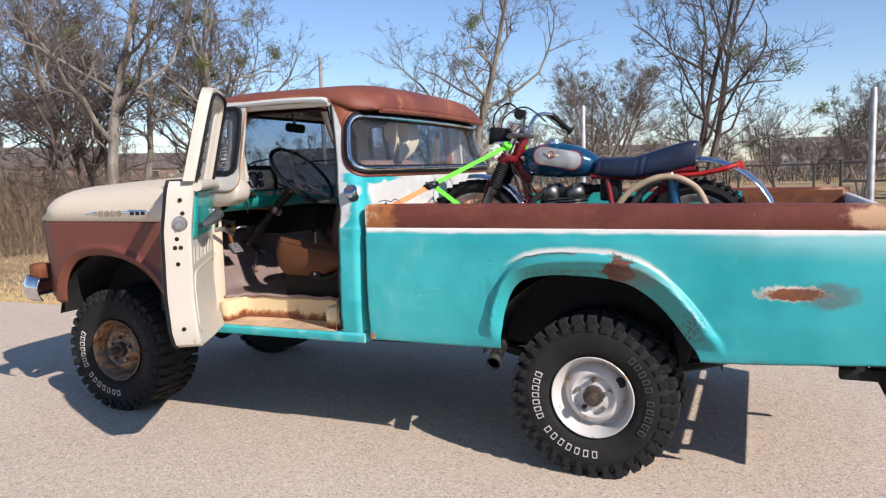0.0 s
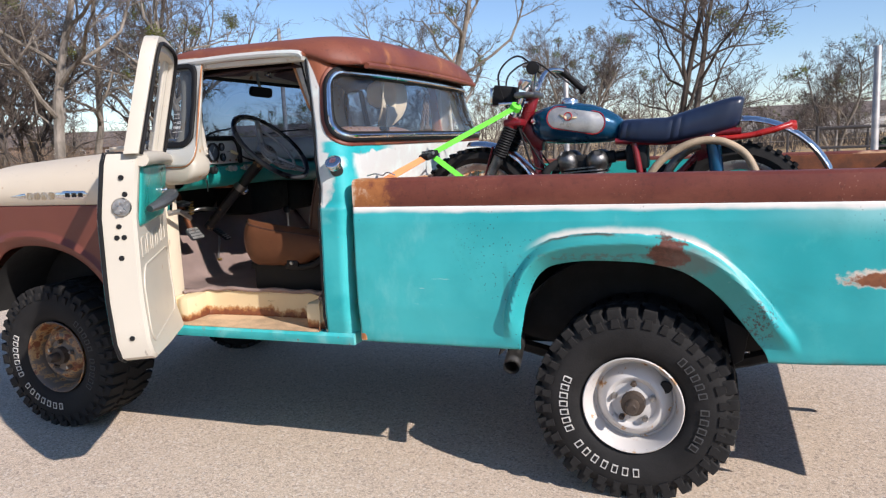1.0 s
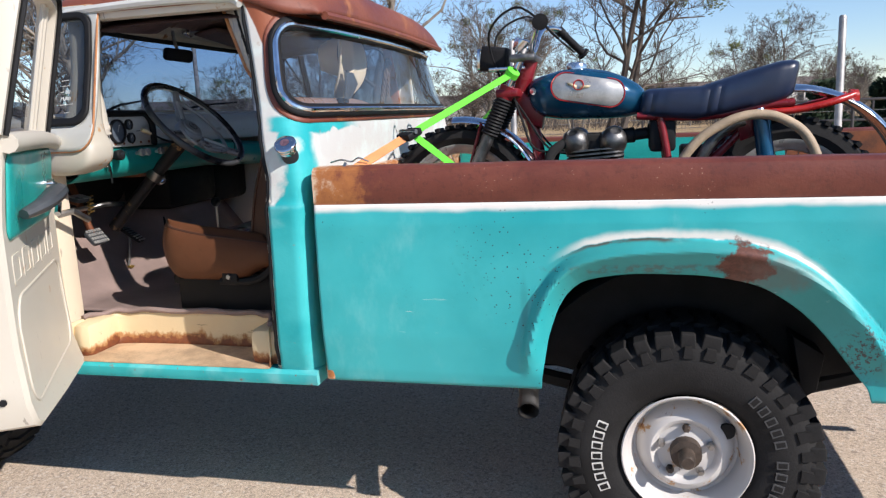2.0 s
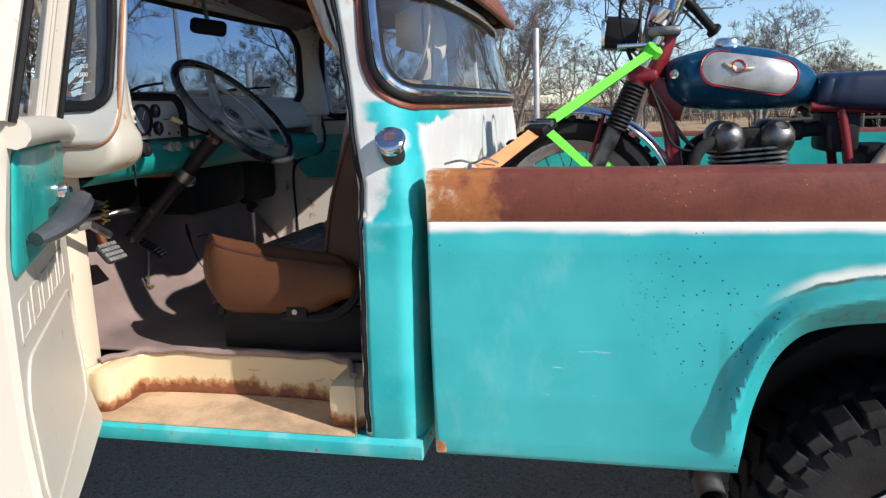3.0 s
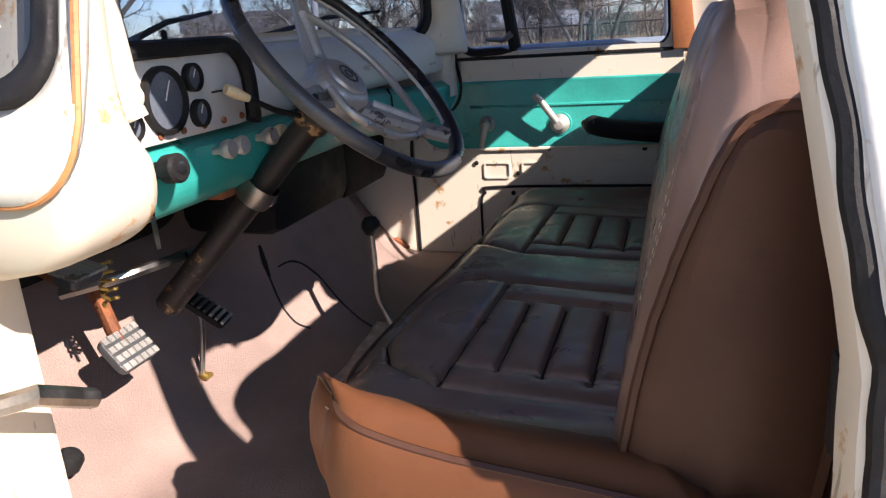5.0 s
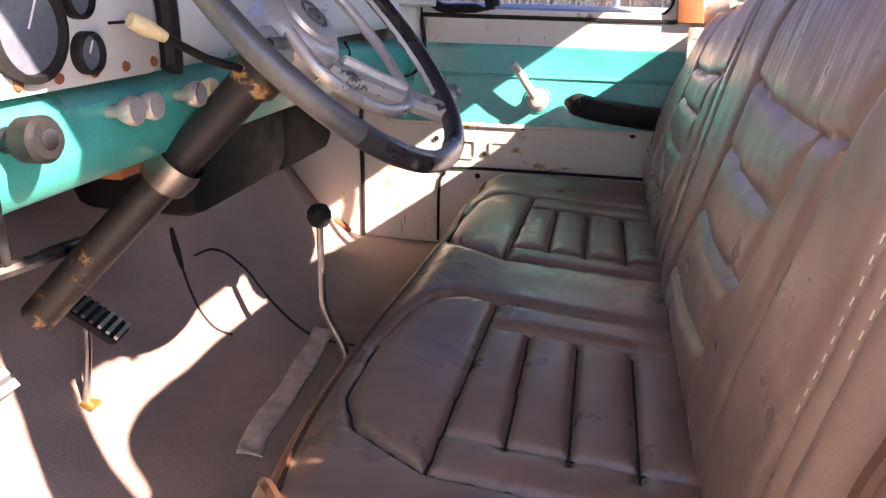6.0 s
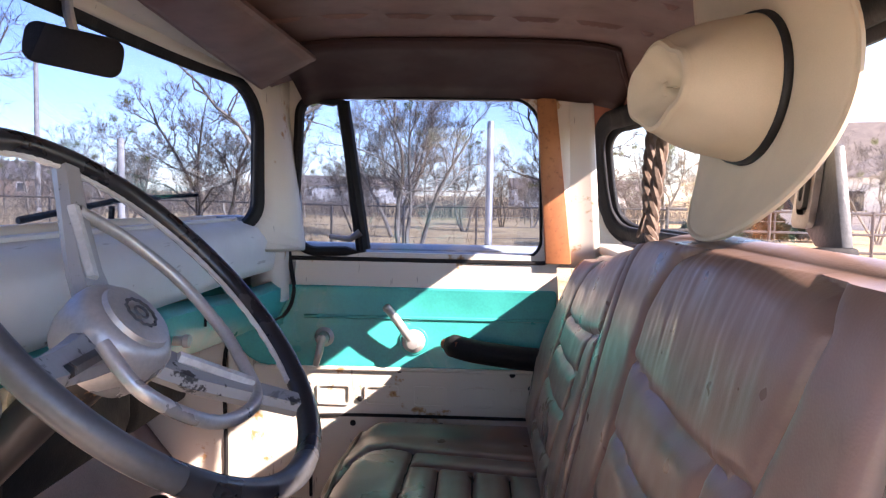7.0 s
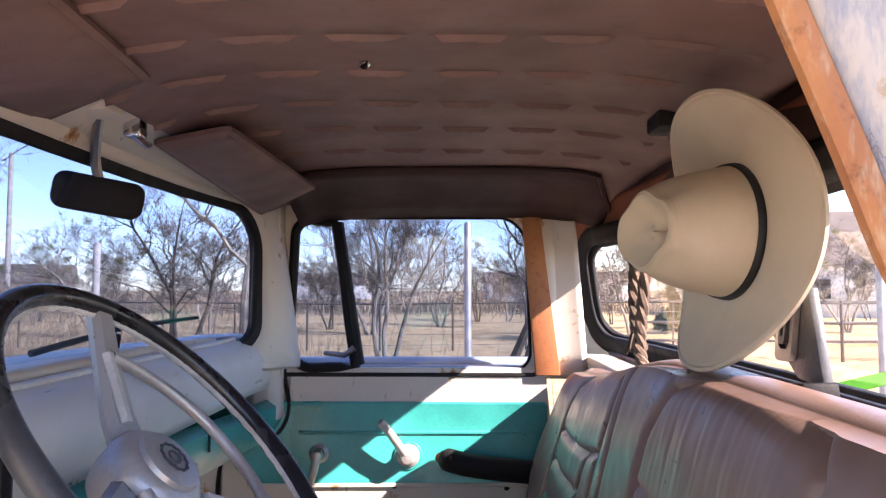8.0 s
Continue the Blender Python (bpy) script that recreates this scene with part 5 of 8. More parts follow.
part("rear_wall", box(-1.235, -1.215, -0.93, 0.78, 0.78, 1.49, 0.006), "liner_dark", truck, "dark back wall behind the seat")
part("parcel_ledge", box(-1.30, -1.20, -0.93, 0.78, 1.455, 1.482, 0.01), "inner", truck)

# far door, closed
PY = 0.745
outline = fine_outline([(-2.252, 0.70), (-1.40, 0.70), (-1.392, 1.30), (-1.405, 1.448), (-2.072, 1.448), (-2.078, 1.34), (-2.10, 1.285), (-2.19, 1.255), (-2.252, 1.20)], 0.06)
bm = bmesh.new()
bm.faces.new([bm.verts.new((a, PY, b)) for a, b in outline])
r = bmesh.ops.extrude_face_region(bm, geom=bm.faces[:])
bmesh.ops.translate(bm, vec=(0, 0.09, 0), verts=[v for v in r["geom"] if isinstance(v, bmesh.types.BMVert)])
far_door = part("passenger_door", bm, "inner", truck, "closed far door with cream trim and a teal band", smooth=False)
bm = box(-2.25, -1.40, 0.84, 0.975, 0.64, 1.46, 0.03)
part("outer_skin", bm, "bed", far_door)
band = rounded(-2.235, -1.402, 1.147, 1.360, [0.10, 0.01, 0.01, 0.01], 5)
bm = bmesh.new()
o = [bm.verts.new((a, PY - 0.005, b)) for a, b in band]
q = [bm.verts.new((-1.82 + (a + 1.82) * 0.985, PY - 0.0025, 1.2535 + (b - 1.2535) * 0.93)) for a, b in band]
for k in range(len(o)):
    bm.faces.new((o[k], o[(k + 1) % len(o)], q[(k + 1) % len(o)], q[k]))
bm.faces.new(q)
part("teal_band", bm, "teal", far_door, "teal painted upper trim", solid=0.003)
part("teal_ridge", tube([(-2.05, PY - 0.004, 1.280), (-1.42, PY - 0.004, 1.282)], 0.005, 6), "teal", far_door)
part("band_bead", tube([(-2.18, PY - 0.004, 1.144), (-1.41, PY - 0.004, 1.148)], 0.006, 6), "inner", far_door)
seamline = curve([(-2.088, PY - 0.002, 1.80), (-2.100, PY - 0.003, 1.62), (-2.090, PY - 0.003, 1.44), (-2.078, PY - 0.003, 1.34), (-2.11, PY - 0.003, 1.275), (-2.20, PY - 0.003, 1.248), (-2.258, PY - 0.003, 1.18), (-2.258, PY - 0.003, 0.95), (-2.256, PY - 0.003, 0.72)], 6)
part("door_gap", tube(seamline, 0.0055, 6), "black", far_door)
for k in range(5):
    x = -2.015 + 0.125 * k
    part("pressed_rib", ring(rounded(x, x + 0.088, 1.048, 1.102, 0.008, 3), rounded(x + 0.005, x + 0.083, 1.053, 1.097, 0.006, 3), lambda a, b, d: (a, PY - 0.001 - d, b), 0.004), "inner", far_door)
pocket = [(-2.03, 0.80), (-2.03, 0.96), (-2.015, 1.0), (-1.97, 1.02), (-1.42, 1.024)]
part("panel_line", tube(curve([(a, PY - 0.002, b) for a, b in pocket], 6), 0.0045, 6), "black", far_door)
bm = bmesh.new()
for a, b in ((-1.902, 1.065), (-1.508, 1.14), (-1.69, 1.001), (-1.92, 1.0), (-1.46, 1.105), (-1.80, 1.144), (-2.04, 1.10)):
    part("trim_screw", lathe([(0, 0.004), (0.006, 0.003), (0.008, 0.0)], (a, PY - 0.003, b), (0, -1, 0), 10), "black", far_door)
bm.free()
crank = part("window_crank", lathe([(0.0, 0.045), (0.014, 0.042), (0.018, 0.03), (0.020, 0.012), (0.030, 0.006), (0.031, 0.0)], (-1.764, PY - 0.005, 1.222), (0, -1, 0), 20), "silver", far_door, "worn chrome window crank")
part("crank_arm", tube(curve([(-1.764, PY - 0.036, 1.222), (-1.79, PY - 0.046, 1.262), (-1.815, PY - 0.052, 1.298), (-1.832, PY - 0.060, 1.318)], 4), [0.011] * 12 + [0.009], 10), "silver", crank)
part("crank_plate", lathe([(0, 0.003), (0.036, 0.003), (0.038, 0.0)], (-1.764, PY - 0.005, 1.222), (0, -1, 0), 20), "teal", crank)
wing = part("door_handle", lathe([(0.0, 0.04), (0.012, 0.038), (0.017, 0.028), (0.017, 0.008), (0.026, 0.0)], (-1.997, PY - 0.005, 1.226), (0, -1, 0), 18), "silver", far_door, "worn chrome inner door handle")
part("handle_lever", tube([(-1.997, PY - 0.035, 1.226), (-2.003, PY - 0.04, 1.19), (-2.012, PY - 0.038, 1.158)], [0.011, 0.010, 0.008], 10), "silver", wing)
arm = curve([(-1.675, PY - 0.02, 1.220), (-1.655, PY - 0.06, 1.222), (-1.60, PY - 0.072, 1.212), (-1.50, PY - 0.072, 1.200), (-1.42, PY - 0.06, 1.192)], 5)
part("armrest", tube(arm, [0.012 + 0.018 * smooth(i, 0, 5) for i in range(len(arm))], 10), "black", far_door, "dark armrest with a worn end")
part("armrest_wear", tube([(-1.684, PY - 0.05, 1.226), (-1.645, PY - 0.083, 1.228)], 0.013, 8), "rust", far_door)
# far window
fwin = lambda g: rounded(-2.090 - g, -1.440 + g, 1.438 - g, 1.846 + g, [0.07 + g, 0.05 + g, 0.08 + g, 0.05 + g], 7)


def far_pt(a, b, d=0.0):
    k = smooth(b, 1.45, 1.85)
    return Vector((a + 0.018 * k - 0.075 * (1 - k) * 0 - 0.03 * k * smooth(a, -1.7, -1.45), PY + 0.012 + d - 0.012 * k, b))


outer = []
for a, b in fwin(0):
    da, db = (a + 1.765) / 0.325, (b - 1.642) / 0.204
    k = max(abs(da), abs(db))
    outer.append((-1.745 + da / k * 0.375, 1.655 + db / k * 0.235))
part("window_surround", subdivided_ring(outer, fwin(0.0), 4, lambda a, b: far_pt(a, b)), "inner", truck, "cream frame round the far window", solid=0.02)
part("window_seal", ring(fwin(0.003), fwin(-0.007), lambda a, b, d: far_pt(a, b, -0.008 + d), 0.014), "black", truck, "thin dark edge of the main pane")
vent = [(-1.972 + 0.0, 1.826)] + [p for p in fwin(-0.008)[-8:]] + [p for p in fwin(-0.008)[:8]] + [(-1.905, 1.450)]
part("vent_seal", tube([far_pt(a, b, -0.006) for a, b in cut_edges(vent, 3)], 0.0135, 8, closed=True), "black", truck, "heavy black rubber round the vent pane")
part("frame_gap", tube([far_pt(a, b, -0.012) for a, b in rounded(-2.118, -1.412, 1.43, 1.876, [0.03, 0.03, 0.10, 0.09], 7)[7:-7]], 0.0055, 6), "black", truck)
bm = tube([far_pt(-1.897, 1.455, -0.004), far_pt(-1.972, 1.83, -0.004)], 0.017, 8)
part("vent_divider", bm, "black", truck)
bm = tube([(-1.985, PY - 0.005, 1.487), (-1.93, PY - 0.02, 1.482), (-1.905, PY - 0.012, 1.500)], [0.006, 0.008, 0.010], 8)
part("vent_catch", bm, "steel", truck)
pane = part("far_window_glass", grid(lambda a, b: far_pt(a, b, 0.008), span(-2.09, -1.44, 4), span(1.435, 1.85, 4)), "glass", truck)
pane.visible_shadow = False
# rear pillar inside, with its orange primer edge
bm = prism([(-1.432, 1.43), (-1.368, 1.43), (-1.420, 1.86), (-1.466, 1.84)], PY - 0.018, PY + 0.012, "y", 0.003)
part("jamb_edge", bm, "primer_orange", truck, "orange primed door jamb")
part("rear_quarter", grid(lambda u, v: (-1.395 + 0.10 * u - 0.035 * v, PY + 0.005 - 0.02 * u * u, 1.42 + 0.46 * v), span(0, 1, 8), span(0, 1, 8)), "inner", truck, "cream rear quarter trim", solid=0.01)
JI = [(1.40, -1.305, -0.985), (1.48, -1.315, -0.955), (1.54, -1.335, -0.930), (1.60, -1.385, -0.885), (1.66, -1.432, -0.865), (1.72, -1.454, -0.865), (1.79, -1.480, -0.862), (1.90, -1.518, -0.855)]


def jamb_in(z):
    return Vector((lerp_table(z, [(a, b) for a, b, c in JI]), lerp_table(z, [(a, c) for a, b, c in JI]), z))


bm = grid(lambda z, v: jamb_in(z).lerp(cab_pt(-edge_a(z), z) + Vector((-0.012, 0.006, 0)), v) + Vector((0.018 * math.sin(math.pi * v), 0, 0)), span(1.40, 1.90, 40), span(0, 1, 8))
part("upper_jamb", bm, "jamb", truck, "worn white and blue-grey upper door jamb", solid=0.005)
def jamb_mid(z):
    v = 0.42 + 0.05 * noise.noise((z * 9, 2.0, 0.0))
    return jamb_in(z).lerp(cab_pt(-edge_a(z), z) + Vector((-0.012, 0.006, 0)), v) + Vector((0.018 * math.sin(math.pi * v) - 0.004, -0.003, 0))


seal_z = span(1.56, 1.89, 60)
part("cracked_seal", tube([jamb_mid(z) for z in seal_z], [0.0045 + 0.0035 * noise.noise((z * 60, 5.0, 0.0)) for z in seal_z], 6), "black", truck, "hardened cracked door seal")
part("jamb_edge", tube([jamb_in(z) for z in span(1.63, 1.90, 20)], 0.009, 8), "primer_orange", truck, "orange primed inner jamb edge")

# headliner


def liner_z(x, y):
    yn = (y - CY) / 0.66
    xn = (x + 1.66) / 0.50
    return 1.948 - 0.05 * abs(yn) ** 3.5 - 0.07 * abs(xn) ** 4


RIB_ROWS = [(-0.69, 0.0), (-0.545, 0.0), (-0.392, 0.004), (-0.243, 0.006), (-0.080, 0.008), (0.098, 0.008), (0.286, 0.006)]


def liner_rib(x, y):
    """How far the liner is pressed in at a row of short dashes, 0.122 m apart."""
    k = (x + 1.911) / 0.122
    f = (k - math.floor(k)) * 0.122
    if not -2 <= math.floor(k) <= 5 or x > -1.275:
        return 0.0
    along = smooth(f, 0.0, 0.010) * (1 - smooth(f, 0.076, 0.088))
    best = 0.0
    for row, slope in RIB_ROWS:
        d = y - row - slope * (x + 1.9) * 8 - 0.12 * max(0.0, x + 1.44) ** 1.5
        if abs(d) < 0.012:
            best = max(best, math.exp(-(d / 0.0024) ** 2))
    return best * along


part("headliner", grid(lambda x, y: (x, y, liner_z(x, y) - 0.0080 * liner_rib(x, y) + 0.0012 * noise.noise((x * 5, y * 5, 3.0))), span(-2.105, -1.20, 110), span(CY - 0.70, CY + 0.68, 900)), "liner", truck, "brown quilted headliner with pressed ribs", solid=0.004)
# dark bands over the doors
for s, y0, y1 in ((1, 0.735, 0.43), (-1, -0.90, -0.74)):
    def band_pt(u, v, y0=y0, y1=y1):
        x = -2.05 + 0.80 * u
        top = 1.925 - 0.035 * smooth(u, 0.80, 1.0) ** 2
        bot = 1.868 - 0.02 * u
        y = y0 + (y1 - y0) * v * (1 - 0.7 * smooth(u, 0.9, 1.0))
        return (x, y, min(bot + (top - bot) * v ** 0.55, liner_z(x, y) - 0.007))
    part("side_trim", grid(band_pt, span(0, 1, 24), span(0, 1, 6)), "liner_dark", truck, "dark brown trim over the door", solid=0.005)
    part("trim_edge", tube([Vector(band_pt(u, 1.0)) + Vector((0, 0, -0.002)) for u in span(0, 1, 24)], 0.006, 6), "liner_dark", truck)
for x, y, z in ((-2.004, 0.715, 1.876), (-1.77, 0.715, 1.874), (-1.545, 0.715, 1.870), (-1.31, 0.70, 1.856), (-1.758, -0.283, 1.940), (-1.235, 0.50, 1.87), (-1.24, -0.42, 1.875), (-2.12, -0.33, 1.92)):
    part("headliner_screw", lathe([(0, 0.004), (0.005, 0.004), (0.008, 0.0)], (x, y, z), (0, -0.5, -1), 10), "chrome", truck)
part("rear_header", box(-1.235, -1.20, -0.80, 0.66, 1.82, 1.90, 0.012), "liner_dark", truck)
part("windscreen_header", grid(lambda u, v: screen_pt(-0.72 + 1.44 * u, 1.85) + Vector((0.01 + 0.125 * v, 0, 0.015 + 0.062 * v ** 0.8)), span(0, 1, 24), span(0, 1, 6)), "inner", truck, "cream rail over the windscreen", solid=0.006)


def visor(corners, label):
    a, b, c, d = [Vector(p) for p in corners]
    f = lambda u, v: a.lerp(b, u).lerp(d.lerp(c, u), v) + Vector((0, 0, -0.008 * math.sin(math.pi * u) * math.sin(math.pi * v)))
    ob = part("sun_visor", grid(f, span(0, 1, 10), span(0, 1, 14)), "liner", truck, label, solid=0.014)
    rim_pts = [f(u, 0) for u in span(0, 1, 8)] + [f(1, v) for v in span(0.1, 1, 8)] + [f(u, 1) for u in span(0.9, 0, 8)] + [f(0, v) for v in span(0.9, 0.1, 8)]
    part("visor_edge", tube(rim_pts, 0.008, 6, closed=True), "liner", ob)


visor(((-2.128, -0.02, 1.893), (-2.000, -0.06, 1.905), (-1.965, 0.445, 1.884), (-2.110, 0.560, 1.840)), "brown vinyl sun visor, folded up")
visor(((-2.195, -0.24, 1.885), (-2.035, -0.30, 1.922), (-1.97, -0.72, 1.895), (-2.12, -0.72, 1.845)), "brown vinyl sun visor, folded up")
mirror = part("rear_view_mirror", prism(rounded(-0.066, 0.066, -0.029, 0.029, 0.018, 5), -0.008, 0.010, "y", 0.004, m=pose(-2.195, -0.08, 1.798, 6, 9, 24)), "black", truck, "dark rear-view mirror on a stalk")
part("mirror_stalk", tube(curve([(-2.195, -0.075, 1.815), (-2.192, -0.10, 1.85), (-2.165, -0.15, 1.895), (-2.150, -0.175, 1.915)], 5), 0.008, 8), "steel", mirror)
part("mirror_mount", box(-2.18, -2.12, -0.215, -0.15, 1.898, 1.925, 0.012), "inner", mirror)
bm = box(-2.148, -2.120, -0.108, -0.080, 1.885, 1.925, 0.004)
tube([(-2.135, -0.10, 1.89), (-2.12, -0.085, 1.875), (-2.125, -0.065, 1.88)], 0.006, 6, bm=bm)
part("visor_clip", bm, "chrome", truck)
bm = box(-1.325, -1.255, -0.075, 0.005, 1.905, 1.935, 0.006)
part("dome_light", bm, "black", truck, "small dome light with a chrome switch")
part("dome_switch", lathe([(0, 0.016), (0.014, 0.012), (0.016, 0.0)], (-1.285, -0.03, 1.904), (0, 0, -1), 14), "chrome", truck)

# dash
def dash_prof(y):
    far = smooth(y, -0.1, 0.75)
    return [(-2.34, 1.530), (-2.24, 1.535), (-2.17, 1.528), (-2.135, 1.510), (-2.120, 1.480), (-2.125, 1.425), (-2.130, 1.404)]


dash = part("dash_board", grid(lambda y, i: (dash_prof(y)[int(i)][0] + 0.012 * smooth(y, 0.5, 0.74), y, dash_prof(y)[int(i)][1]), span(-0.90, 0.742, 40), range(7)), "dash_top", truck, "grey-cream steel dash over a teal lower band", solid=0.006)
band = [(-2.132, 1.402), (-2.112, 1.385), (-2.112, 1.345), (-2.135, 1.305), (-2.18, 1.285), (-2.30, 1.285)]
part("teal_band", grid(lambda y, i: (band[int(i)][0] + 0.012 * smooth(y, 0.5, 0.74), y, band[int(i)][1] - 0.03 * smooth(y, 0.0, 0.6)), span(-0.90, 0.742, 40), range(6)), "teal", dash, "teal lower edge of the dash", solid=0.006)
plate = rounded(-0.790, -0.482, 1.406, 1.522, [0.03, 0.02, 0.055, 0.055], 8)
bm = prism(plate, -2.128, -2.108, "x", 0.003)
part("gauge_panel", bm, "dash", dash, "grey instrument panel")
brow = [(-2.10, a, b) for a, b in rounded(-0.803, -0.469, 1.398, 1.534, [0.03, 0.02, 0.065, 0.065], 8)[14:]]
part("gauge_brow", tube(brow, 0.013, 8), "black", dash, "black brow over the gauges")
for y, z, rr, ry in ((-0.690, 1.464, 0.048, 0.75), (-0.618, 1.490, 0.021, 0.9), (-0.612, 1.437, 0.021, 0.9), (-0.762, 1.490, 0.018, 0.9), (-0.764, 1.437, 0.018, 0.9)):
    g = part("gauge", lathe([(rr * 0.80, -0.002), (rr, 0.0), (rr, 0.010), (rr * 0.86, 0.012), (rr * 0.82, 0.004), (0.0, 0.003)], (-2.108, y, z), (1, 0, 0), 28), "black", dash)
    part("gauge_face", lathe([(rr * 0.83, 0.0045), (0.0, 0.005)], (-2.108, y, z), (1, 0, 0), 24), "gauge", g, "blue-grey gauge face")
    part("gauge_needle", tube([(-2.1015, y, z), (-2.1015, y + rr * 0.3, z + rr * 0.55)], 0.0012, 4), "chalk", g)
for i in range(6):
    part("panel_screw", lathe([(0, 0.004), (0.005, 0.003), (0.006, 0)], (-2.108, -0.76 + 0.053 * i, 1.416 + 0.0005 * i), (1, 0, 0), 8), "rust", dash)
part("panel_ornament", box(-2.1075, -2.105, -0.57, -0.525, 1.462, 1.465, 0.0), "black", dash)
for y in (-0.585, -0.548, -0.455, -0.420):
    kb = part("dash_knob", lathe([(0.006, 0.0), (0.007, 0.016), (0.013, 0.024), (0.016, 0.034), (0.014, 0.040), (0, 0.041)], (-2.114, y, 1.374), (1, 0, 0.1), 16), "yellow" if y > -0.45 else "silver", dash, "pale ribbed dash knob")
sw = part("light_switch", lathe([(0.012, 0.0), (0.012, 0.02), (0.020, 0.024), (0.021, 0.045), (0.017, 0.050), (0, 0.051)], (-2.112, -0.728, 1.372), (1, -0.1, 0.1), 20), "black", dash, "black round light switch")
part("switch_cap", lathe([(0.009, 0.0515), (0.0, 0.053)], (-2.112, -0.728, 1.372), (1, -0.1, 0.1), 14), "steel", sw)
key = part("ignition_key", lathe([(0.014, 0.0), (0.014, 0.016), (0.010, 0.018), (0, 0.018)], (-2.122, -0.768, 1.345), (1, 0, 0), 16), "steel", dash, "ignition lock with keys hanging")
part("key_blade", prism(rounded(-0.008, 0.008, -0.012, 0.012, 0.006, 3), 0, 0.003, "x", 0.0, m=pose(-2.10, -0.768, 1.325)), "steel", key)
part("key_blade", prism([(-0.004, 0), (0.004, 0), (0.0035, -0.045), (-0.003, -0.045)], 0, 0.003, "x", 0.0, m=pose(-2.098, -0.766, 1.315)), "steel", key)
part("dash_button", lathe([(0.008, 0), (0.008, 0.018), (0.012, 0.022), (0.011, 0.03), (0, 0.031)], (-2.112, 0.06, 1.345), (1, 0, 0), 16), "silver", dash)
part("cowl_side", box(-2.36, -2.105, 0.738, 0.752, 1.355, 1.505, 0.004), "inner", truck, "cream cowl side beside the dash")
part("cowl_side", box(-2.36, -2.105, 0.738, 0.752, 1.255, 1.352, 0.004), "teal", truck, "teal cowl side below the dash")
part("glove_seam", tube([(-2.118, 0.20, 1.395), (-2.108, 0.20, 1.375), (-2.108, 0.20, 1.345)], 0.003, 5), "black", dash)
part("dash_bead", tube([(-2.172, y, 1.534) for y in span(-0.88, 0.72, 24)], 0.005, 6), "dash_top", dash)

# steering
SC, SN = Vector((-1.935, -0.416, 1.480)), Vector((0.7238, -0.0167, 0.6898)).normalized()
E1 = (Vector((0, 0, 1)) - SN * SN.z).normalized()
E2 = SN.cross(E1)
SR = 0.228


def on_wheel(deg, r, d=0.0):
    t = radians(deg)
    return SC + r * (math.cos(t) * E1 + math.sin(t) * E2) + SN * d


def arc(a0, a1, r, rad, n, beads=0.0):
    pts = [on_wheel(a0 + (a1 - a0) * i / n, r + (beads * 0.5 * math.sin(i * 1.7) if beads else 0)) for i in range(n + 1)]
    return tube(pts, rad, 12)


steer = part("steering_wheel", arc(190, 335 + 77, SR, 0.0134, 60), "wheel", truck, "cracked three-spoke steering wheel, black worn to grey")
part("rim_worn", arc(52, 132, SR, 0.0131, 26), "wheel_worn", steer, "grey worn part of the rim")
part("rim_black", arc(132, 160, SR, 0.0134, 10), "wheel", steer)
part("rim_worn", arc(160, 190, SR, 0.0131, 10), "wheel_worn", steer, "grey worn part of the rim")
part("finger_grip", tube([on_wheel(a, SR - 0.0125 - 0.0016 * math.sin(a * 0.9), -0.005) for a in range(225, 410, 2)], 0.0038, 6), "chalk", steer, "chipped pale inner rim")
for a in (335, 215, 97):
    pts0 = [on_wheel(a, 0.035, -0.052), on_wheel(a, 0.09, -0.045), on_wheel(a, 0.15, -0.028), on_wheel(a, SR - 0.006, -0.004)]
    w = (on_wheel(a + 90, 1.0) - SC)
    bm = bmesh.new()
    rows = []
    for i, (p, ww) in enumerate(zip(pts0, (0.028, 0.022, 0.017, 0.014))):
        rows.append([bm.verts.new(p + w * sx * ww + SN * sz) for sx, sz in ((-1, 0.0), (-0.7, 0.010), (0.7, 0.010), (1, 0.0), (0.7, -0.012), (-0.7, -0.012))])
    for A, B in zip(rows, rows[1:]):
        for j in range(6):
            bm.faces.new((A[j], A[(j + 1) % 6], B[(j + 1) % 6], B[j]))
    bm.faces.new(rows[-1])
    sp = part("spoke", bm, "spoke", steer, "worn grey spoke")
    part("spoke_inlay", tube([on_wheel(a + 6, 0.07, -0.036), on_wheel(a + 3, 0.16, -0.016)], 0.007, 6), "chalk" if a != 97 else "wheel", sp)
part("horn_hub", lathe([(0.050, -0.085), (0.056, -0.07), (0.058, -0.045), (0.055, -0.030), (0.048, -0.022), (0.040, -0.020), (0.0, -0.018)], SC, SN, 36), "silver", steer, "grey steering hub")
part("horn_button", lathe([(0.040, -0.0195), (0.038, -0.014), (0.030, -0.012), (0.0, -0.011)], SC, SN, 32), "silver", steer, "silver horn button with a round mark")
part("horn_mark", tube([on_wheel(a, 0.017 + 0.002 * (i % 2), -0.0105) for i, a in enumerate(range(0, 360, 15))], 0.0016, 5, closed=True), "rack", steer)
part("horn_mark", tube([on_wheel(a, 0.008, -0.0100) for a in range(0, 360, 30)], 0.0014, 5, closed=True), "rack", steer)
horn = curve([on_wheel(a, r, -0.018) for a, r in ((335, 0.16), (310, 0.152), (280, 0.15), (250, 0.152), (228, 0.158), (213, 0.165), (195, 0.152), (165, 0.135), (130, 0.115), (100, 0.085))], 6)
part("horn_ring", tube(horn, 0.0075, 10), "silver", steer, "bare metal horn ring")
c0, c1 = SC - SN * 0.06, Vector((-2.36, -0.45, 1.05))
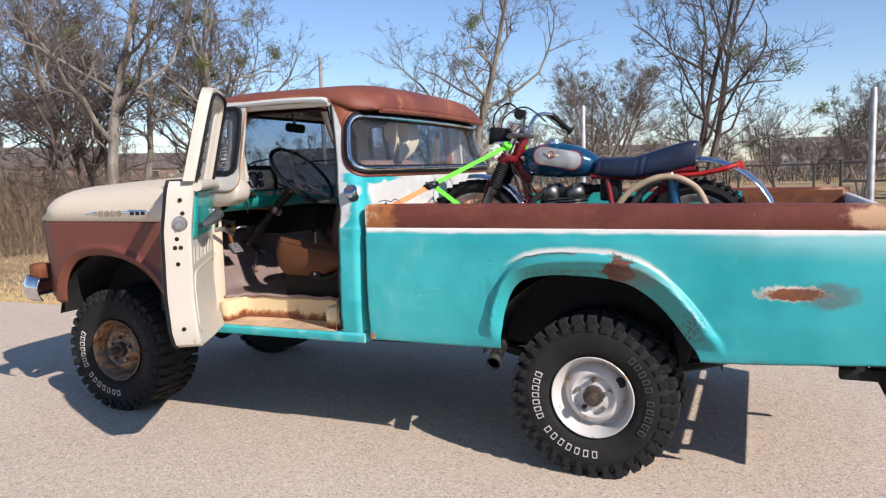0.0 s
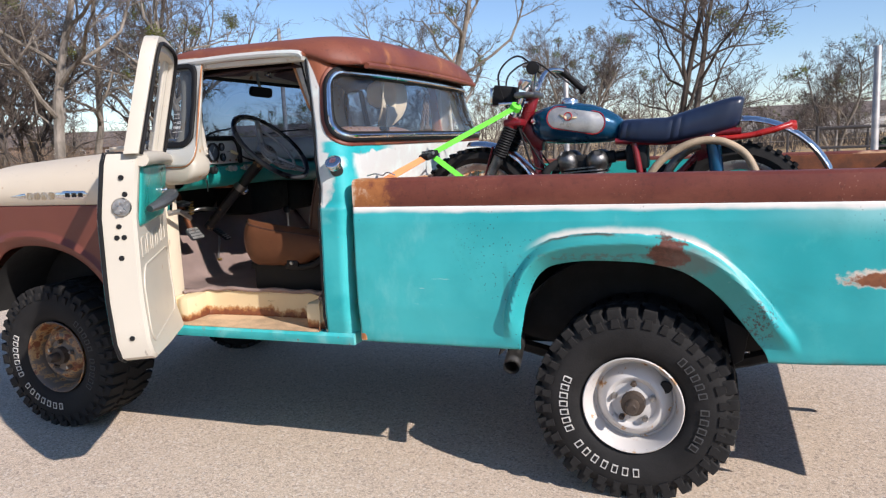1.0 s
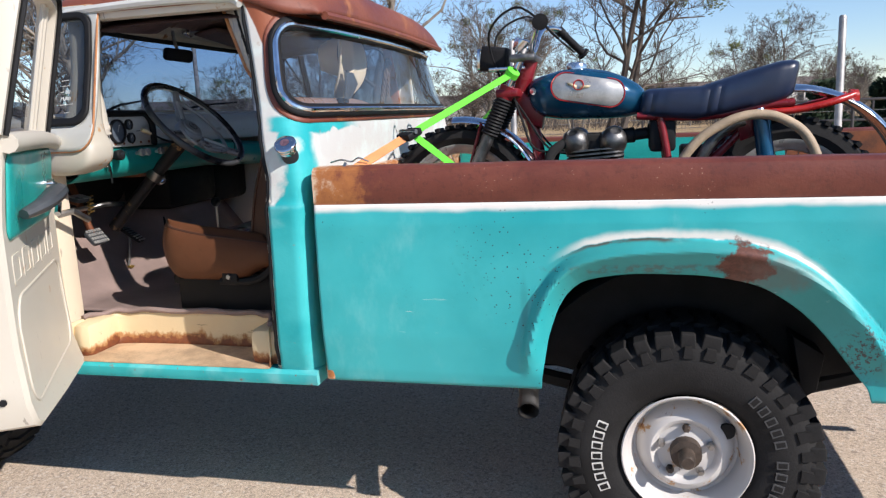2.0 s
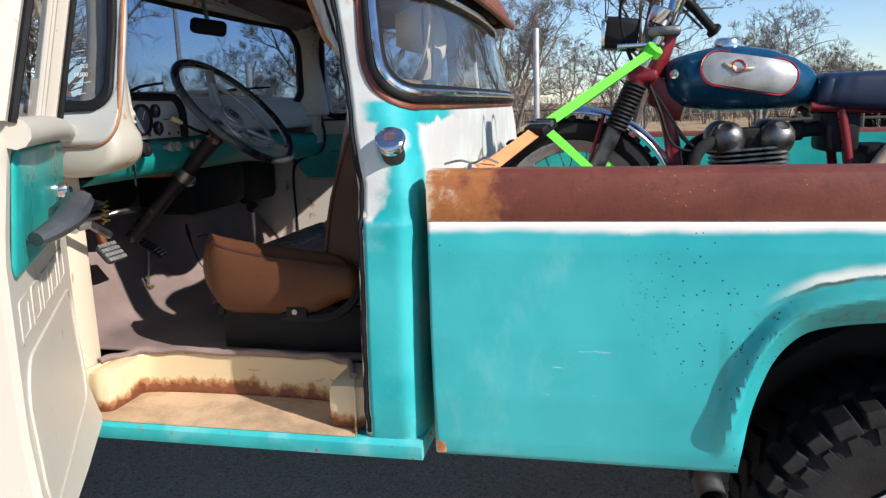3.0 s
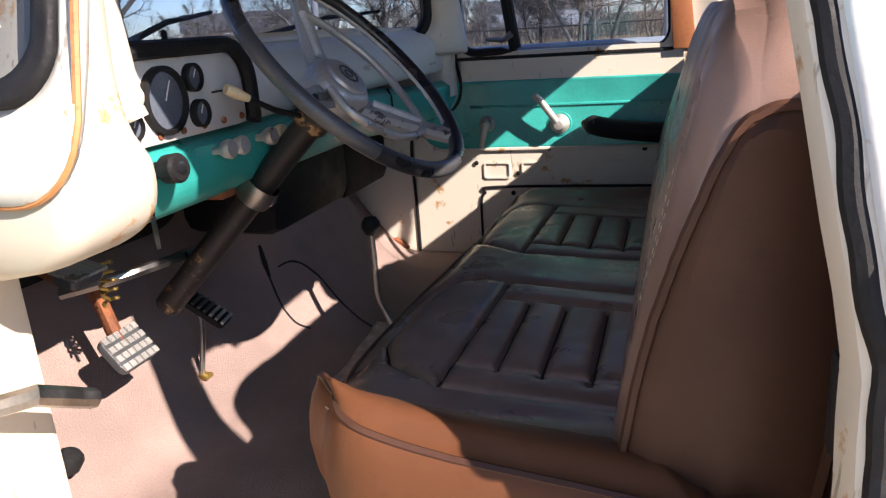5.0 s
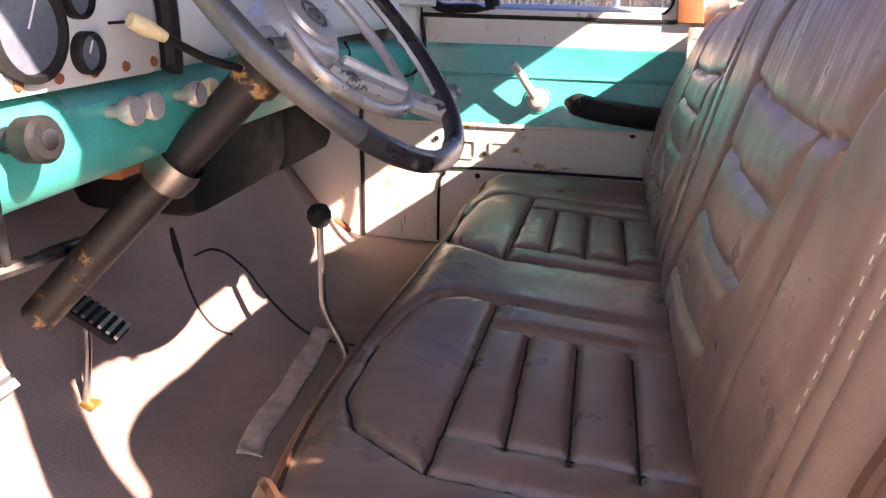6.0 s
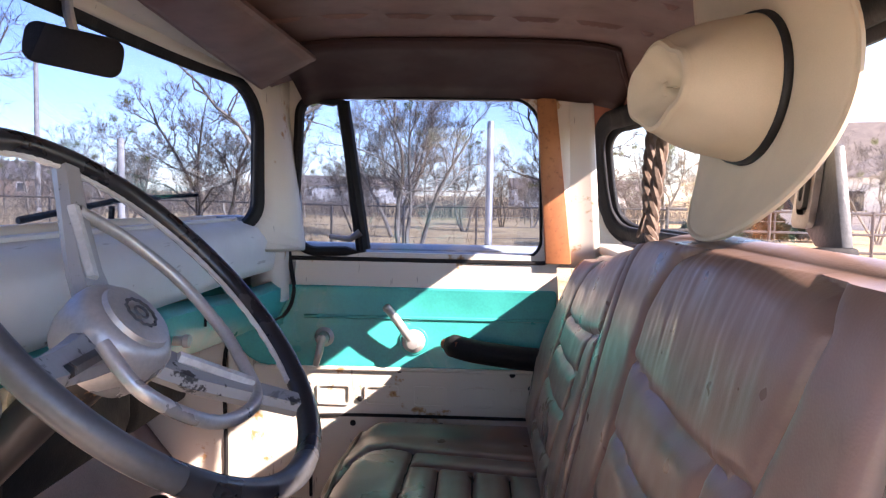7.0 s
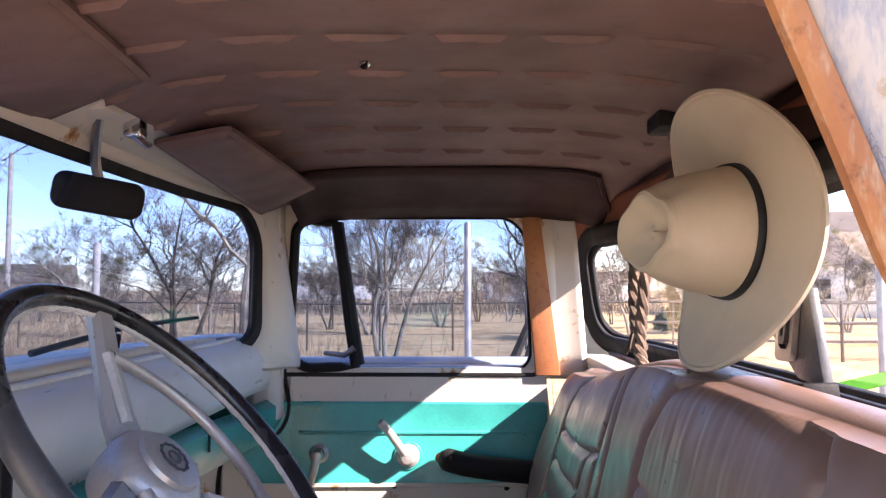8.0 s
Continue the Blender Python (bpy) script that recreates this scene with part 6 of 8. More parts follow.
colm = part("steering_column", tube([c0, c0.lerp(c1, 0.12), c0.lerp(c1, 0.14), c1], [0.036, 0.033, 0.026, 0.026], 14), "column", truck, "worn black steering column")
part("shift_tube", tube([c0.lerp(c1, 0.15) + Vector((0.0, 0.05, 0.0)), c1 + Vector((0, 0.045, 0.03))], 0.014, 10), "column", colm)
part("column_clamp", lathe([(0.034, -0.02), (0.036, 0.0), (0.034, 0.02)], c0.lerp(c1, 0.42), c1 - c0, 16), "steel", colm)
part("column_bracket", box(-2.30, -2.17, -0.49, -0.39, 1.27, 1.30, 0.01), "rust", colm)
lev = part("turn_lever", tube([c0.lerp(c1, 0.10), (-2.04, -0.50, 1.425), (-2.065, -0.545, 1.452)], 0.005, 8), "black", colm)
part("lever_knob", tube([(-2.062, -0.540, 1.449), (-2.073, -0.560, 1.461), (-2.080, -0.573, 1.468)], [0.006, 0.010, 0.008], 10), "yellow", lev, "yellowed plastic lever tip")
part("hand_throttle", tube(curve([(-2.40, -0.66, 1.15), (-2.34, -0.62, 1.16), (-2.30, -0.55, 1.165), (-2.317, -0.38, 1.145)], 5), 0.010, 8), "steel", truck)
part("column_lamp", lathe([(0.0, 0.006), (0.012, 0.006), (0.019, 0.004), (0.021, -0.004), (0.018, -0.03)], (-2.161, -0.361, 1.249), (0.75, -0.55, 0.35), 20), "chrome", truck, "small chrome-rimmed lamp beside the column")


def pedal(c, arm_top, size, label, tilt=40):
    m = pose(*c, 0, 90 - tilt, 0)
    p = part("pedal", prism(rounded(-size[0], size[0], -size[1], size[1], 0.014, 4), -0.008, 0.008, "z", 0.003, m=m), "rack", truck, label)
    for i in range(6):
        for j in range(4):
            x = -size[0] * 0.78 + size[0] * 1.56 * j / 3
            y = -size[1] * 0.82 + size[1] * 1.64 * i / 5
            part("pad_block", box(x - 0.006, x + 0.006, y - 0.0055, y + 0.0055, 0.007, 0.012, 0.0, m=m), "silver", p)
    part("pedal_arm", tube(curve([Vector(c) - Vector((0.01, 0, 0.01)), Vector(c).lerp(Vector(arm_top), 0.5) + Vector((0.0, 0, -0.02)), arm_top], 5), 0.012, 8, flat=1.5), "rust", p)
    return p


pedal((-2.325, -0.615, 1.035), (-2.44, -0.585, 1.26), (0.036, 0.045), "clutch pedal with a worn ribbed rubber pad")
pedal((-2.30, -0.712, 1.205), (-2.46, -0.70, 1.27), (0.024, 0.036), "clutch pedal with a bare steel pad", 75)
part("return_spring", tube([(-2.285 + 0.012 * math.cos(i * 0.9), -0.672 + 0.012 * math.sin(i * 0.9), 1.215 - 0.0022 * i) for i in range(34)], 0.003, 6), "brass", truck, "small brass-coloured return spring")
acc = part("accelerator_pedal", prism(rounded(-0.052, 0.052, -0.030, 0.030, 0.014, 4), -0.006, 0.006, "z", 0.002, m=pose(-2.353, -0.345, 1.000, 0, 38, 12)), "black", truck, "ribbed black accelerator pad")
for i in range(7):
    part("pad_rib", box(-0.045 + 0.0145 * i, -0.039 + 0.0145 * i, -0.026, 0.026, 0.005, 0.011, 0.0, m=pose(-2.353, -0.345, 1.000, 0, 38, 12)), "silver" if i > 3 else "rack", acc)
part("pedal_rod", tube(curve([(-2.365, -0.350, 0.992), (-2.362, -0.362, 0.94), (-2.371, -0.372, floor_z(-2.371, -0.372) + 0.004)], 5), 0.006, 8), "steel", acc)
part("rod_shoe", box(-2.392, -2.350, -0.384, -0.360, floor_z(-2.371, -0.372), floor_z(-2.371, -0.372) + 0.010, 0.003), "brass", acc, "brassy floor hinge")
part("dimmer_switch", lathe([(0.022, 0), (0.022, 0.02), (0.014, 0.03), (0, 0.032)], (-2.36, -0.76, 0.89), (0.6, 0, 0.8), 14), "black", truck)
wire_line = curve([(-2.40, -0.015, 0), (-2.375, -0.03, 0), (-2.35, -0.04, 0), (-2.32, -0.042, 0), (-2.29, -0.03, 0)], 6)
lw = part("loose_wire", tube([(p.x, p.y, floor_z(p.x, p.y) + 0.006) for p in wire_line], 0.003, 6), "black", truck)
part("wire_terminal", tube([(-2.425, 0.004, floor_z(-2.425, 0.004) + 0.009), (-2.41, -0.008, floor_z(-2.41, -0.008) + 0.009), (-2.395, -0.018, floor_z(-2.395, -0.018) + 0.008)], [0.004, 0.0075, 0.004], 8), "black", lw)
gs = part("gear_lever", tube(curve([(-2.02, -0.085, 0.80), (-2.035, -0.085, 0.86), (-2.07, -0.082, 0.93), (-2.075, -0.08, 1.0), (-2.076, -0.08, 1.10)], 5), [0.008] * 8 + [0.0065] * 13, 10), "steel", truck, "bent steel gear lever")
part("gear_knob", lathe([(0.006, -0.022), (0.015, -0.018), (0.022, -0.004), (0.0215, 0.008), (0.014, 0.019), (0.0, 0.022)], (-2.076, -0.08, 1.114), (0, 0, 1), 24), "black", gs, "black ball knob")

# bench seat
Y0, Y1, YB = -0.925, 0.675, -0.872


def groove(d, w=0.0048, depth=0.0125):
    return -depth * math.exp(-abs(d / w) ** 1.3)


def seg_dist(p, a, b):
    ax, ay = b[0] - a[0], b[1] - a[1]
    t = max(0.0, min(1.0, ((p[0] - a[0]) * ax + (p[1] - a[1]) * ay) / (ax * ax + ay * ay + 1e-12)))
    return math.hypot(p[0] - a[0] - t * ax, p[1] - a[1] - t * ay)


cushion_seams = []
for dy in (-0.635, 0.02):
    # the insert's frame, its inner frame and the three cross seams
    ya, yb = dy, dy + 0.455
    cushion_seams += [((-1.752, ya), (-1.738, yb)), ((-1.752, ya), (-1.40, ya - 0.03)), ((-1.738, yb), (-1.40, yb - 0.04))]
    cushion_seams += [((-1.742, ya + 0.075), (-1.40, ya + 0.045)), ((-1.735, yb - 0.09), (-1.40, yb - 0.13))]
    for k, x in enumerate((-1.676, -1.603, -1.528)):
        cushion_seams.append(((x, ya + 0.062 - 0.012 * k), (x, yb - 0.105 - 0.015 * k)))
    bend = [(-1.738, yb), (-1.79, yb + 0.018), (-1.835, yb - 0.005), (-1.868, yb - 0.065), (-1.888, yb - 0.18), (-1.885, yb - 0.32), (-1.850, yb - 0.395), (-1.752, ya)]
    cushion_seams += list(zip(bend, bend[1:]))


def cush_xy(u, v):
    k = 0.40 * abs(v) ** 7 if v < 0 else 0.20 * abs(v) ** 9
    x = -1.643 + 0.260 * u * (1 - (k if u < 0 else 0)) - (0.012 * math.sin(math.pi * (v + 1)) if u < 0 else 0)
    y = (Y0 + Y1) / 2 + (Y1 - Y0) / 2 * v * (1 - (0.075 if v < 0 else 0.035) * max(0.0, -u) ** 6)
    return x, y


def cush_top(u, v):
    x, y = cush_xy(u, v)
    z = 1.018 + 0.022 * (1 - 0.5 * u) * (1 - abs(v) ** 4) * 0.4 + 0.020 * math.exp(-((v - 0.93) / 0.05) ** 2) + (0.098 - 0.032 * u) * smooth(-v, 0.72, 0.97)
    e = min(1 - abs(u), (1 - abs(v)) * 3.2)
    z -= 0.022 * (1 - smooth(e, 0.0, 0.26)) ** 2
    d = min(seg_dist((x, y), a, b) for a, b in cushion_seams)
    z += groove(d) + 0.004 * smooth(d, 0.0, 0.03)
    z += 0.0012 * noise.noise((x * 26, y * 26, 1.5))
    return (x, y, z)


us, vs = span(-1, 1, 170), span(-1, 1, 480)
seat = part("bench_seat", grid(cush_top, us, vs), "seat", truck, "dark brown stitched vinyl bench seat cushion")
# near end of the cushion: sunlit tone of the vinyl put in as colour
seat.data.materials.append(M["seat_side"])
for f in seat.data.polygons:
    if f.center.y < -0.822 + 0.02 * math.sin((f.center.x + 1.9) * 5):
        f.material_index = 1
loop = [(u, -1.0) for u in us] + [(1.0, v) for v in vs[1:]] + [(u, 1.0) for u in us[::-1][1:]] + [(-1.0, v) for v in vs[::-1][1:-1]]
loop = loop[::2]
tops = [Vector(cush_top(u, v)) for u, v in loop]
mid_c = Vector((-1.64, (Y0 + Y1) / 2, 0))
bm = bmesh.new()
rows = []
outs = []
for a in range(len(tops)):
    t_ = tops[(a + 3) % len(tops)] - tops[a - 3]
    o = Vector((t_.y, -t_.x, 0)).normalized()
    outs.append(o if o.dot(tops[a] - mid_c) > 0 else -o)
for drop, out in ((0.0, 0.0), (0.004, 0.006), (0.016, 0.015), (0.035, 0.022), (0.06, 0.025), (0.085, 0.020), (0.105, 0.008), (0.118, -0.008), (0.125, -0.030)):
    row = []
    for p, o in zip(tops, outs):
        k = 1 - (0.34 * smooth(p.x, -1.52, -1.385) + 0.30 * smooth(-p.x, 1.76, 1.90)) * smooth(-p.y, 0.80, 0.90)
        row.append(bm.verts.new(Vector((p.x, p.y, p.z - drop * k * (max(p.z, 1.005) - 0.925) / 0.125)) + o * out))
    rows.append(row)
for A, B in zip(rows, rows[1:]):
    for j in range(len(A)):
        bm.faces.new((A[j], A[(j + 1) % len(A)], B[(j + 1) % len(A)], B[j]))
part("cushion_side", bm, "seat_side", seat, "cushion side, the seat's brown vinyl toned for sun and shade")
edge_path = [t + Vector((0, 0, -0.004)) for t in tops]
part("piping", tube(edge_path, 0.006, 6, closed=True), "back_side", seat, "raised brown piping")
path = [tops[i] + Vector((0, 0, -0.016)) + Vector((loop[i][0] if abs(loop[i][0]) > 0.99 else 0, loop[i][1] if abs(loop[i][1]) > 0.99 else 0, 0)) * 0.011 for i in range(len(tops))]


def stitches(path, parent, gap=0.0095, r=0.0008):
    """A row of short pale threads along a path, too fine to pick apart."""
    bm = bmesh.new()
    carry = 0.0
    for a, b in zip(path, path[1:]):
        L = (b - a).length
        s = carry
        while s + 0.007 < L:
            tube([a.lerp(b, s / L), a.lerp(b, (s + 0.007) / L)], r, 4, bm=bm)
            s += gap
        carry = max(0.0, s - L)
    ob = part("stitching", bm, "stitch", parent, "pale stitching")
    ob["kind"] = "stuff"


front_idx = [i for i, (u, v) in enumerate(loop) if v < -0.999 or u < -0.999]
stitches([path[i] for i in front_idx if loop[i][1] < -0.999], seat)

BACK = curve([(-1.448, 0, 1.015), (-1.462, 0, 1.07), (-1.450, 0, 1.16), (-1.425, 0, 1.28), (-1.398, 0, 1.41), (-1.376, 0, 1.498), (-1.352, 0, 1.545), (-1.318, 0, 1.557), (-1.285, 0, 1.540), (-1.268, 0, 1.46), (-1.262, 0, 1.20), (-1.275, 0, 1.06)], 18)
BL = [0.0]
for a, b in zip(BACK, BACK[1:]):
    BL.append(BL[-1] + (b - a).length)
back_seams = []
for dy in (0.0, 0.638):
    inner = [(-0.250, 1.405), (-0.240, 1.314), (-0.213, 1.22), (-0.165, 1.115), (-0.145, 1.02)]
    outer = [(-0.566, 1.392), (-0.540, 1.307), (-0.518, 1.22), (-0.490, 1.127), (-0.480, 1.03)]
    pad = [(-0.250, 1.405), (-0.35, 1.392), (-0.457, 1.387), (-0.56, 1.388), (-0.648, 1.400)]
    edge = [(-0.617, 1.03), (-0.617, 1.16), (-0.632, 1.30), (-0.648, 1.40), (-0.672, 1.47), (-0.680, 1.515), (-0.66, 1.540), (-0.52, 1.556), (-0.38, 1.552), (-0.30, 1.53), (-0.262, 1.47), (-0.250, 1.405)]
    for chain in (inner, outer, pad, edge):
        back_seams += [((a[0] + dy, a[1]), (b[0] + dy, b[1])) for a, b in zip(chain, chain[1:])]
    for a, b in zip(inner[1:], outer[1:]):
        m_ = ((a[0] + b[0]) / 2 + dy, (a[1] + b[1]) / 2 - 0.012)
        back_seams += [((a[0] + dy, a[1]), m_), (m_, (b[0] + dy, b[1]))]
back_seams += [((-0.055, 1.02), (-0.065, 1.30)), ((-0.065, 1.30), (-0.085, 1.56)), ((-0.775, 1.05), (-0.777, 1.50)), ((-0.806, 1.10), (-0.808, 1.47))]


def back_pt(v, i):
    """v from -1 (driver's end) to 1 along the seat; i runs up the face, over the top and down the rear."""
    p = BACK[i]
    y = (YB + Y1) / 2 + (Y1 - YB) / 2 * v
    end = (1 - abs(v)) * (Y1 - YB) / 2
    r = 0.13 if v < 0 else 0.18
    drop = 0.0
    if end < r:
        drop = r - math.sqrt(max(0.0, r * r - (r - end) ** 2))
    z = p.z - (drop * 0.8 + 0.085 * smooth(y, -0.25, 0.50)) * smooth(p.z, 1.20, 1.57)
    puff = 0.014 * smooth(end, 0.0, 0.05)
    x = p.x
    if i < len(BACK) * 0.55:
        d = min(seg_dist((y, p.z), a, b) for a, b in back_seams)
        dep = groove(d, 0.005, 0.009) + 0.003 * smooth(d, 0.0, 0.025)
        x -= dep + puff
        wr = 0.0009 * noise.noise((y * 95, p.z * 5, 2.0)) * smooth(p.z, 1.38, 1.46) * smooth(0.20 - abs(y + 0.46), 0.0, 0.05) + 0.0012 * noise.noise((y * 30, p.z * 30, 4.0))
        x -= wr
    else:
        x += puff * 0.5
    return (x, y, z)


back = part("backrest", grid(back_pt, span(-1, 1, 520), range(len(BACK))), "seat", seat, "dark brown seat back with chevron stitching")
for s in (-1, 1):
    bm = bmesh.new()
    vs_ = [bm.verts.new(back_pt(s, i)) for i in range(len(BACK))]
    ins = [bm.verts.new(Vector((-1.36 + (v.co.x + 1.36) * 0.70, v.co.y + s * 0.014, 1.27 + (v.co.z - 1.27) * 0.90))) for v in vs_]
    for a in range(len(vs_)):
        b = (a + 1) % len(vs_)
        bm.faces.new((vs_[a], vs_[b], ins[b], ins[a]))
    bm.faces.new(ins)
    part("backrest_side", bm, "back_side", seat, "seat back end, the seat's brown vinyl darkened for shade")
end_path = [Vector(back_pt(-1, i)) + Vector((0.010, -0.006, -0.004)) for i in range(9, 118)]
part("piping", tube([Vector(back_pt(-1, i)) + Vector((0, -0.002, 0)) for i in range(len(BACK))], 0.006, 6), "back_side", seat)
stitches(end_path, seat)


def seam_lines(skin, seams, u, v, up):
    """A thin dark line laid along each groove of a stitched skin."""
    tree = kdtree.KDTree(len(skin.data.vertices))
    for n, w in enumerate(skin.data.vertices):
        p = [0.0, 0.0, 0.0]
        p[u], p[v] = w.co[u], w.co[v]
        if abs(up.dot(w.normal)) > 0.15:
            tree.insert(p, n)
    tree.balance()
    for a, b in seams:
        line = []
        for k in span(0, 1, max(2, int(math.hypot(b[0] - a[0], b[1] - a[1]) / 0.008))):
            p = [0.0, 0.0, 0.0]
            p[u], p[v] = a[0] + (b[0] - a[0]) * k, a[1] + (b[1] - a[1]) * k
            n = tree.find(p)[1]
            line.append(skin.data.vertices[n].co + up * 0.0012)
        part("seam", tube(line, 0.0021, 5), "seam", seat)


seam_lines(seat, cushion_seams, 0, 1, Vector((0, 0, 1)))
for y in (-0.783, -0.814):
    ii = [i for i in range(22, 100)]
    v = (y - (YB + Y1) / 2) / ((Y1 - YB) / 2)
    stitches([Vector(back_pt(v, i)) + Vector((-0.003, 0, 0)) for i in ii], seat, 0.010, 0.0009)
bm = tube(curve([(-1.58, -0.915, 0.925), (-1.48, -0.918, 0.925), (-1.41, -0.918, 0.945), (-1.36, -0.918, 1.00), (-1.34, -0.915, 1.06)], 5), 0.014, 8)
part("seat_bracket", bm, "black", seat, "black steel seat hinge bracket")
part("bracket_plate", box(-1.565, -1.505, -0.936, -0.922, 0.925, 0.962, 0.005), "black", seat)
part("bracket_bolt", lathe([(0, 0.008), (0.008, 0.006), (0.010, 0)], (-1.537, -0.936, 0.944), (0, -1, 0), 10), "steel", seat)
for y in (-0.80, -0.10, 0.55):
    part("seat_frame", box(-1.82, -1.32, y - 0.02, y + 0.02, 0.785, 0.93, 0.008), "black", seat)
part("seat_frame", box(-1.84, -1.80, -0.82, 0.60, 0.89, 0.925, 0.008), "black", seat)

belt = thing("floor_strap", "pale frayed webbing strap lying on the floor mat", "strap", (-2.12, -0.15, FZ))
belt_line = curve([(-2.098, -0.36, 0), (-2.112, -0.30, 0), (-2.118, -0.15, 0), (-2.132, 0.0, 0), (-2.142, 0.10, 0)], 6)
part("webbing", grid(lambda i, v: (belt_line[i].x + 0.045 * (v - 0.5), belt_line[i].y, floor_z(belt_line[i].x, belt_line[i].y) + 0.008 + 0.003 * math.sin(i * 0.9 + v * 3)), range(len(belt_line)), span(0, 1, 6)), "belt", belt, solid=0.003)

# hat, rope and rack at the rear window
plate = part("rack_plate", prism([(-0.285, 1.612), (-0.372, 1.552), (-0.433, 1.548), (-0.402, 1.655), (-0.330, 1.655)], -1.258, -1.246, "x", 0.003), "rack", truck, "grey rack bracket with a buckle slot")
tilt = lambda a, b, d: (-1.259 - d, -0.363 + a - 0.24 * b, 1.618 + b)
part("rack_slot", ring(rounded(-0.021, 0.021, -0.048, 0.048, 0.010, 3), rounded(-0.013, 0.013, -0.034, 0.040, 0.008, 3), tilt, 0.007), "steel", plate, "worn steel buckle")
part("slot_tongue", ring(rounded(-0.008, 0.008, -0.028, 0.046, 0.006, 3), rounded(-0.004, 0.004, -0.020, 0.040, 0.004, 3), tilt, 0.010), "rack", plate)
part("rack_foot", prism([(-0.405, 1.552), (-0.442, 1.556), (-0.446, 1.535), (-0.398, 1.535)], -1.285, -1.246, "x", 0.004), "black", plate)
hat = thing("cowboy_hat", "cream felt cowboy hat hung on the window rack", "hat", (-1.293, -0.270, 1.725))
HC = Vector((-1.293, -0.270, 1.725))
HX = Vector((-0.980, -0.080, 0.009)).normalized()
HY = (Vector((0.156, -0.986, 0.072)) - HX * Vector((0.156, -0.986, 0.072)).dot(HX)).normalized()
HZ = HX.cross(HY)


def hat_pt(long, wide, up):
    return HC + HY * long + HZ * wide + HX * up


def brim_pt(t, k):
    r0, r1 = (0.098, 0.083), (0.202, 0.196)
    c, s_ = math.cos(t), math.sin(t)
    a = r0[0] + (r1[0] - 0.030 * smooth(c, -0.3, 0.9) - r0[0]) * k
    b = r0[1] + (r1[1] - r0[1]) * k
    c, s_ = math.cos(t), math.sin(t)
    curl = 0.045 * k ** 1.6 * abs(s_) ** 2.2 - 0.025 * k ** 2 * abs(c) ** 3
    return hat_pt(a * c, b * s_ * (1 - 0.12 * k * abs(s_)), curl)


part("brim", grid(lambda t, k: brim_pt(t, k), [2 * math.pi * i / 72 for i in range(72)], span(0, 1, 12), close_u=True), "straw", hat, "wide curled brim", solid=0.005)
part("brim_edge", tube([brim_pt(2 * math.pi * i / 72, 1.0) for i in range(72)], 0.0038, 6, closed=True), "straw", hat)


def crown_pt(t, h):
    """h to 1: the side, past 1: over the rounded shoulder into the long dent on top."""
    c, s_ = math.cos(t), math.sin(t)
    hh = min(h, 1.0)
    f = 1 - 0.16 * hh - 0.14 * hh ** 5
    k = max(0.0, h - 1.0)
    f *= math.cos(k * math.pi / 2)
    a, b = 0.098 * f, 0.083 * f * (1 - 0.10 * hh)
    grip = math.exp(-((c - 0.62) / 0.30) ** 2) + 0.8 * math.exp(-((c + 0.62) / 0.30) ** 2)
    pinch = 0.019 * smooth(h, 0.50, 1.0) * grip * abs(s_) * f
    up = 0.104 * hh - 0.012 * hh * c + 0.012 * math.sin(min(k, 0.5) * math.pi) - 0.030 * smooth(k, 0.2, 0.9)
    return hat_pt(a * c, (b - pinch) * s_, up)


part("crown", grid(lambda t, h: crown_pt(t, h), [2 * math.pi * i / 60 for i in range(60)], span(0, 1, 16) + [1.06, 1.12, 1.2, 1.3, 1.42, 1.56, 1.7, 1.85, 1.985], close_u=True), "straw", hat, "creased crown", solid=0.004)
part("hat_band", grid(lambda t, h: Vector(crown_pt(t, 0.02 + 0.10 * h)) + (Vector(crown_pt(t, 0.05)) - hat_pt(0, 0, 0.01)).normalized() * 0.003, [2 * math.pi * i / 60 for i in range(60)], span(0, 1, 3), close_u=True), "band", hat, "narrow black ribbon", solid=0.003)
rope = thing("rope", "brown braided rope hanging at the rear window", "rope", (-1.27, 0.19, 1.62))


def braid(pts, r, name="strand"):
    base = curve(pts, 10)
    for ph in (0.0, 2.1, 4.2):
        tw = []
        for i, p in enumerate(base):
            a = i * 0.75 + ph
            tw.append(p + Vector((math.cos(a), math.sin(a), 0)) * r * 0.55)
        part(name, tube(tw, r * 0.62, 6), "rope", rope)


braid([(-1.275, 0.24, 1.72), (-1.285, 0.245, 1.74), (-1.29, 0.25, 1.66), (-1.29, 0.235, 1.57)], 0.011)
braid([(-1.275, 0.20, 1.735), (-1.29, 0.185, 1.62), (-1.30, 0.17, 1.54), (-1.295, 0.14, 1.50)], 0.011)
rnd = random.Random(4)
for k in range(26):
    a = rnd.uniform(0, 6.28)
    part("frayed_end", tube([(-1.29, 0.235, 1.58), (-1.29 + 0.012 * math.cos(a), 0.235 + 0.014 * math.sin(a), 1.562), (-1.29 + 0.020 * math.cos(a), 0.235 + 0.024 * math.sin(a), 1.535 + rnd.uniform(-0.01, 0.01))], 0.002, 4), "rope", rope)



# ---- the motorcycle in the bed ----
MY = -0.25
bike = thing("motorcycle", "old blue motorcycle with dark seat, strapped in the truck bed", "motorcycle", (-0.2, MY, FLOOR))


def loft(secs, bm=None, caps=True):
    """Rings of equal count joined to a skin."""
    bm = bm or bmesh.new()
    rows = [[bm.verts.new(p) for p in s] for s in secs]
    n = len(rows[0])
    for A, B in zip(rows, rows[1:]):
        for j in range(n):
            bm.faces.new((A[j], A[(j + 1) % n], B[(j + 1) % n], B[j]))
    if caps:
        bm.faces.new(rows[0]), bm.faces.new(rows[-1][::-1])
    return bm


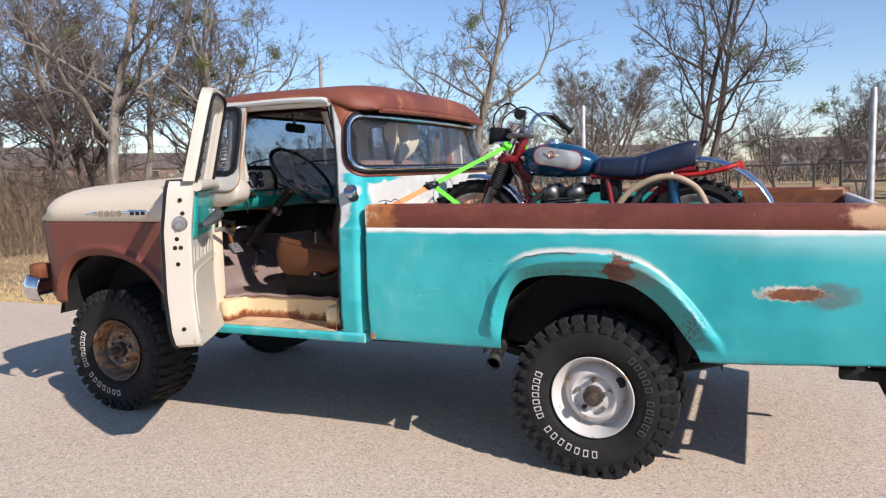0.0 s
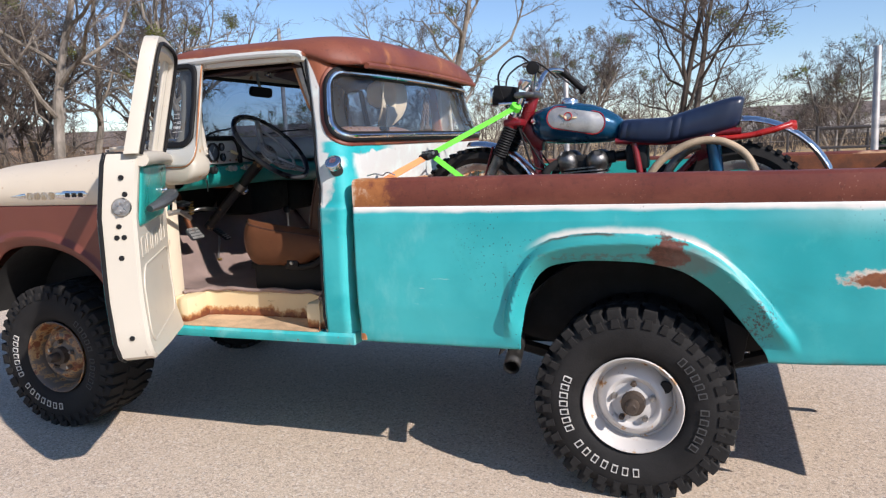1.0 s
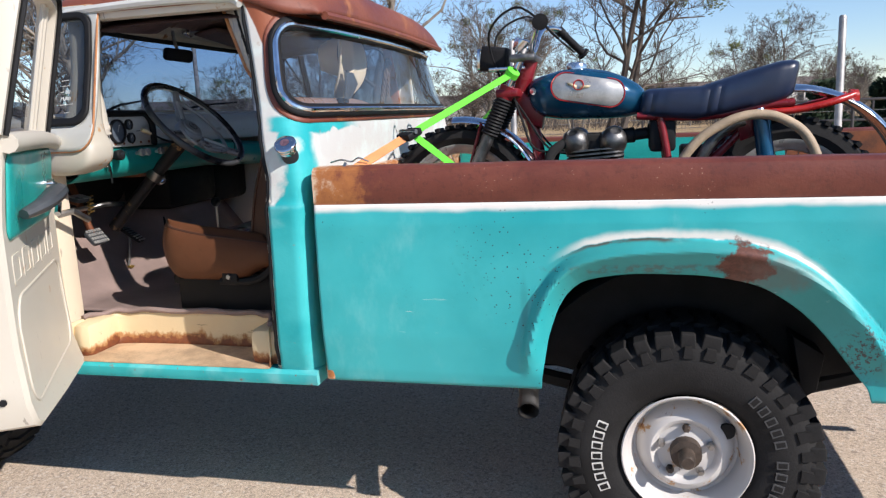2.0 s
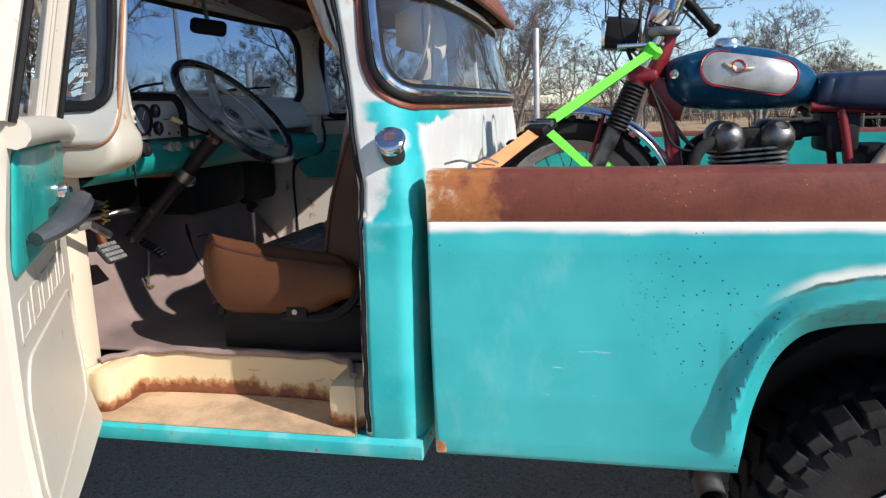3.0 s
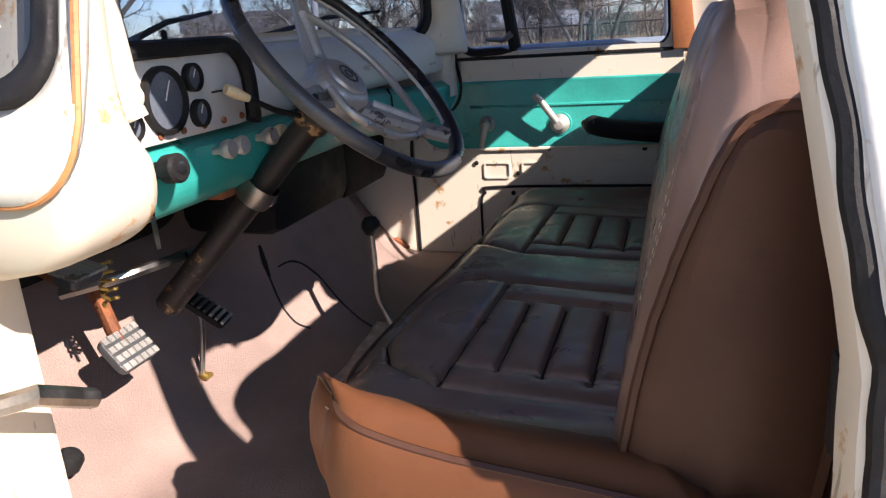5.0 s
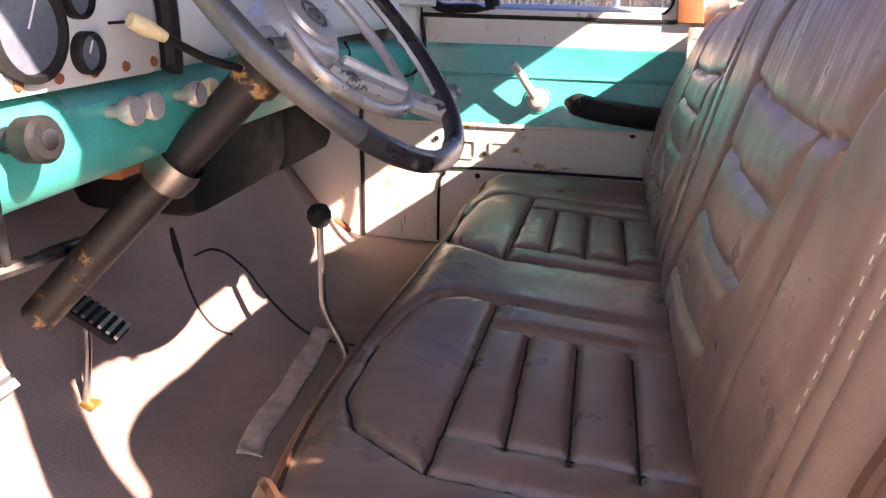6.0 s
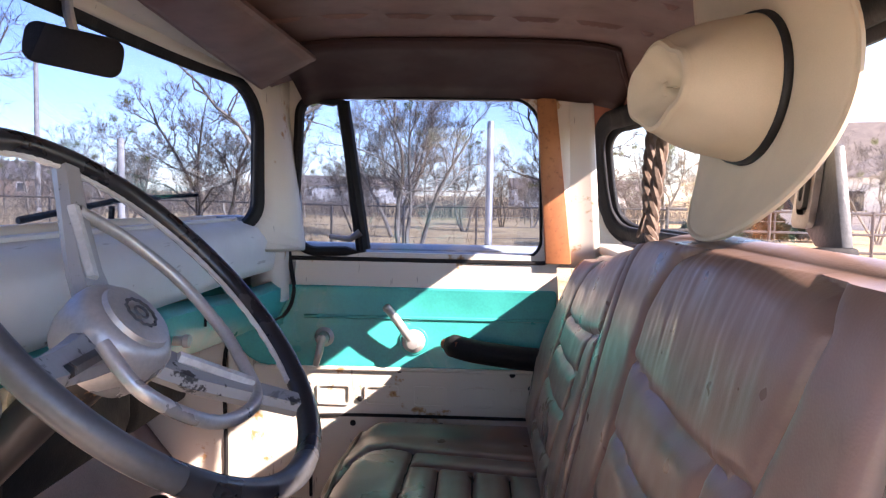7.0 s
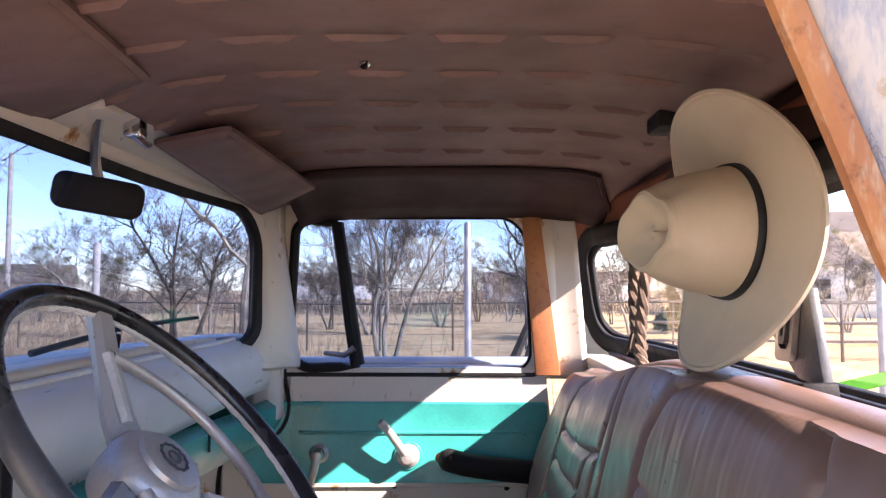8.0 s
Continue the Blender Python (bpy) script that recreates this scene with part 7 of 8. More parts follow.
def oval(x, y, z, hy, hz, n=24, p=2.4, tilt=0.0):
    out = []
    for i in range(n):
        t = 2 * math.pi * i / n
        c, s = math.cos(t), math.sin(t)
        b = math.copysign(abs(s) ** (2 / p), s) * hz
        out.append((x + tilt * b, y + math.copysign(abs(c) ** (2 / p), c) * hy, z + b))
    return out


def bike_wheel(x, z, r, w, label):
    c = (x, MY, z)
    tyre = part("wheel", lathe([(r - w * 0.84, -w * 0.36), (r - w * 0.5, -w * 0.56), (r - w * 0.14, -w * 0.5), (r, -w * 0.2), (r, w * 0.2), (r - w * 0.14, w * 0.5), (r - w * 0.5, w * 0.56), (r - w * 0.84, w * 0.36)], c, (0, 1, 0), 56), "tyre", bike, label)
    bm = prism([(-0.010, r - 0.006), (0.010, r - 0.006), (0.008, r + 0.010), (-0.008, r + 0.010)], -w * 0.58, w * 0.58, "y", 0.0)
    me = bpy.data.meshes.new("tread_knob")
    bm.to_mesh(me)
    bm.free()
    me.materials.append(M["tyre"])
    for i in range(44):
        ob = new("tread_knob", me)
        ob.parent = tyre
        ob.matrix_basis = Matrix.Translation(c) @ Matrix.Rotation(2 * math.pi * i / 44, 4, "Y")
    part("rim", lathe([(r - w * 0.78, -w * 0.36), (r - w * 0.80, -w * 0.42), (r - w * 0.90, -w * 0.41), (r - w * 1.02, -w * 0.30), (r - w * 1.20, -w * 0.22), (r - w * 1.25, 0.0), (r - w * 1.20, w * 0.22), (r - w * 1.02, w * 0.30), (r - w * 0.90, w * 0.41), (r - w * 0.80, w * 0.42), (r - w * 0.78, w * 0.36)], c, (0, 1, 0), 56), "silver", tyre, "narrow chrome rim")
    hub = part("hub", lathe([(0, -0.06), (0.06, -0.055), (0.065, 0.0), (0.06, 0.055), (0, 0.06)], c, (0, 1, 0), 20), "alu", tyre)
    for i in range(28):
        a = 2 * math.pi * i / 28
        b = a + (0.35 if i % 2 else -0.35)
        s = 0.045 if i % 4 < 2 else -0.045
        part("spoke", tube([(x + 0.06 * math.cos(b), MY + s, z + 0.06 * math.sin(b)), (x + (r - w * 1.22) * math.cos(a), MY, z + (r - w * 1.22) * math.sin(a))], 0.002, 4), "steel", tyre)
    return tyre


FWX, FWZ, RWX, RWZ = -0.832, 1.112, 0.395, 1.105
bike_wheel(FWX, FWZ, 0.308, 0.085, "knobby front wheel with wire spokes")
bike_wheel(RWX, RWZ, 0.300, 0.095, "knobby rear wheel with wire spokes")
# fork
for s in (-1, 1):
    y = MY + s * 0.092
    top, ax = Vector((-0.570, y, 1.66)), Vector((FWX + 0.005, y, FWZ))
    part("fork_leg", tube([top.lerp(ax, 0.48), ax], 0.024, 12), "alu", bike, "polished lower fork leg")
    part("fork_tube", tube([top, top.lerp(ax, 0.52)], 0.017, 12), "chrome", bike)
    a, b = top.lerp(ax, 0.25), top.lerp(ax, 0.50)
    prof = []
    for i in range(25):
        prof.append((0.030 + 0.005 * (i % 2), (b - a).length * i / 24))
    part("fork_boot", lathe(prof, a, b - a, 16), "black", bike, "ribbed black fork boot")
    part("fork_shroud", tube([top.lerp(ax, 0.17), top.lerp(ax, 0.25)], [0.034, 0.030], 12), "red", bike)
part("lower_clamp", box(-0.665, -0.575, MY - 0.125, MY + 0.125, 1.525, 1.56, 0.012), "red", bike, "dark red fork clamp")
part("upper_clamp", box(-0.610, -0.510, MY - 0.12, MY + 0.12, 1.655, 1.685, 0.012), "alu", bike)
part("steering_head", tube([(-0.540, MY, 1.68), (-0.590, MY, 1.52)], 0.032, 12), "red", bike)
hl = part("headlight", prism(rounded(-0.060, 0.060, -0.048, 0.048, 0.02, 4), -0.055, 0.045, "x", 0.008, m=pose(-0.675, MY, 1.675, 0, 8, 0)), "black", bike, "black square headlight")
part("headlight_bracket", box(-0.695, -0.555, MY - 0.085, MY + 0.085, 1.628, 1.642, 0.004), "chrome", bike)
part("headlight_rim", ring(rounded(-0.058, 0.058, -0.046, 0.046, 0.02, 4), rounded(-0.05, 0.05, -0.038, 0.038, 0.015, 4), lambda a, b, d: (-0.732 - d, MY + a, 1.672 + b), 0.01), "chrome", hl)
for y in (-0.06, 0.06):
    part("gauge", lathe([(0.028, 0.0), (0.034, 0.02), (0.034, 0.045), (0.026, 0.050), (0, 0.050)], (-0.575, MY + y, 1.695), (0.4, 0, 1), 18), "chrome", bike)
bars = curve([(-0.466, MY - 0.33, 1.771), (-0.478, MY - 0.22, 1.782), (-0.500, MY - 0.13, 1.775), (-0.530, MY - 0.06, 1.705), (-0.535, MY, 1.690), (-0.532, MY + 0.06, 1.705), (-0.510, MY + 0.17, 1.792), (-0.450, MY + 0.30, 1.800), (-0.400, MY + 0.345, 1.745)], 8)
part("handlebar", tube(bars, 0.0115, 10), "chrome", bike, "chrome handlebar turned towards the cab")
for a, b in (((-0.472, MY - 0.255, 1.779), (-0.464, MY - 0.338, 1.770)), ((-0.440, MY + 0.315, 1.785), (-0.357, MY + 0.375, 1.702))):
    a, b = Vector(a), Vector(b)
    part("grip", lathe([(0.0, -0.002), (0.017, 0.0), (0.018, 0.012), (0.016, 0.02), (0.016, (b - a).length - 0.012), (0.026, (b - a).length - 0.008), (0.028, (b - a).length), (0.0, (b - a).length + 0.004)], a, b - a, 16), "black", bike, "black rubber grip with a flange")
    d = (b - a).normalized()
    side = Vector((-0.05, 0, 0.012))
    part("lever_clamp", tube([a - d * 0.028, a - d * 0.004], 0.020, 10), "black", bike)
    part("lever", tube(curve([a - d * 0.015 + side * 0.3, a + side, b + side * 0.8], 5), [0.007] * 6 + [0.0045] * 5, 8), "alu", bike)
for y0 in (-0.12, 0.05):
    part("control_cable", tube(curve([(-0.44, MY + y0 * 2.4, 1.75), (-0.56, MY + y0 * 1.8, 1.84), (-0.68, MY + y0, 1.77), (-0.66, MY + y0 * 0.5, 1.62), (-0.56, MY + y0 * 0.6, 1.46), (-0.47, MY + y0 * 0.7, 1.33), (-0.38, MY + y0 * 0.5, 1.30)], 6), 0.0045, 6), "black", bike)
part("brake_cable", tube(curve([(-0.63, MY - 0.05, 1.60), (-0.57, MY - 0.10, 1.45), (-0.52, MY - 0.11, 1.33), (-0.40, MY - 0.11, 1.31)], 6), 0.005, 6), "black", bike)
# tank
tank_tab = [(-0.550, 1.537, 0.028, 0.034), (-0.532, 1.531, 0.060, 0.060), (-0.49, 1.524, 0.098, 0.081), (-0.42, 1.527, 0.122, 0.094), (-0.34, 1.528, 0.130, 0.097), (-0.25, 1.520, 0.126, 0.090), (-0.18, 1.507, 0.110, 0.075), (-0.13, 1.496, 0.078, 0.055), (-0.108, 1.490, 0.040, 0.034)]


def tank_at(x):
    return [lerp_table(x, [(t[0], t[k]) for t in tank_tab]) for k in (1, 2, 3)]


secs = []
for x in span(-0.550, -0.108, 34):
    z, hy, hz = tank_at(x)
    secs.append(oval(x, MY, z, hy, hz, 32, 2.5))
tank = part("fuel_tank", loft(secs), "blue", bike, "metallic blue fuel tank with silver side panels")
def tank_side(a, b, s, lift):
    z, hy, hz = tank_at(a)
    k = max(-0.98, min(0.98, (b - z) / hz))
    y = hy * (1 - abs(k) ** 2.5) ** (1 / 2.5)
    return (a, MY + s * (y + lift), b)


def panel_pt(a, b, s, lift):
    """A point of the oval side panel, which tips down towards the saddle."""
    c, d = math.cos(0.19), math.sin(0.19)
    return tank_side(-0.318 + a * c + b * d, 1.540 - a * d + b * c, s, lift)


for s in (-1, 1):
    o = cut_edges(rounded(-0.132, 0.132, -0.048, 0.048, 0.047, 8), 4)
    bm = bmesh.new()
    rows = [[bm.verts.new(panel_pt(a * k, b * k, s, 0.0055)) for a, b in o] for k in (1.0, 0.9, 0.8, 0.7, 0.6, 0.5, 0.4, 0.3, 0.2, 0.1)]
    for A, B in zip(rows, rows[1:]):
        for j in range(len(A)):
            bm.faces.new((A[j], A[(j + 1) % len(A)], B[(j + 1) % len(A)], B[j]))
    bm.faces.new(rows[-1])
    part("silver_panel", bm, "silver", tank, "brushed silver oval panel")
    part("panel_line", tube([panel_pt(a, b, s, 0.005) for a, b in rounded(-0.136, 0.136, -0.052, 0.052, 0.051, 8)], 0.0024, 6, closed=True), "red_bright", tank)
    part("tank_badge", tube([panel_pt(-0.035 + 0.018 * math.cos(t), 0.012 + 0.018 * math.sin(t), s, 0.0075) for t in [2 * math.pi * i / 20 for i in range(20)]], 0.0026, 6, closed=True), "red_bright", tank, "round red and gold winged mark")
    for w in (-1, 1):
        wing = [(0.004, -0.010), (0.040, 0.004), (0.044, 0.012), (0.026, 0.010), (0.006, 0.006)]
        bm = bmesh.new()
        bm.faces.new([bm.verts.new(panel_pt(-0.035 + w * a, 0.004 + b, s, 0.0085)) for a, b in wing])
        part("badge_wing", bm, "yellow", tank, solid=0.002)
part("tank_cap", lathe([(0.040, 0.0), (0.040, 0.012), (0.036, 0.022), (0.020, 0.028), (0, 0.029)], (-0.365, MY, 1.620), (0.1, 0, 1), 22), "chrome", tank)
part("tank_hose_cap", lathe([(0.014, 0), (0.014, 0.012), (0, 0.014)], (-0.520, MY - 0.072, 1.545), (-0.5, -1, 0), 12), "chrome", tank)
# seat
seat_tab = [(-0.125, 1.480, 0.085, 0.040), (-0.11, 1.480, 0.105, 0.053), (-0.03, 1.475, 0.118, 0.058), (0.08, 1.472, 0.124, 0.062), (0.16, 1.490, 0.126, 0.068), (0.25, 1.512, 0.126, 0.072), (0.34, 1.531, 0.122, 0.076), (0.385, 1.540, 0.112, 0.070), (0.402, 1.543, 0.095, 0.058)]
secs = []
for x in span(-0.125, 0.402, 44):
    z, hy, hz = [lerp_table(x, [(t[0], t[k]) for t in seat_tab]) for k in (1, 2, 3)]
    wr = 0.004 * math.sin(x * 160) * (smooth(x, -0.13, -0.10) * (1 - smooth(x, -0.08, -0.03)) + smooth(x, 0.08, 0.11) * (1 - smooth(x, 0.14, 0.19)))
    secs.append(oval(x, MY, z, hy + wr, hz, 28, 4.5, 0.18))
saddle = part("saddle", loft(secs), "moto_seat", bike, "dark blue vinyl seat with a raised tail")
part("saddle_piping", tube([p for p in oval(0.40, MY, 1.543, 0.094, 0.058, 28, 4.5, 0.18)], 0.004, 6, closed=True), "rack", saddle)
# frame
def tubes(name, paths, r, mat):
    for p in paths:
        part(name, tube(curve(p, 6), r, 10), mat, bike)


tubes("frame_tube", [[(-0.60, MY, 1.56), (-0.545, MY, 1.44), (-0.515, MY, 1.30), (-0.49, MY, 1.08)]], 0.024, "red")
part("frame_gusset", prism([(-0.585, 1.56), (-0.60, 1.46), (-0.50, 1.40), (-0.485, 1.47)], MY - 0.035, MY + 0.035, "y", 0.008), "red", bike, "dark red frame gusset")
for s in (-1, 1):
    y = MY + s * 0.085
    tubes("frame_tube", [[(-0.49, y * 0.5 + MY * 0.5, 1.08), (-0.30, y, 1.02), (-0.02, y, 1.06)], [(-0.14, y, 1.435), (0.12, y, 1.425), (0.30, y, 1.455), (0.40, y, 1.46)], [(-0.06, y, 1.44), (-0.03, y, 1.28), (0.0, y, 1.06)], [(0.06, y, 1.20), (0.20, y, 1.34), (0.27, y, 1.43)]], 0.015, "red")
    part("shock", tube([(0.285, MY + s * 0.125, 1.41), (0.31, MY + s * 0.135, 1.22)], 0.030, 14), "blue", bike, "blue shock absorber cover")
    part("shock_end", tube([(0.28, MY + s * 0.123, 1.445), (0.286, MY + s * 0.125, 1.405)], [0.014, 0.022], 12), "chrome", bike)
    part("shock_rod", tube([(0.31, MY + s * 0.135, 1.22), (0.335, MY + s * 0.135, 1.10)], 0.018, 10), "chrome", bike)
    part("swing_arm", tube([(-0.02, y, 1.06), (RWX, MY + s * 0.10, RWZ)], 0.018, 10), "red", bike)
    tubes("tail_rail", [[(0.30, y, 1.43), (0.42, y, 1.435), (0.52, y, 1.455), (0.60, MY + s * 0.05, 1.478)]], 0.013, "red_bright")
part("frame_side_plate", prism([(0.20, 1.43), (0.34, 1.44), (0.30, 1.36), (0.22, 1.33)], MY - 0.11, MY - 0.10, "y", 0.003), "red", bike)
# engine
eng = part("engine", loft([oval(x, MY, z, hy, hz, 20, 3.0) for x, z, hy, hz in ((-0.47, 1.14, 0.05, 0.05), (-0.42, 1.14, 0.10, 0.10), (-0.28, 1.14, 0.13, 0.13), (-0.12, 1.13, 0.12, 0.11), (-0.06, 1.12, 0.06, 0.06))]), "alu", bike, "cast aluminium engine with finned cylinders")
fin = prism(rounded(-0.108, 0.108, -0.12, 0.12, 0.05, 5), -0.003, 0.003, "z", 0.0)
fin_me = bpy.data.meshes.new("cooling_fin")
fin.to_mesh(fin_me)
fin.free()
fin_me.materials.append(M["alu"])
for i in range(8):
    ob = new("cooling_fin", fin_me)
    ob.parent = eng
    ob.matrix_basis = pose(-0.295, MY, 1.212 + 0.0150 * i, 0, -4, 0)
part("cylinder", loft([oval(-0.29, MY, z, 0.095, 0.075, 20, 3.0)[:0] or [(-0.29 + 0.072 * math.cos(t), MY + 0.095 * math.sin(t), z) for t in [2 * math.pi * k / 20 for k in range(20)]] for z in (1.19, 1.35)]), "black", eng)
for s in (-1, 1):
    for x in (-0.362, -0.232):
        part("rocker_cover", lathe([(0.046, -0.01), (0.050, 0.0), (0.053, 0.018), (0.050, 0.040), (0.041, 0.060), (0.028, 0.072), (0.020, 0.075), (0.018, 0.071), (0.0, 0.070)], (x, MY + s * 0.060, 1.326), (0.25 * (-1 if x < -0.3 else 1), s * 0.75, 1), 20), "alu", eng, "polished rocker cover")
    part("rocker_bridge", box(-0.335, -0.255, MY + s * 0.06 - 0.03, MY + s * 0.06 + 0.03, 1.325, 1.375, 0.012), "under", eng)
part("carburettor", lathe([(0.028, 0), (0.030, 0.05), (0.022, 0.055), (0.022, 0.10), (0.034, 0.105), (0.034, 0.15), (0, 0.15)], (-0.20, MY - 0.03, 1.36), (1, 0, 0.1), 14), "black", eng)
part("air_box", box(-0.095, 0.0, MY - 0.085, MY + 0.085, 1.30, 1.42, 0.015), "black", bike)
part("battery_box", box(0.02, 0.11, MY - 0.08, MY + 0.08, 1.20, 1.32, 0.012), "black", bike)
for s in (-1, 1):
    part("exhaust", tube(curve([(-0.37, MY + s * 0.08, 1.36), (-0.46, MY + s * 0.12, 1.30), (-0.46, MY + s * 0.14, 1.14), (-0.30, MY + s * 0.15, 1.02), (0.10, MY + s * 0.16, 1.05), (0.55, MY + s * 0.17, 1.12)], 6), [0.019] * 25 + [0.034] * 6, 12), "under", bike)
part("air_pipe", tube(curve([(0.06, MY - 0.10, 1.18), (0.10, MY - 0.115, 1.30), (0.165, MY - 0.115, 1.375), (0.23, MY - 0.11, 1.405)], 6), 0.020, 12), "alu", bike, "bent silver pipe")


def fender(x, z, r, a0, a1, w, mat, label):
    def f(t, v):
        t = radians(t)
        k = 2 * v - 1
        rr = r - 0.022 * k * k
        return (x + rr * math.cos(t), MY + k * w, z + rr * math.sin(t))
    part("fender", grid(f, span(a0, a1, 30), span(0, 1, 9)), mat, bike, label, solid=0.004)


fender(RWX, RWZ, 0.418, 24, 102, 0.068, "chrome", "chrome rear fender")
fender(FWX, FWZ, 0.348, -8, 97, 0.058, "chrome", "bright front fender")
part("fender_stay", tube([(FWX + 0.10, MY - 0.075, FWZ + 0.32), (FWX + 0.01, MY - 0.085, FWZ + 0.02)], 0.006, 8), "red", bike)
part("tail_lamp", lathe([(0.0, 0.03), (0.022, 0.026), (0.028, 0.0), (0, 0)], (0.60, MY, 1.47), (1, 0, 0.1), 14), "red_bright", bike)
hose = thing("hose", "tan rubber hose looped beside the motorcycle in the bed", "hose", (0.22, -0.42, FLOOR))
part("tube", tube(curve([(-0.14, -0.46, 0.83), (-0.06, -0.45, 1.12), (0.04, -0.44, 1.31), (0.15, -0.43, 1.395), (0.26, -0.42, 1.425), (0.36, -0.42, 1.40), (0.44, -0.43, 1.32), (0.50, -0.44, 1.12), (0.54, -0.45, 0.83)], 8), 0.017, 12), "hose", hose)


# ---- straps ----
def strap(a, b, w, mat, parent, sag=0.0, face=(0, -1, 0.5)):
    """A flat webbing band from a to b."""
    a, b = Vector(a), Vector(b)
    d = (b - a).normalized()
    side = d.cross(Vector(face)).normalized() * w / 2
    nrm = side.cross(d).normalized() * 0.0012
    bm = bmesh.new()
    rows = []
    for i in range(13):
        k = i / 12
        p = a.lerp(b, k) - Vector((0, 0, sag * math.sin(math.pi * k)))
        tw = 1.0 + 0.04 * math.sin(7 * k)
        rows.append([bm.verts.new(p + side * sx * tw + nrm * sn) for sx, sn in ((-1, -1), (1, -1), (1, 1), (-1, 1))])
    for A, B in zip(rows, rows[1:]):
        for j in range(4):
            bm.faces.new((A[j], A[(j + 1) % 4], B[(j + 1) % 4], B[j]))
    bm.faces.new(rows[0]), bm.faces.new(rows[-1])
    return part("webbing", bm, mat, parent, smooth=False)


for s, top, join, low, tail in ((-1, (-0.592, -0.404, 1.612), (-0.882, -0.795, 1.414), (-1.005, -1.02, 1.318), (-0.675, -0.60, 1.20)), (1, (-0.592, -0.09, 1.612), (-0.90, 0.44, 1.412), (-1.02, 0.80, 1.318), (-0.70, 0.30, 1.20))):
    st = thing("ratchet_strap", "green and orange ratchet strap tying down the motorcycle", "strap", low, group="tie-down straps")
    strap(join, top, 0.027, "green_strap", st)
    strap(Vector(join) + Vector((0, 0.004, 0)), tail, 0.023, "green_strap", st)
    strap(low, join, 0.034, "orange_strap", st)
    j = Vector(join)
    d = (Vector(low) - j).normalized()
    m = Matrix.Translation(j + d * 0.01) @ d.to_track_quat("X", "Z").to_matrix().to_4x4()
    bk = part("ratchet_buckle", box(-0.035, 0.035, -0.030, 0.030, -0.012, 0.014, 0.006, m=m), "black", st, "black ratchet buckle")
    part("buckle_axle", tube([m @ Vector((0, -0.036, 0.012)), m @ Vector((0, 0.036, 0.012))], 0.008, 10), "steel", bk)
    part("hook", tube(curve([Vector(low), Vector(low) + d * 0.03, Vector(low) + d * 0.05 + Vector((0, 0, 0.02)), Vector(low) + d * 0.03 + Vector((-0.01, 0, 0.03))], 5), 0.005, 8), "steel", st)
    part("loop_knot", lathe([(0.010, -0.02), (0.026, -0.012), (0.026, 0.012), (0.010, 0.02)], Vector(top), (0.5, 0.3 * s, 0.6), 12), "green_strap", st)
ch = thing("chain", "loose steel wire lying on the bed corner", "wire", (-1.03, -1.0, 1.33))
part("wire", tube(curve([(-1.10, -0.99, 1.337), (-1.06, -1.0, 1.345), (-1.03, -0.985, 1.338), (-1.0, -1.005, 1.35), (-0.97, -0.99, 1.337)], 6), 0.0028, 6), "steel", ch)



# ---- ground, road, distance ----
ROAD_Z = 0.034


def ground_z(x, y):
    far = smooth(y, 4, 30)
    return ROAD_Z - 0.035 + 0.10 * noise.noise((x * 0.12, y * 0.12, 2.0)) * smooth(y, 2.4, 9) + 0.22 * far + 0.03 * noise.noise((x * 0.9, y * 0.9, 5.0)) * smooth(y, 2.4, 5)


xs = sorted(set([round(v, 3) for v in span(-24, 16, 90)] + [-3000, -1200, -500, -220, -120, -80, -60, -45, -34, -28, 20, 26, 34, 45, 60, 80, 120, 220, 500, 1200, 3000]))
ys = sorted(set([round(v, 3) for v in span(1.6, 30, 70)] + [-3000, -900, -300, -100, -40, -15, -6, 0, 34, 40, 48, 60, 80, 120, 200, 400, 900, 3000]))
ground = part("ground", grid(lambda x, y: (x, y, ground_z(x, y) if y > 1 else ROAD_Z - 0.06), xs, ys), "grass")
tagged(ground, "dry yellow winter grass field with bare patches", "ground", kind="structure")


def road_edge(x):
    return 1.86 + 0.10 * noise.noise((x * 0.5, 0.0, 7.0)) + 0.035 * noise.noise((x * 3.1, 0.0, 3.0)) + 0.012 * x * 0.3


def road_pt(x, v):
    e = road_edge(x)
    y = -7.5 + (e + 7.5) * v
    z = ROAD_Z + (-0.05 if v >= 1.0 else (0.0 if v < 0.97 else -0.012))
    return (x, y, z)


road = part("road", grid(road_pt, span(-60, 40, 500), [0.0, 0.3, 0.6, 0.8, 0.9, 0.95, 0.985, 0.999, 1.0]), "asphalt")
tagged(road, "pale aggregate asphalt road with a ragged grass edge", "road", kind="structure")


class Sticks:
    """Gathers tapered rods as plain vertex and face lists."""

    def __init__(self):
        self.v, self.f = [], []

    def rod(self, pts, rs, sides):
        base = len(self.v)
        d0 = (pts[-1] - pts[0]).normalized()
        a = d0.orthogonal().normalized()
        b = d0.cross(a)
        for p, r in zip(pts, rs):
            for k in range(sides):
                t = 2 * math.pi * k / sides
                self.v.append(tuple(p + r * (math.cos(t) * a + math.sin(t) * b)))
        for i in range(len(pts) - 1):
            for k in range(sides):
                q, w = base + i * sides + k, base + i * sides + (k + 1) % sides
                self.f.append((q, w, w + sides, q + sides))

    def leaf(self, p, d, w):
        n = d.orthogonal().normalized() * w
        b = len(self.v)
        self.v += [tuple(p - n * 0.3), tuple(p + d * 0.5 + n), tuple(p + d), tuple(p + d * 0.5 - n)]
        self.f.append((b, b + 1, b + 2, b + 3))


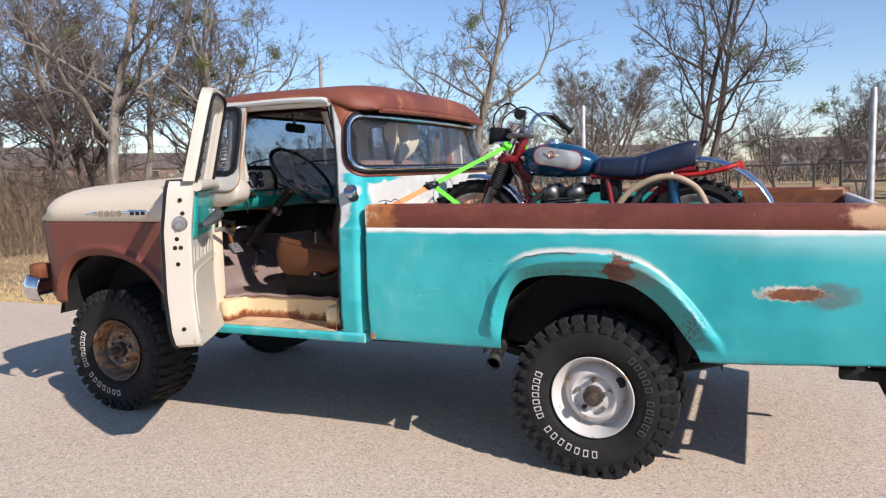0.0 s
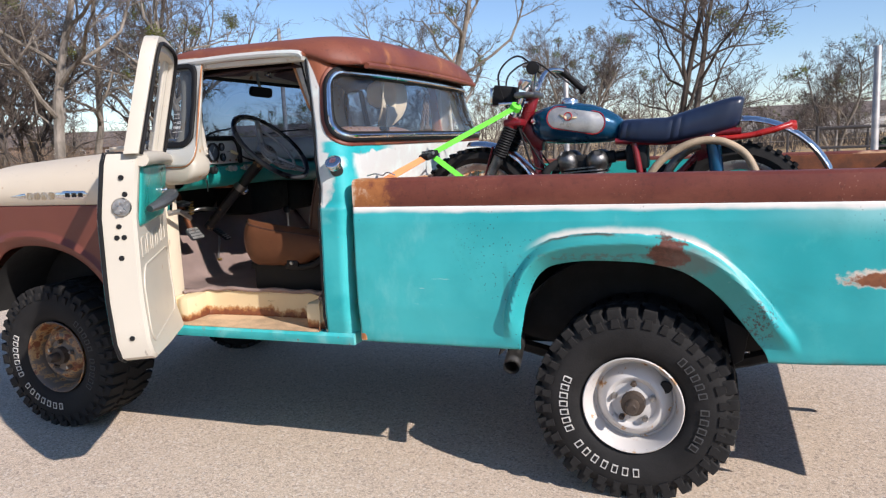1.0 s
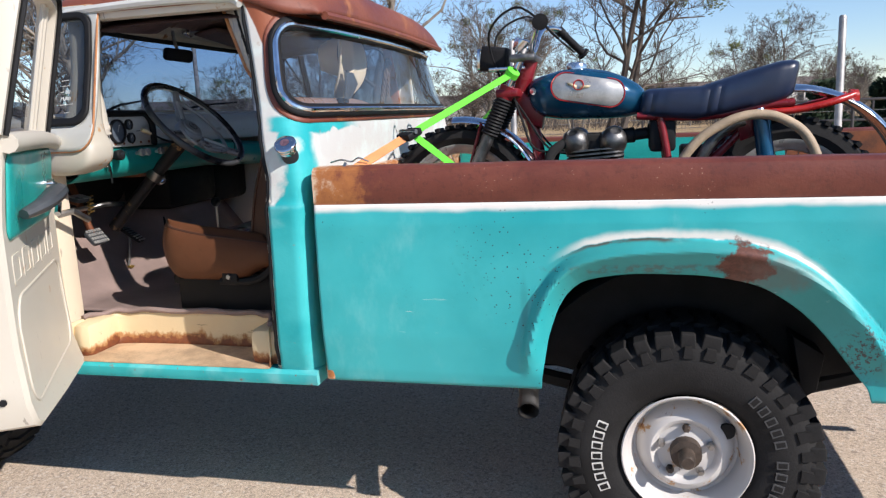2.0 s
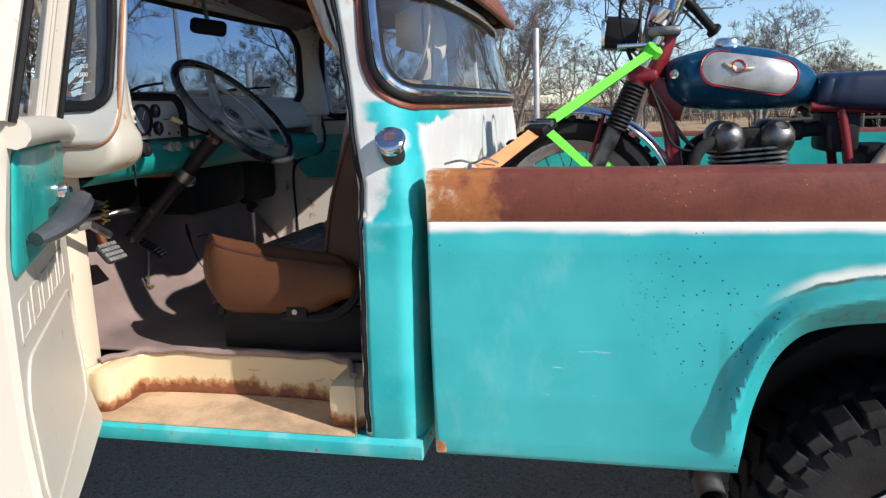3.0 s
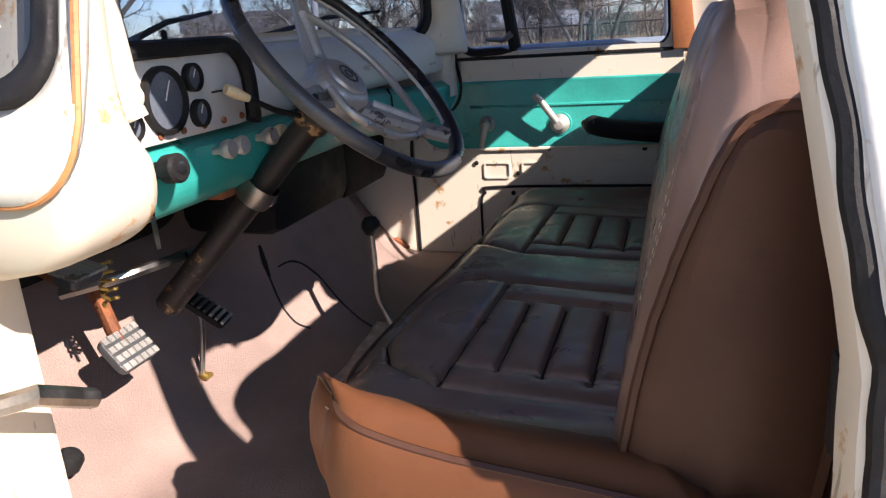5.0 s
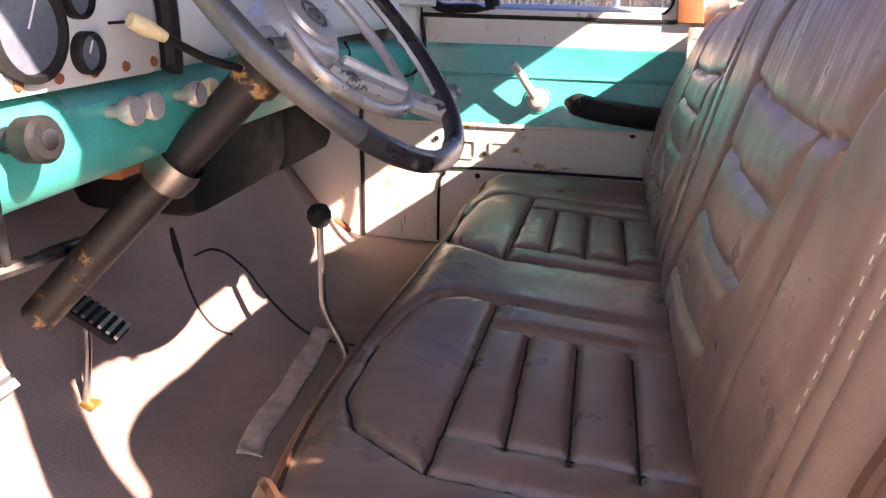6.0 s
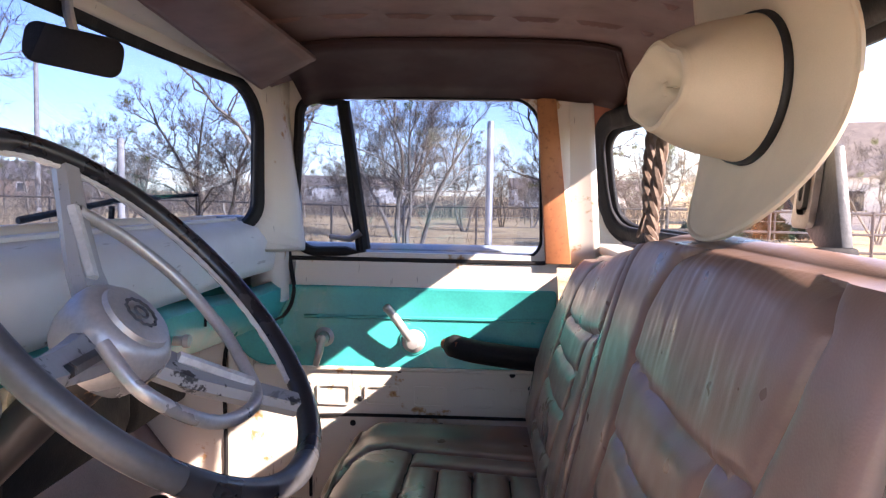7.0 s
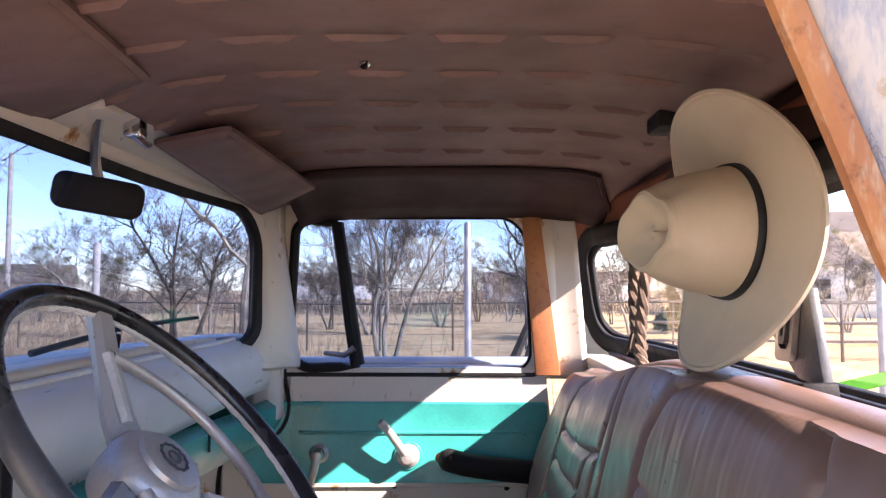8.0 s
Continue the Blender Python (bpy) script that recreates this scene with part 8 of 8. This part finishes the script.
def bare_tree(name, seed, height, stems, lean_amt, wood_mat, twig_mat, clumps, label, density=1.0):
    """A leafless tree: forked stems, limbs, branches and fine twigs, with a few green clumps in the crown."""
    rnd = random.Random(seed)
    wood, twigs, leaves = Sticks(), Sticks(), Sticks()
    ends = []

    def grow(p, d, length, r, level):
        n = (7, 6, 5, 4, 3)[level]
        sides = (8, 6, 5, 3, 3)[level]
        pts, rs, dirs = [p], [r], [d]
        for i in range(n):
            wob = (0.17, 0.30, 0.38, 0.42, 0.46)[level]
            d = (d + Vector((rnd.gauss(0, wob), rnd.gauss(0, wob), rnd.gauss(0.05, wob * 0.7)))).normalized()
            p = p + d * length / n
            pts.append(p)
            rs.append(r * (1 - (0.72 if level < 2 else 0.85) * (i + 1) / n))
            dirs.append(d)
        (wood if level < 3 else twigs).rod(pts, rs, sides)
        if level == 2:
            ends.append(pts[-2])
        if level == 4:
            return
        kids = ((9, 12), (6, 9), (6, 8), (5, 7))[level]
        for _ in range(int(rnd.uniform(*kids) * density)):
            i = rnd.uniform((0.28, 0.18, 0.12, 0.1)[level], 1.0) * n
            k = min(int(i), n - 1)
            q = pts[k].lerp(pts[k + 1], i - k)
            side = Vector((rnd.gauss(0, 1), rnd.gauss(0, 1), rnd.gauss(0.25, 0.6)))
            side = (side - dirs[k] * side.dot(dirs[k])).normalized()
            nd = (dirs[k] * rnd.uniform(0.5, 1.1) + side * rnd.uniform(0.55, 1.0) + Vector((0, 0, 0.18))).normalized()
            grow(q, nd, length * rnd.uniform(0.36, 0.64) * (1.12 - 0.5 * i / n), max(0.0052, rs[k] * rnd.uniform(0.42, 0.62)), level + 1)

    for k in range(stems):
        a = 2 * math.pi * k / stems + rnd.uniform(-0.5, 0.5)
        d = Vector((lean_amt * math.cos(a), lean_amt * math.sin(a), 1)).normalized()
        grow(Vector((0.10 * math.cos(a) * (stems > 1), 0.10 * math.sin(a) * (stems > 1), -0.2)), d, height * rnd.uniform(0.62, 0.8), 0.016 * height * (1.0 if stems == 1 else 0.75), 0)
    rnd.shuffle(ends)
    for c in ends[:clumps]:
        rad = rnd.uniform(0.10, 0.26)
        for _ in range(int(900 * rad)):
            q = Vector((rnd.gauss(0, 1), rnd.gauss(0, 1), rnd.gauss(0, 0.8)))
            q = c + q.normalized() * rad * rnd.random() ** 0.5
            leaves.leaf(q, Vector((rnd.gauss(0, 1), rnd.gauss(0, 1), rnd.gauss(0, 1))).normalized() * 0.06, 0.014)
    t = thing(name, label, "tree", group="bare trees along the field", kind="")
    part("trunk", (wood.v, wood.f), wood_mat, t)
    part("crown", (twigs.v, twigs.f), twig_mat, t, "bare winter twigs")
    if leaves.v:
        part("mistletoe", (leaves.v, leaves.f), "leaf", t, "green mistletoe clump", smooth=False)["kind"] = "stuff"
    return t


kinds = [
    bare_tree("bare_tree", 11, 7.0, 2, 0.25, "bark_dark", "twig", 9, "forked leafless tree with grey-brown bark on dry grass"),
    bare_tree("bare_tree", 23, 8.0, 1, 0.08, "bark_pale", "twig", 10, "tall leafless tree with pale bark and mistletoe"),
    bare_tree("bare_tree", 37, 7.0, 4, 0.30, "bark_pale", "twig", 11, "several-stemmed leafless tree with yellow-green mistletoe"),
    bare_tree("bare_tree", 41, 8.0, 3, 0.22, "bark_pale", "twig_red", 6, "leafless tree with a dense red-brown crown"),
    bare_tree("bare_tree", 53, 6.0, 3, 0.35, "bark_dark", "twig_red", 1, "spreading leafless tree with dark bark"),
]
spots = [(0, -0.8, 10.9, 1.0, 40), (1, -5.5, 12.0, 0.90, 10), (3, -3.0, 13.6, 0.62, 75), (4, -7.4, 14.2, 0.80, 190), (2, -4.4, 23.6, 0.92, 100), (2, 3.6, 21.0, 0.68, 30), (1, -11.2, 6.6, 1.0, 70), (3, -13.2, 8.6, 1.1, 15), (1, -10.4, 9.4, 0.9, 160), (3, -8.6, 20.0, 0.52, 210), (3, -15.6, 6.4, 1.0, 300), (1, -14.4, 12.5, 1.0, 33), (4, -6.2, 26.0, 0.6, 5), (3, -2.2, 27.5, 0.6, 120), (0, 1.4, 26.5, 0.6, 250), (4, 7.2, 27.0, 0.6, 66), (2, -12.4, 21.0, 0.66, 200), (3, -18.5, 12.0, 1.1, 130), (1, -18.5, 17.0, 0.95, 20), (2, 12.0, 25.0, 0.65, 140), (4, -0.6, 33.0, 0.6, 80), (4, -12.4, 7.4, 0.9, 80), (3, -16.6, 9.6, 1.0, 210), (0, -12.9, 10.8, 0.95, 120)]
rnd = random.Random(5)
for i in range(78):
    x = rnd.uniform(-52, 34)
    y = rnd.uniform(30, 62) - max(0.0, -x - 15) * 0.35
    spots.append((rnd.choice((0, 1, 2, 3, 3, 4, 4)), x, y, rnd.uniform(0.36, 0.62), rnd.uniform(0, 360)))
used = set()
for k, x, y, size, turn in spots:
    m = pose(x, y, ground_z(x, y), 0, 0, turn) 
    if k not in used:
        used.add(k)
        kinds[k].matrix_basis = m @ Matrix.Scale(size, 4)
        kinds[k].scale = (size,) * 3
    else:
        copy = copy_thing(kinds[k], m)
        copy.scale = (size,) * 3


def brush_patch(name, seed, areas, mat, label, tall=1.0):
    rnd = random.Random(seed)
    st = Sticks()
    for cx, cy, rx, ry, n, h in areas:
        for _ in range(n):
            x, y = cx + rnd.gauss(0, rx), cy + rnd.gauss(0, ry)
            if y < road_edge(x) + 0.4:
                continue
            p = Vector((x, y, ground_z(x, y) - 0.02))
            d = Vector((rnd.gauss(0, 0.3), rnd.gauss(0, 0.3), 1)).normalized()
            L = h * rnd.uniform(0.4, 1.2)
            q = p + d * L * 0.5
            e = q + (d + Vector((rnd.gauss(0, 0.3), rnd.gauss(0, 0.3), 0))).normalized() * L * 0.5
            r = 0.006 * tall
            st.rod([p, q, e], [r, r * 0.7, r * 0.25], 3)
            for _ in range(3):
                b = q.lerp(e, rnd.random())
                st.rod([b, b + Vector((rnd.gauss(0, 1), rnd.gauss(0, 1), rnd.gauss(0.7, 0.6))).normalized() * L * 0.3], [r * 0.5, r * 0.2], 3)
    ob = part(name, (st.v, st.f), mat)
    return tagged(ob, label, "brush", kind="stuff")


brush_patch("roadside_brush", 3, [(-13.5, 7.5, 2.6, 1.0, 1500, 1.5), (-18, 8.5, 3.5, 2.0, 1400, 1.7), (-10.5, 8.6, 1.4, 0.8, 700, 1.2), (-11, 16, 4, 1.5, 700, 1.5), (-30, 16, 8, 4, 1500, 2.2)], "brush", "tangled brown dead brush along the road")
brush_patch("far_thicket", 8, [(-20, 46, 18, 4, 2600, 1.7), (5, 50, 18, 4, 2200, 1.5), (32, 44, 10, 4, 700, 1.5), (-46, 30, 10, 5, 1200, 2.2)], "twig", "distant leafless thicket behind the field", 2.4)
st = Sticks()
rnd = random.Random(9)
for _ in range(26000):
    x = rnd.uniform(-20, 8)
    y = road_edge(x) + abs(rnd.gauss(0, 1)) * rnd.choice((0.15, 0.6, 4.0)) - 0.03
    p = Vector((x, y, ground_z(x, y) - 0.01 if y > road_edge(x) + 0.05 else ROAD_Z - 0.03))
    h = rnd.uniform(0.03, 0.10)
    st.leaf(p, Vector((rnd.gauss(0, 0.5), rnd.gauss(0, 0.5), 1)).normalized() * h, 0.005)
tagged(part("dry_grass", (st.v, st.f), "straw_grass", smooth=False), "short dead grass blades along the road edge", "grass", kind="stuff")


# posts, poles and fences
def post(x, y, top, r, label, mat="post"):
    z0 = ground_z(x, y) - 0.3
    t = tagged(part("fence_post", lathe([(0.0, top - z0), (r * 0.7, top - z0), (r, top - z0 - 0.02), (r * 1.05, 0.0), (0, 0)], (x, y, z0), (0, 0, 1), 12), mat), label, "post", group="posts in the field")
    return t


post(-1.52, 5.85, 2.30, 0.034, "tall grey galvanised pipe post", "galv")
post(1.83, 4.90, 2.24, 0.036, "tall grey galvanised pipe post", "galv")
post(-6.9, 9.6, 2.35, 0.05, "tall weathered round wooden post")
post(5.2, 5.2, 2.25, 0.06, "tall weathered round wooden post")
pole = thing("utility_pole", "tall dark wooden utility pole in the distance", "pole", (-20.25, 29.4, 0.0))
part("shaft", tube([(-20.25, 29.4, -0.3), (-20.25, 29.4, 7.4)], [0.12, 0.09], 10), "post", pole)
fence = thing("wire_fence", "dark wire fence with thin steel posts across the field", "fence", (-3, 18, 0.0))
for i in range(34):
    x = -34 + 1.9 * i
    z = ground_z(x, 18.2)
    part("post", tube([(x, 18.2, z - 0.2), (x, 18.2, z + 1.25)], 0.03, 6), "pipe", fence)
for h in (1.22,):
    part("top_rail", tube([(-34 + 1.9 * i, 18.2, ground_z(-34 + 1.9 * i, 18.2) + h) for i in range(34)], 0.022, 6), "pipe", fence)
for h in (0.15, 0.42, 0.70, 0.96):
    part("wire", tube([(-34 + 1.9 * i, 18.18, ground_z(-34 + 1.9 * i, 18.2) + h) for i in range(34)], 0.006, 4), "wire", fence)
pen = thing("pipe_fence", "dark pipe rail fence in front of the trees", "fence", (8, 15, 0))
for i in range(12):
    x = 2.5 + 2.2 * i
    part("post", tube([(x, 15.4, ground_z(x, 15.4) - 0.2), (x, 15.4, ground_z(x, 15.4) + 1.35)], 0.04, 8), "pipe", pen)
for h in (0.45, 0.85, 1.30):
    part("rail", tube([(2.5 + 2.2 * i, 15.4, ground_z(2.5 + 2.2 * i, 15.4) + h) for i in range(12)], 0.03, 6), "pipe", pen)


def house(x, y, turn, w, d, wall_h, roof_h, wall_mat, label):
    t = thing("house", label, "house", group="houses beyond the field")
    part("wall", box(-w / 2, w / 2, -d / 2, d / 2, -0.5, wall_h, 0.02), wall_mat, t)
    o = 0.4
    bm = prism([(-d / 2 - o, wall_h - 0.05), (d / 2 + o, wall_h - 0.05), (0, wall_h + roof_h)], -w / 2 - o, w / 2 + o, "x", 0.0)
    part("roof", bm, "shingle", t, "brown shingled gable roof", smooth=False)
    for i in range(4):
        cx = -w / 2 + w * (i + 0.5) / 4
        win = part("window", box(cx - 0.5, cx + 0.5, -d / 2 - 0.03, -d / 2 + 0.02, 0.9, 2.1, 0.01), "siding", t)
        part("pane", box(cx - 0.42, cx + 0.42, -d / 2 - 0.045, -d / 2 - 0.03, 0.98, 2.02, 0.0), "window_dark", win)
    t.matrix_basis = pose(x, y, ground_z(x, y), 0, 0, turn)
    return t


house(-64, 46, 60, 12, 9, 2.4, 2.0, "brick", "tan brick house with a brown gable roof")
house(-72, 74, 40, 13, 9, 2.4, 2.0, "brick", "tan brick house with a brown gable roof")
house(-62, 98, 30, 16, 10, 2.6, 2.4, "brick", "tan brick house with a brown gable roof")
house(21, 42, -24, 12, 8, 2.8, 3.2, "siding", "white-sided house with a grey roof")
house(14, 112, 4, 22, 8, 2.6, 1.6, "siding", "long low white building behind the trees")
house(-22, 118, 8, 18, 8, 2.6, 1.6, "siding", "long low white building behind the trees")
# evergreen
st, wd = Sticks(), Sticks()
rnd = random.Random(77)
for _ in range(5200):
    z = rnd.uniform(0.1, 1.75)
    rad = 0.95 * (1 - z / 1.95) ** 0.6 * rnd.uniform(0.3, 1.0) * (0.8 + 0.3 * math.sin(z * 5))
    a = rnd.uniform(0, 6.28)
    st.leaf(Vector((rad * math.cos(a), rad * math.sin(a), z)), Vector((math.cos(a), math.sin(a), rnd.gauss(0.3, 0.5))).normalized() * 0.22, 0.035)
wd.rod([Vector((0, 0, -0.2)), Vector((0.03, 0, 0.9)), Vector((0, 0, 1.6))], [0.11, 0.07, 0.02], 8)
cedar = thing("cedar_tree", "dark green dense cedar tree beside the field", "tree", group="evergreens")
part("trunk", (wd.v, wd.f), "bark_dark", cedar)
part("crown", (st.v, st.f), "cedar", cedar, "dark evergreen foliage", smooth=False)
cedar.matrix_basis = pose(6.2, 24.5, ground_z(6.2, 24.5))
for x, y, a in ((8.4, 25.5, 70), (10.5, 26.0, 200)):
    copy_thing(cedar, pose(x, y, ground_z(x, y), 0, 0, a))
